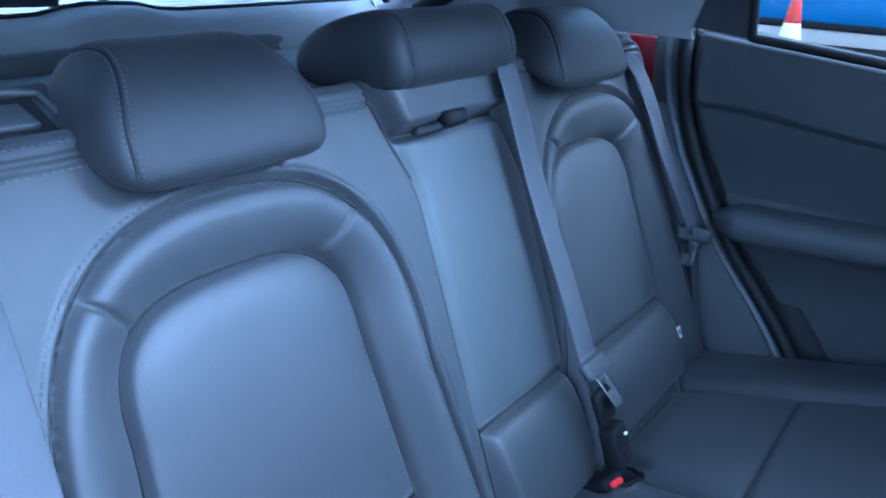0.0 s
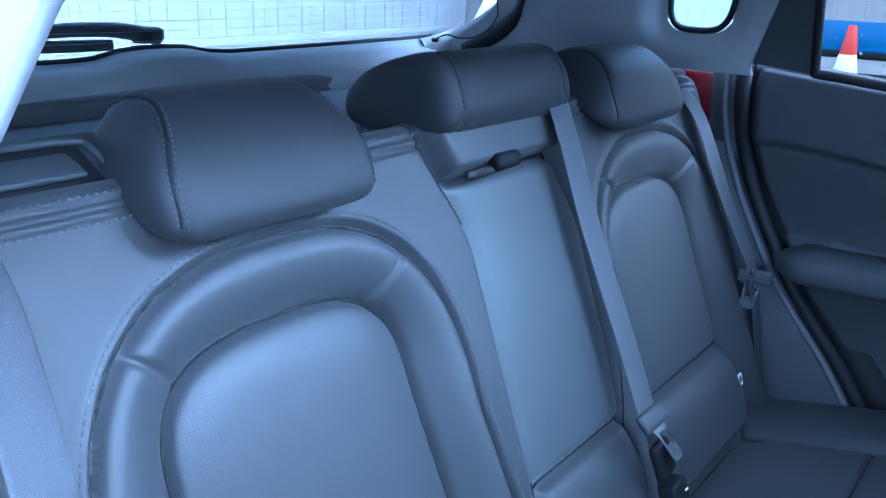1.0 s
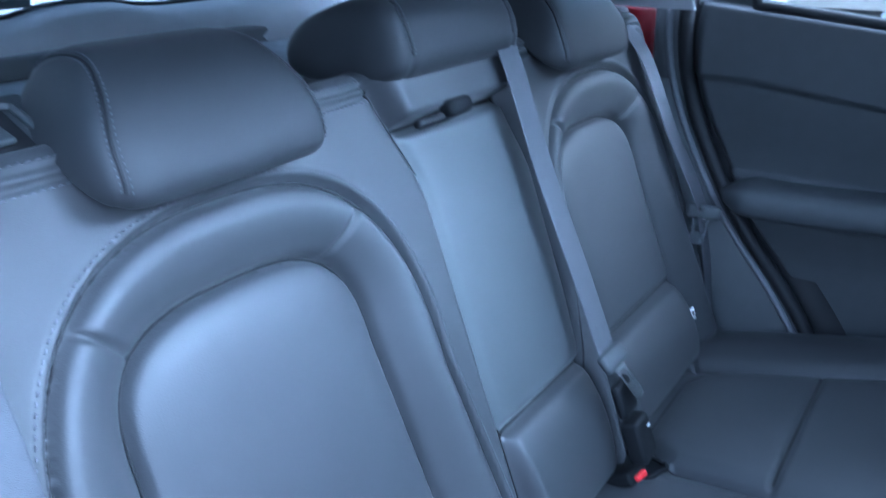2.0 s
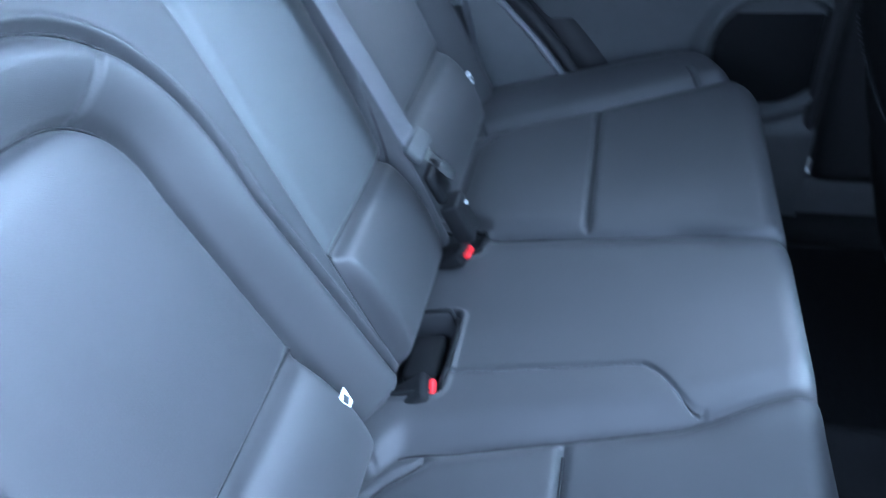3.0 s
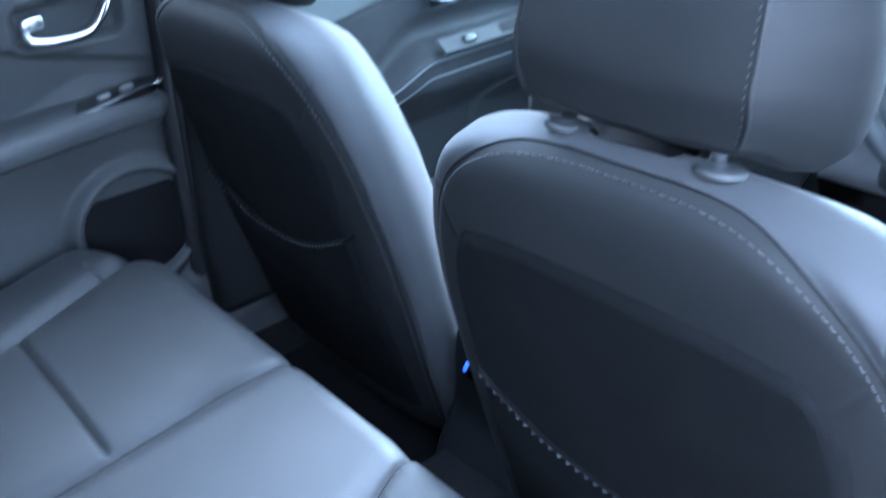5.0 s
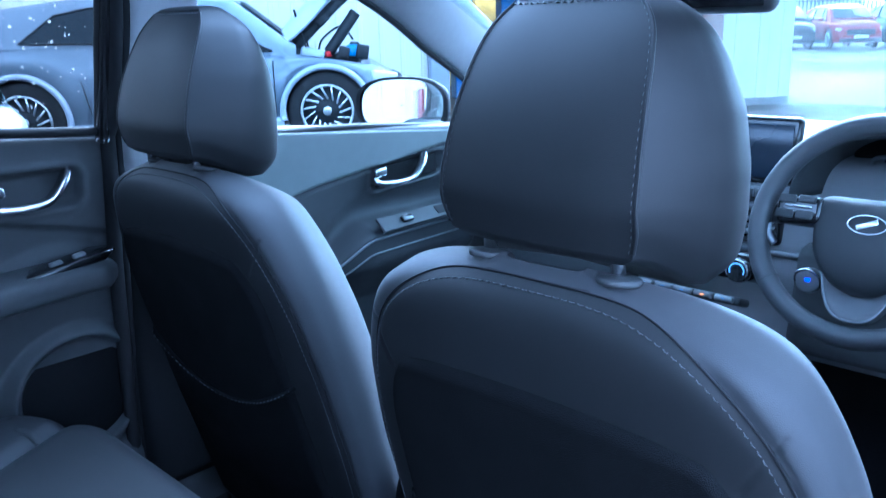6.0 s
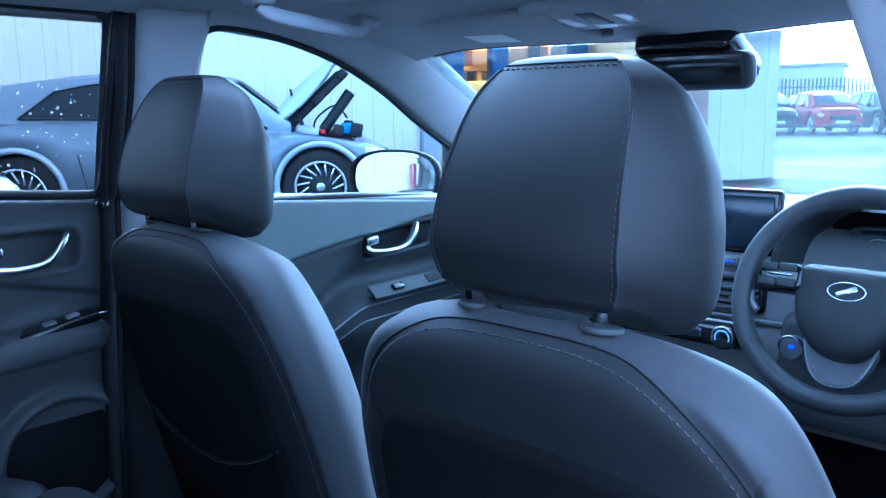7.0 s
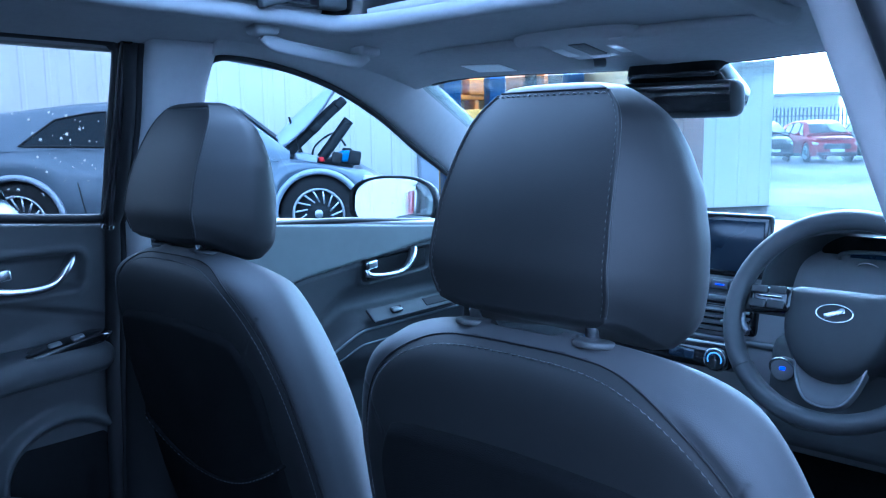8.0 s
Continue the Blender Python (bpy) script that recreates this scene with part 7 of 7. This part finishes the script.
        part("engine_cover", rbox(0.55, 0.9, 0.16, 0.04, 3, at=(1.62, 0, 0.86)), PAINT_DARK, c)
        part("washer_cap", cyl(0.035, 0.05, 16, at=(1.55, -0.55, 0.94)), RED_PLASTIC, c)
        part("battery_charger", rbox(0.16, 0.14, 0.12, 0.03, 3, at=(1.82, -0.55, 0.97)), BLUE_WALL, c, "blue charger box")
        rg = random.Random(9)
        for k in range(9):
            part("engine_part", rbox(0.10 + 0.16 * rg.random(), 0.12, 0.08 + 0.08 * rg.random(), 0.02, 2, at=(1.25 + 0.75 * rg.random(), -0.62 + 0.5 * rg.random(), 0.93 + 0.06 * rg.random(), 0, 20 * rg.random())), rg.choice((PAINT_DARK, RUBBER, PAINT_SILVER)), c)
        part("charger_cable", tube([(1.82, -0.5, 1.08), (1.70, -0.45, 1.22), (1.50, -0.5, 1.10), (1.45, -0.5, 0.98)], 0.012, 6, 20), PAINT_DARK, c)
    else:
        part("bonnet", rbox(0.9, 1.3, 0.012, 0.005, at=(1.62, 0, 0.955 * H / 1.6, 0, 8, 0)), paint, c)
    return c


IQ = Matrix.Translation(tuple(EYE0 + FNv * 9.75 + FD * 0.05 + np.array([0, 0, 0.10]))) @ pose(0, 0, 0, 0, 0, 90 - 29 - 9)
car("electric_hatchback", "blue-grey hatchback car with raised bonnet beside the workshop", IQ, 4.63, 1.60, PAINT_BLUE, PAINT_SILVER, True, 0.37, 3.0)
for k, (u, paint, lab) in enumerate(((0.0, PAINT_RED, "bright red parked sport utility car"), (-2.25, PAINT_DARK, "dark grey parked car"), (2.3, PAINT_DARK, "dark parked car with pale bonnet"))):
    d = np.array([-11.0 + u * 0.95, 34.8 + u * 0.31, 0])
    car("parked_car", lab, Matrix.Translation(tuple(d)) @ pose(0, 0, 0, 0, 0, -52), 4.45, 1.65, paint, None, False, 0.36, 2.67)
hd = radians(81)
car("parked_car", "white parked car nosing in close beside the side windows", Matrix.Translation(tuple(EYE0 + 6.3 * np.array([-math.sin(hd), math.cos(hd), 0]))) @ pose(0, 0, 0, 0, 0, -9), 4.3, 1.62, PAINT_WHITE, None, False, 0.34, 2.6, False)

# palisade fence behind the far cars
fence = thing("fence", "grey steel palisade fence", "fence", Matrix.Translation((-12.0, 40.5, 0)) @ pose(0, 0, 0, 0, 0, 17))
for z in (0.6, 1.9):
    part("rail", rbox(30, 0.06, 0.06, 0.005, at=(0, 0.05, z)), FENCE, fence)
pale = rbox(0.07, 0.03, 2.3, 0.008, 1)
pme = bpy.data.meshes.new("pale")
pale.to_mesh(pme)
pale.free()
for k in range(180):
    o = part("pale", pme, FENCE, fence, smooth=False)
    o.location = (-15 + k / 6, 0, 1.15)
for k, (x, y, w, h) in enumerate(((-28, 78, 8, 4.2), (-16, 90, 12, 3.2), (-4, 84, 9, 3.0))):
    b = thing("far_shed", "pale grey industrial shed in the distance", "building", Matrix.Translation((x, y, 0)) @ pose(0, 0, 0, 0, 0, 15))
    part("wall", rbox(w, 6, h, 0.05, at=(0, 0, h / 2)), CLAD, b)
    part("roof", rbox(w + 0.4, 6.4, 0.3, 0.05, at=(0, 0, h + 0.15)), CLAD_GREY, b)

# Added wall, never in view: it limits low sky light from the right.
near = thing("unseen_light_screen", "unseen grey wall added to screen light from the right", "building", Matrix.Translation((30.0, 0, 0)))
part("wall", rbox(0.3, 26, 5.0, 0.03, at=(0.15, -3, 2.5)), CLAD_GREY, near)
part("roof", rbox(1.2, 26.4, 0.2, 0.03, at=(0.5, -3, 5.1)), CLAD_GREY, near)

# boundary on the far side of the yard with a traffic cone
back = thing("rear_building", "pale ribbed metal building behind the parked car", "building", Matrix.Translation((2.0, -9.0, 0)) @ pose(0, 0, 0, 0, 0, 180))
cladding(-9.0, 13.7, 0.35, 4.6, CLAD_GREY, back, pitch=0.46)
part("plinth", rbox(22.7, 0.24, 0.36, 0.02, at=(2.35, 0.10, 0.18)), CLAD_GREY, back, "grey concrete plinth")
part("wall_core", rbox(22.7, 3.0, 4.5, 0.02, at=(2.35, 1.56, 2.25)), CLAD_GREY, back)
part("roof_edge", rbox(22.9, 3.3, 0.14, 0.02, at=(2.35, 1.5, 4.68)), CLAD_GREY, back, "grey roof edging")
yard = thing("yard_wall", "grey ribbed boundary with blue band and white base", "wall", Matrix.Translation((-12.6, -2.0, 0)) @ pose(0, 0, 0, 0, 0, 96))
cladding(-30.0, -1.3, 0.0, 4.2, CLAD, yard, pitch=0.46)
cladding(-1.25, 9, 0.72, 4.2, CLAD_GREY, yard, pitch=0.22)
part("blue_band", rbox(10.2, 0.06, 0.42, 0.01, at=(3.85, -0.06, 0.62)), BLUE_WALL, yard, "bright blue painted band")
part("dark_rail", rbox(10.2, 0.10, 0.10, 0.01, at=(3.85, -0.06, 0.36)), PAINT_DARK, yard)
part("white_base", rbox(10.2, 0.06, 0.34, 0.01, at=(3.85, -0.05, 0.15)), CLAD, yard)
cone = thing("traffic_cone", "red and white traffic cone on wet asphalt", "traffic cone", Matrix.Translation((-7.05, -1.37, 0.07)))
part("foot", rbox(0.46, 0.46, 0.05, 0.02, 2, at=(0, 0, 0.025)), CONE_RED, cone)
part("lower_cone", cyl(0.185, 0.28, 32, r2=0.135, at=(0, 0, 0.19)), CONE_RED, cone)
part("white_sleeve", cyl(0.136, 0.36, 32, r2=0.072, at=(0, 0, 0.51)), CONE_WHITE, cone, "white reflective sleeve")
part("cone_top", cyl(0.071, 0.24, 32, r2=0.034, bevel=0.004, at=(0, 0, 0.81)), CONE_RED, cone)
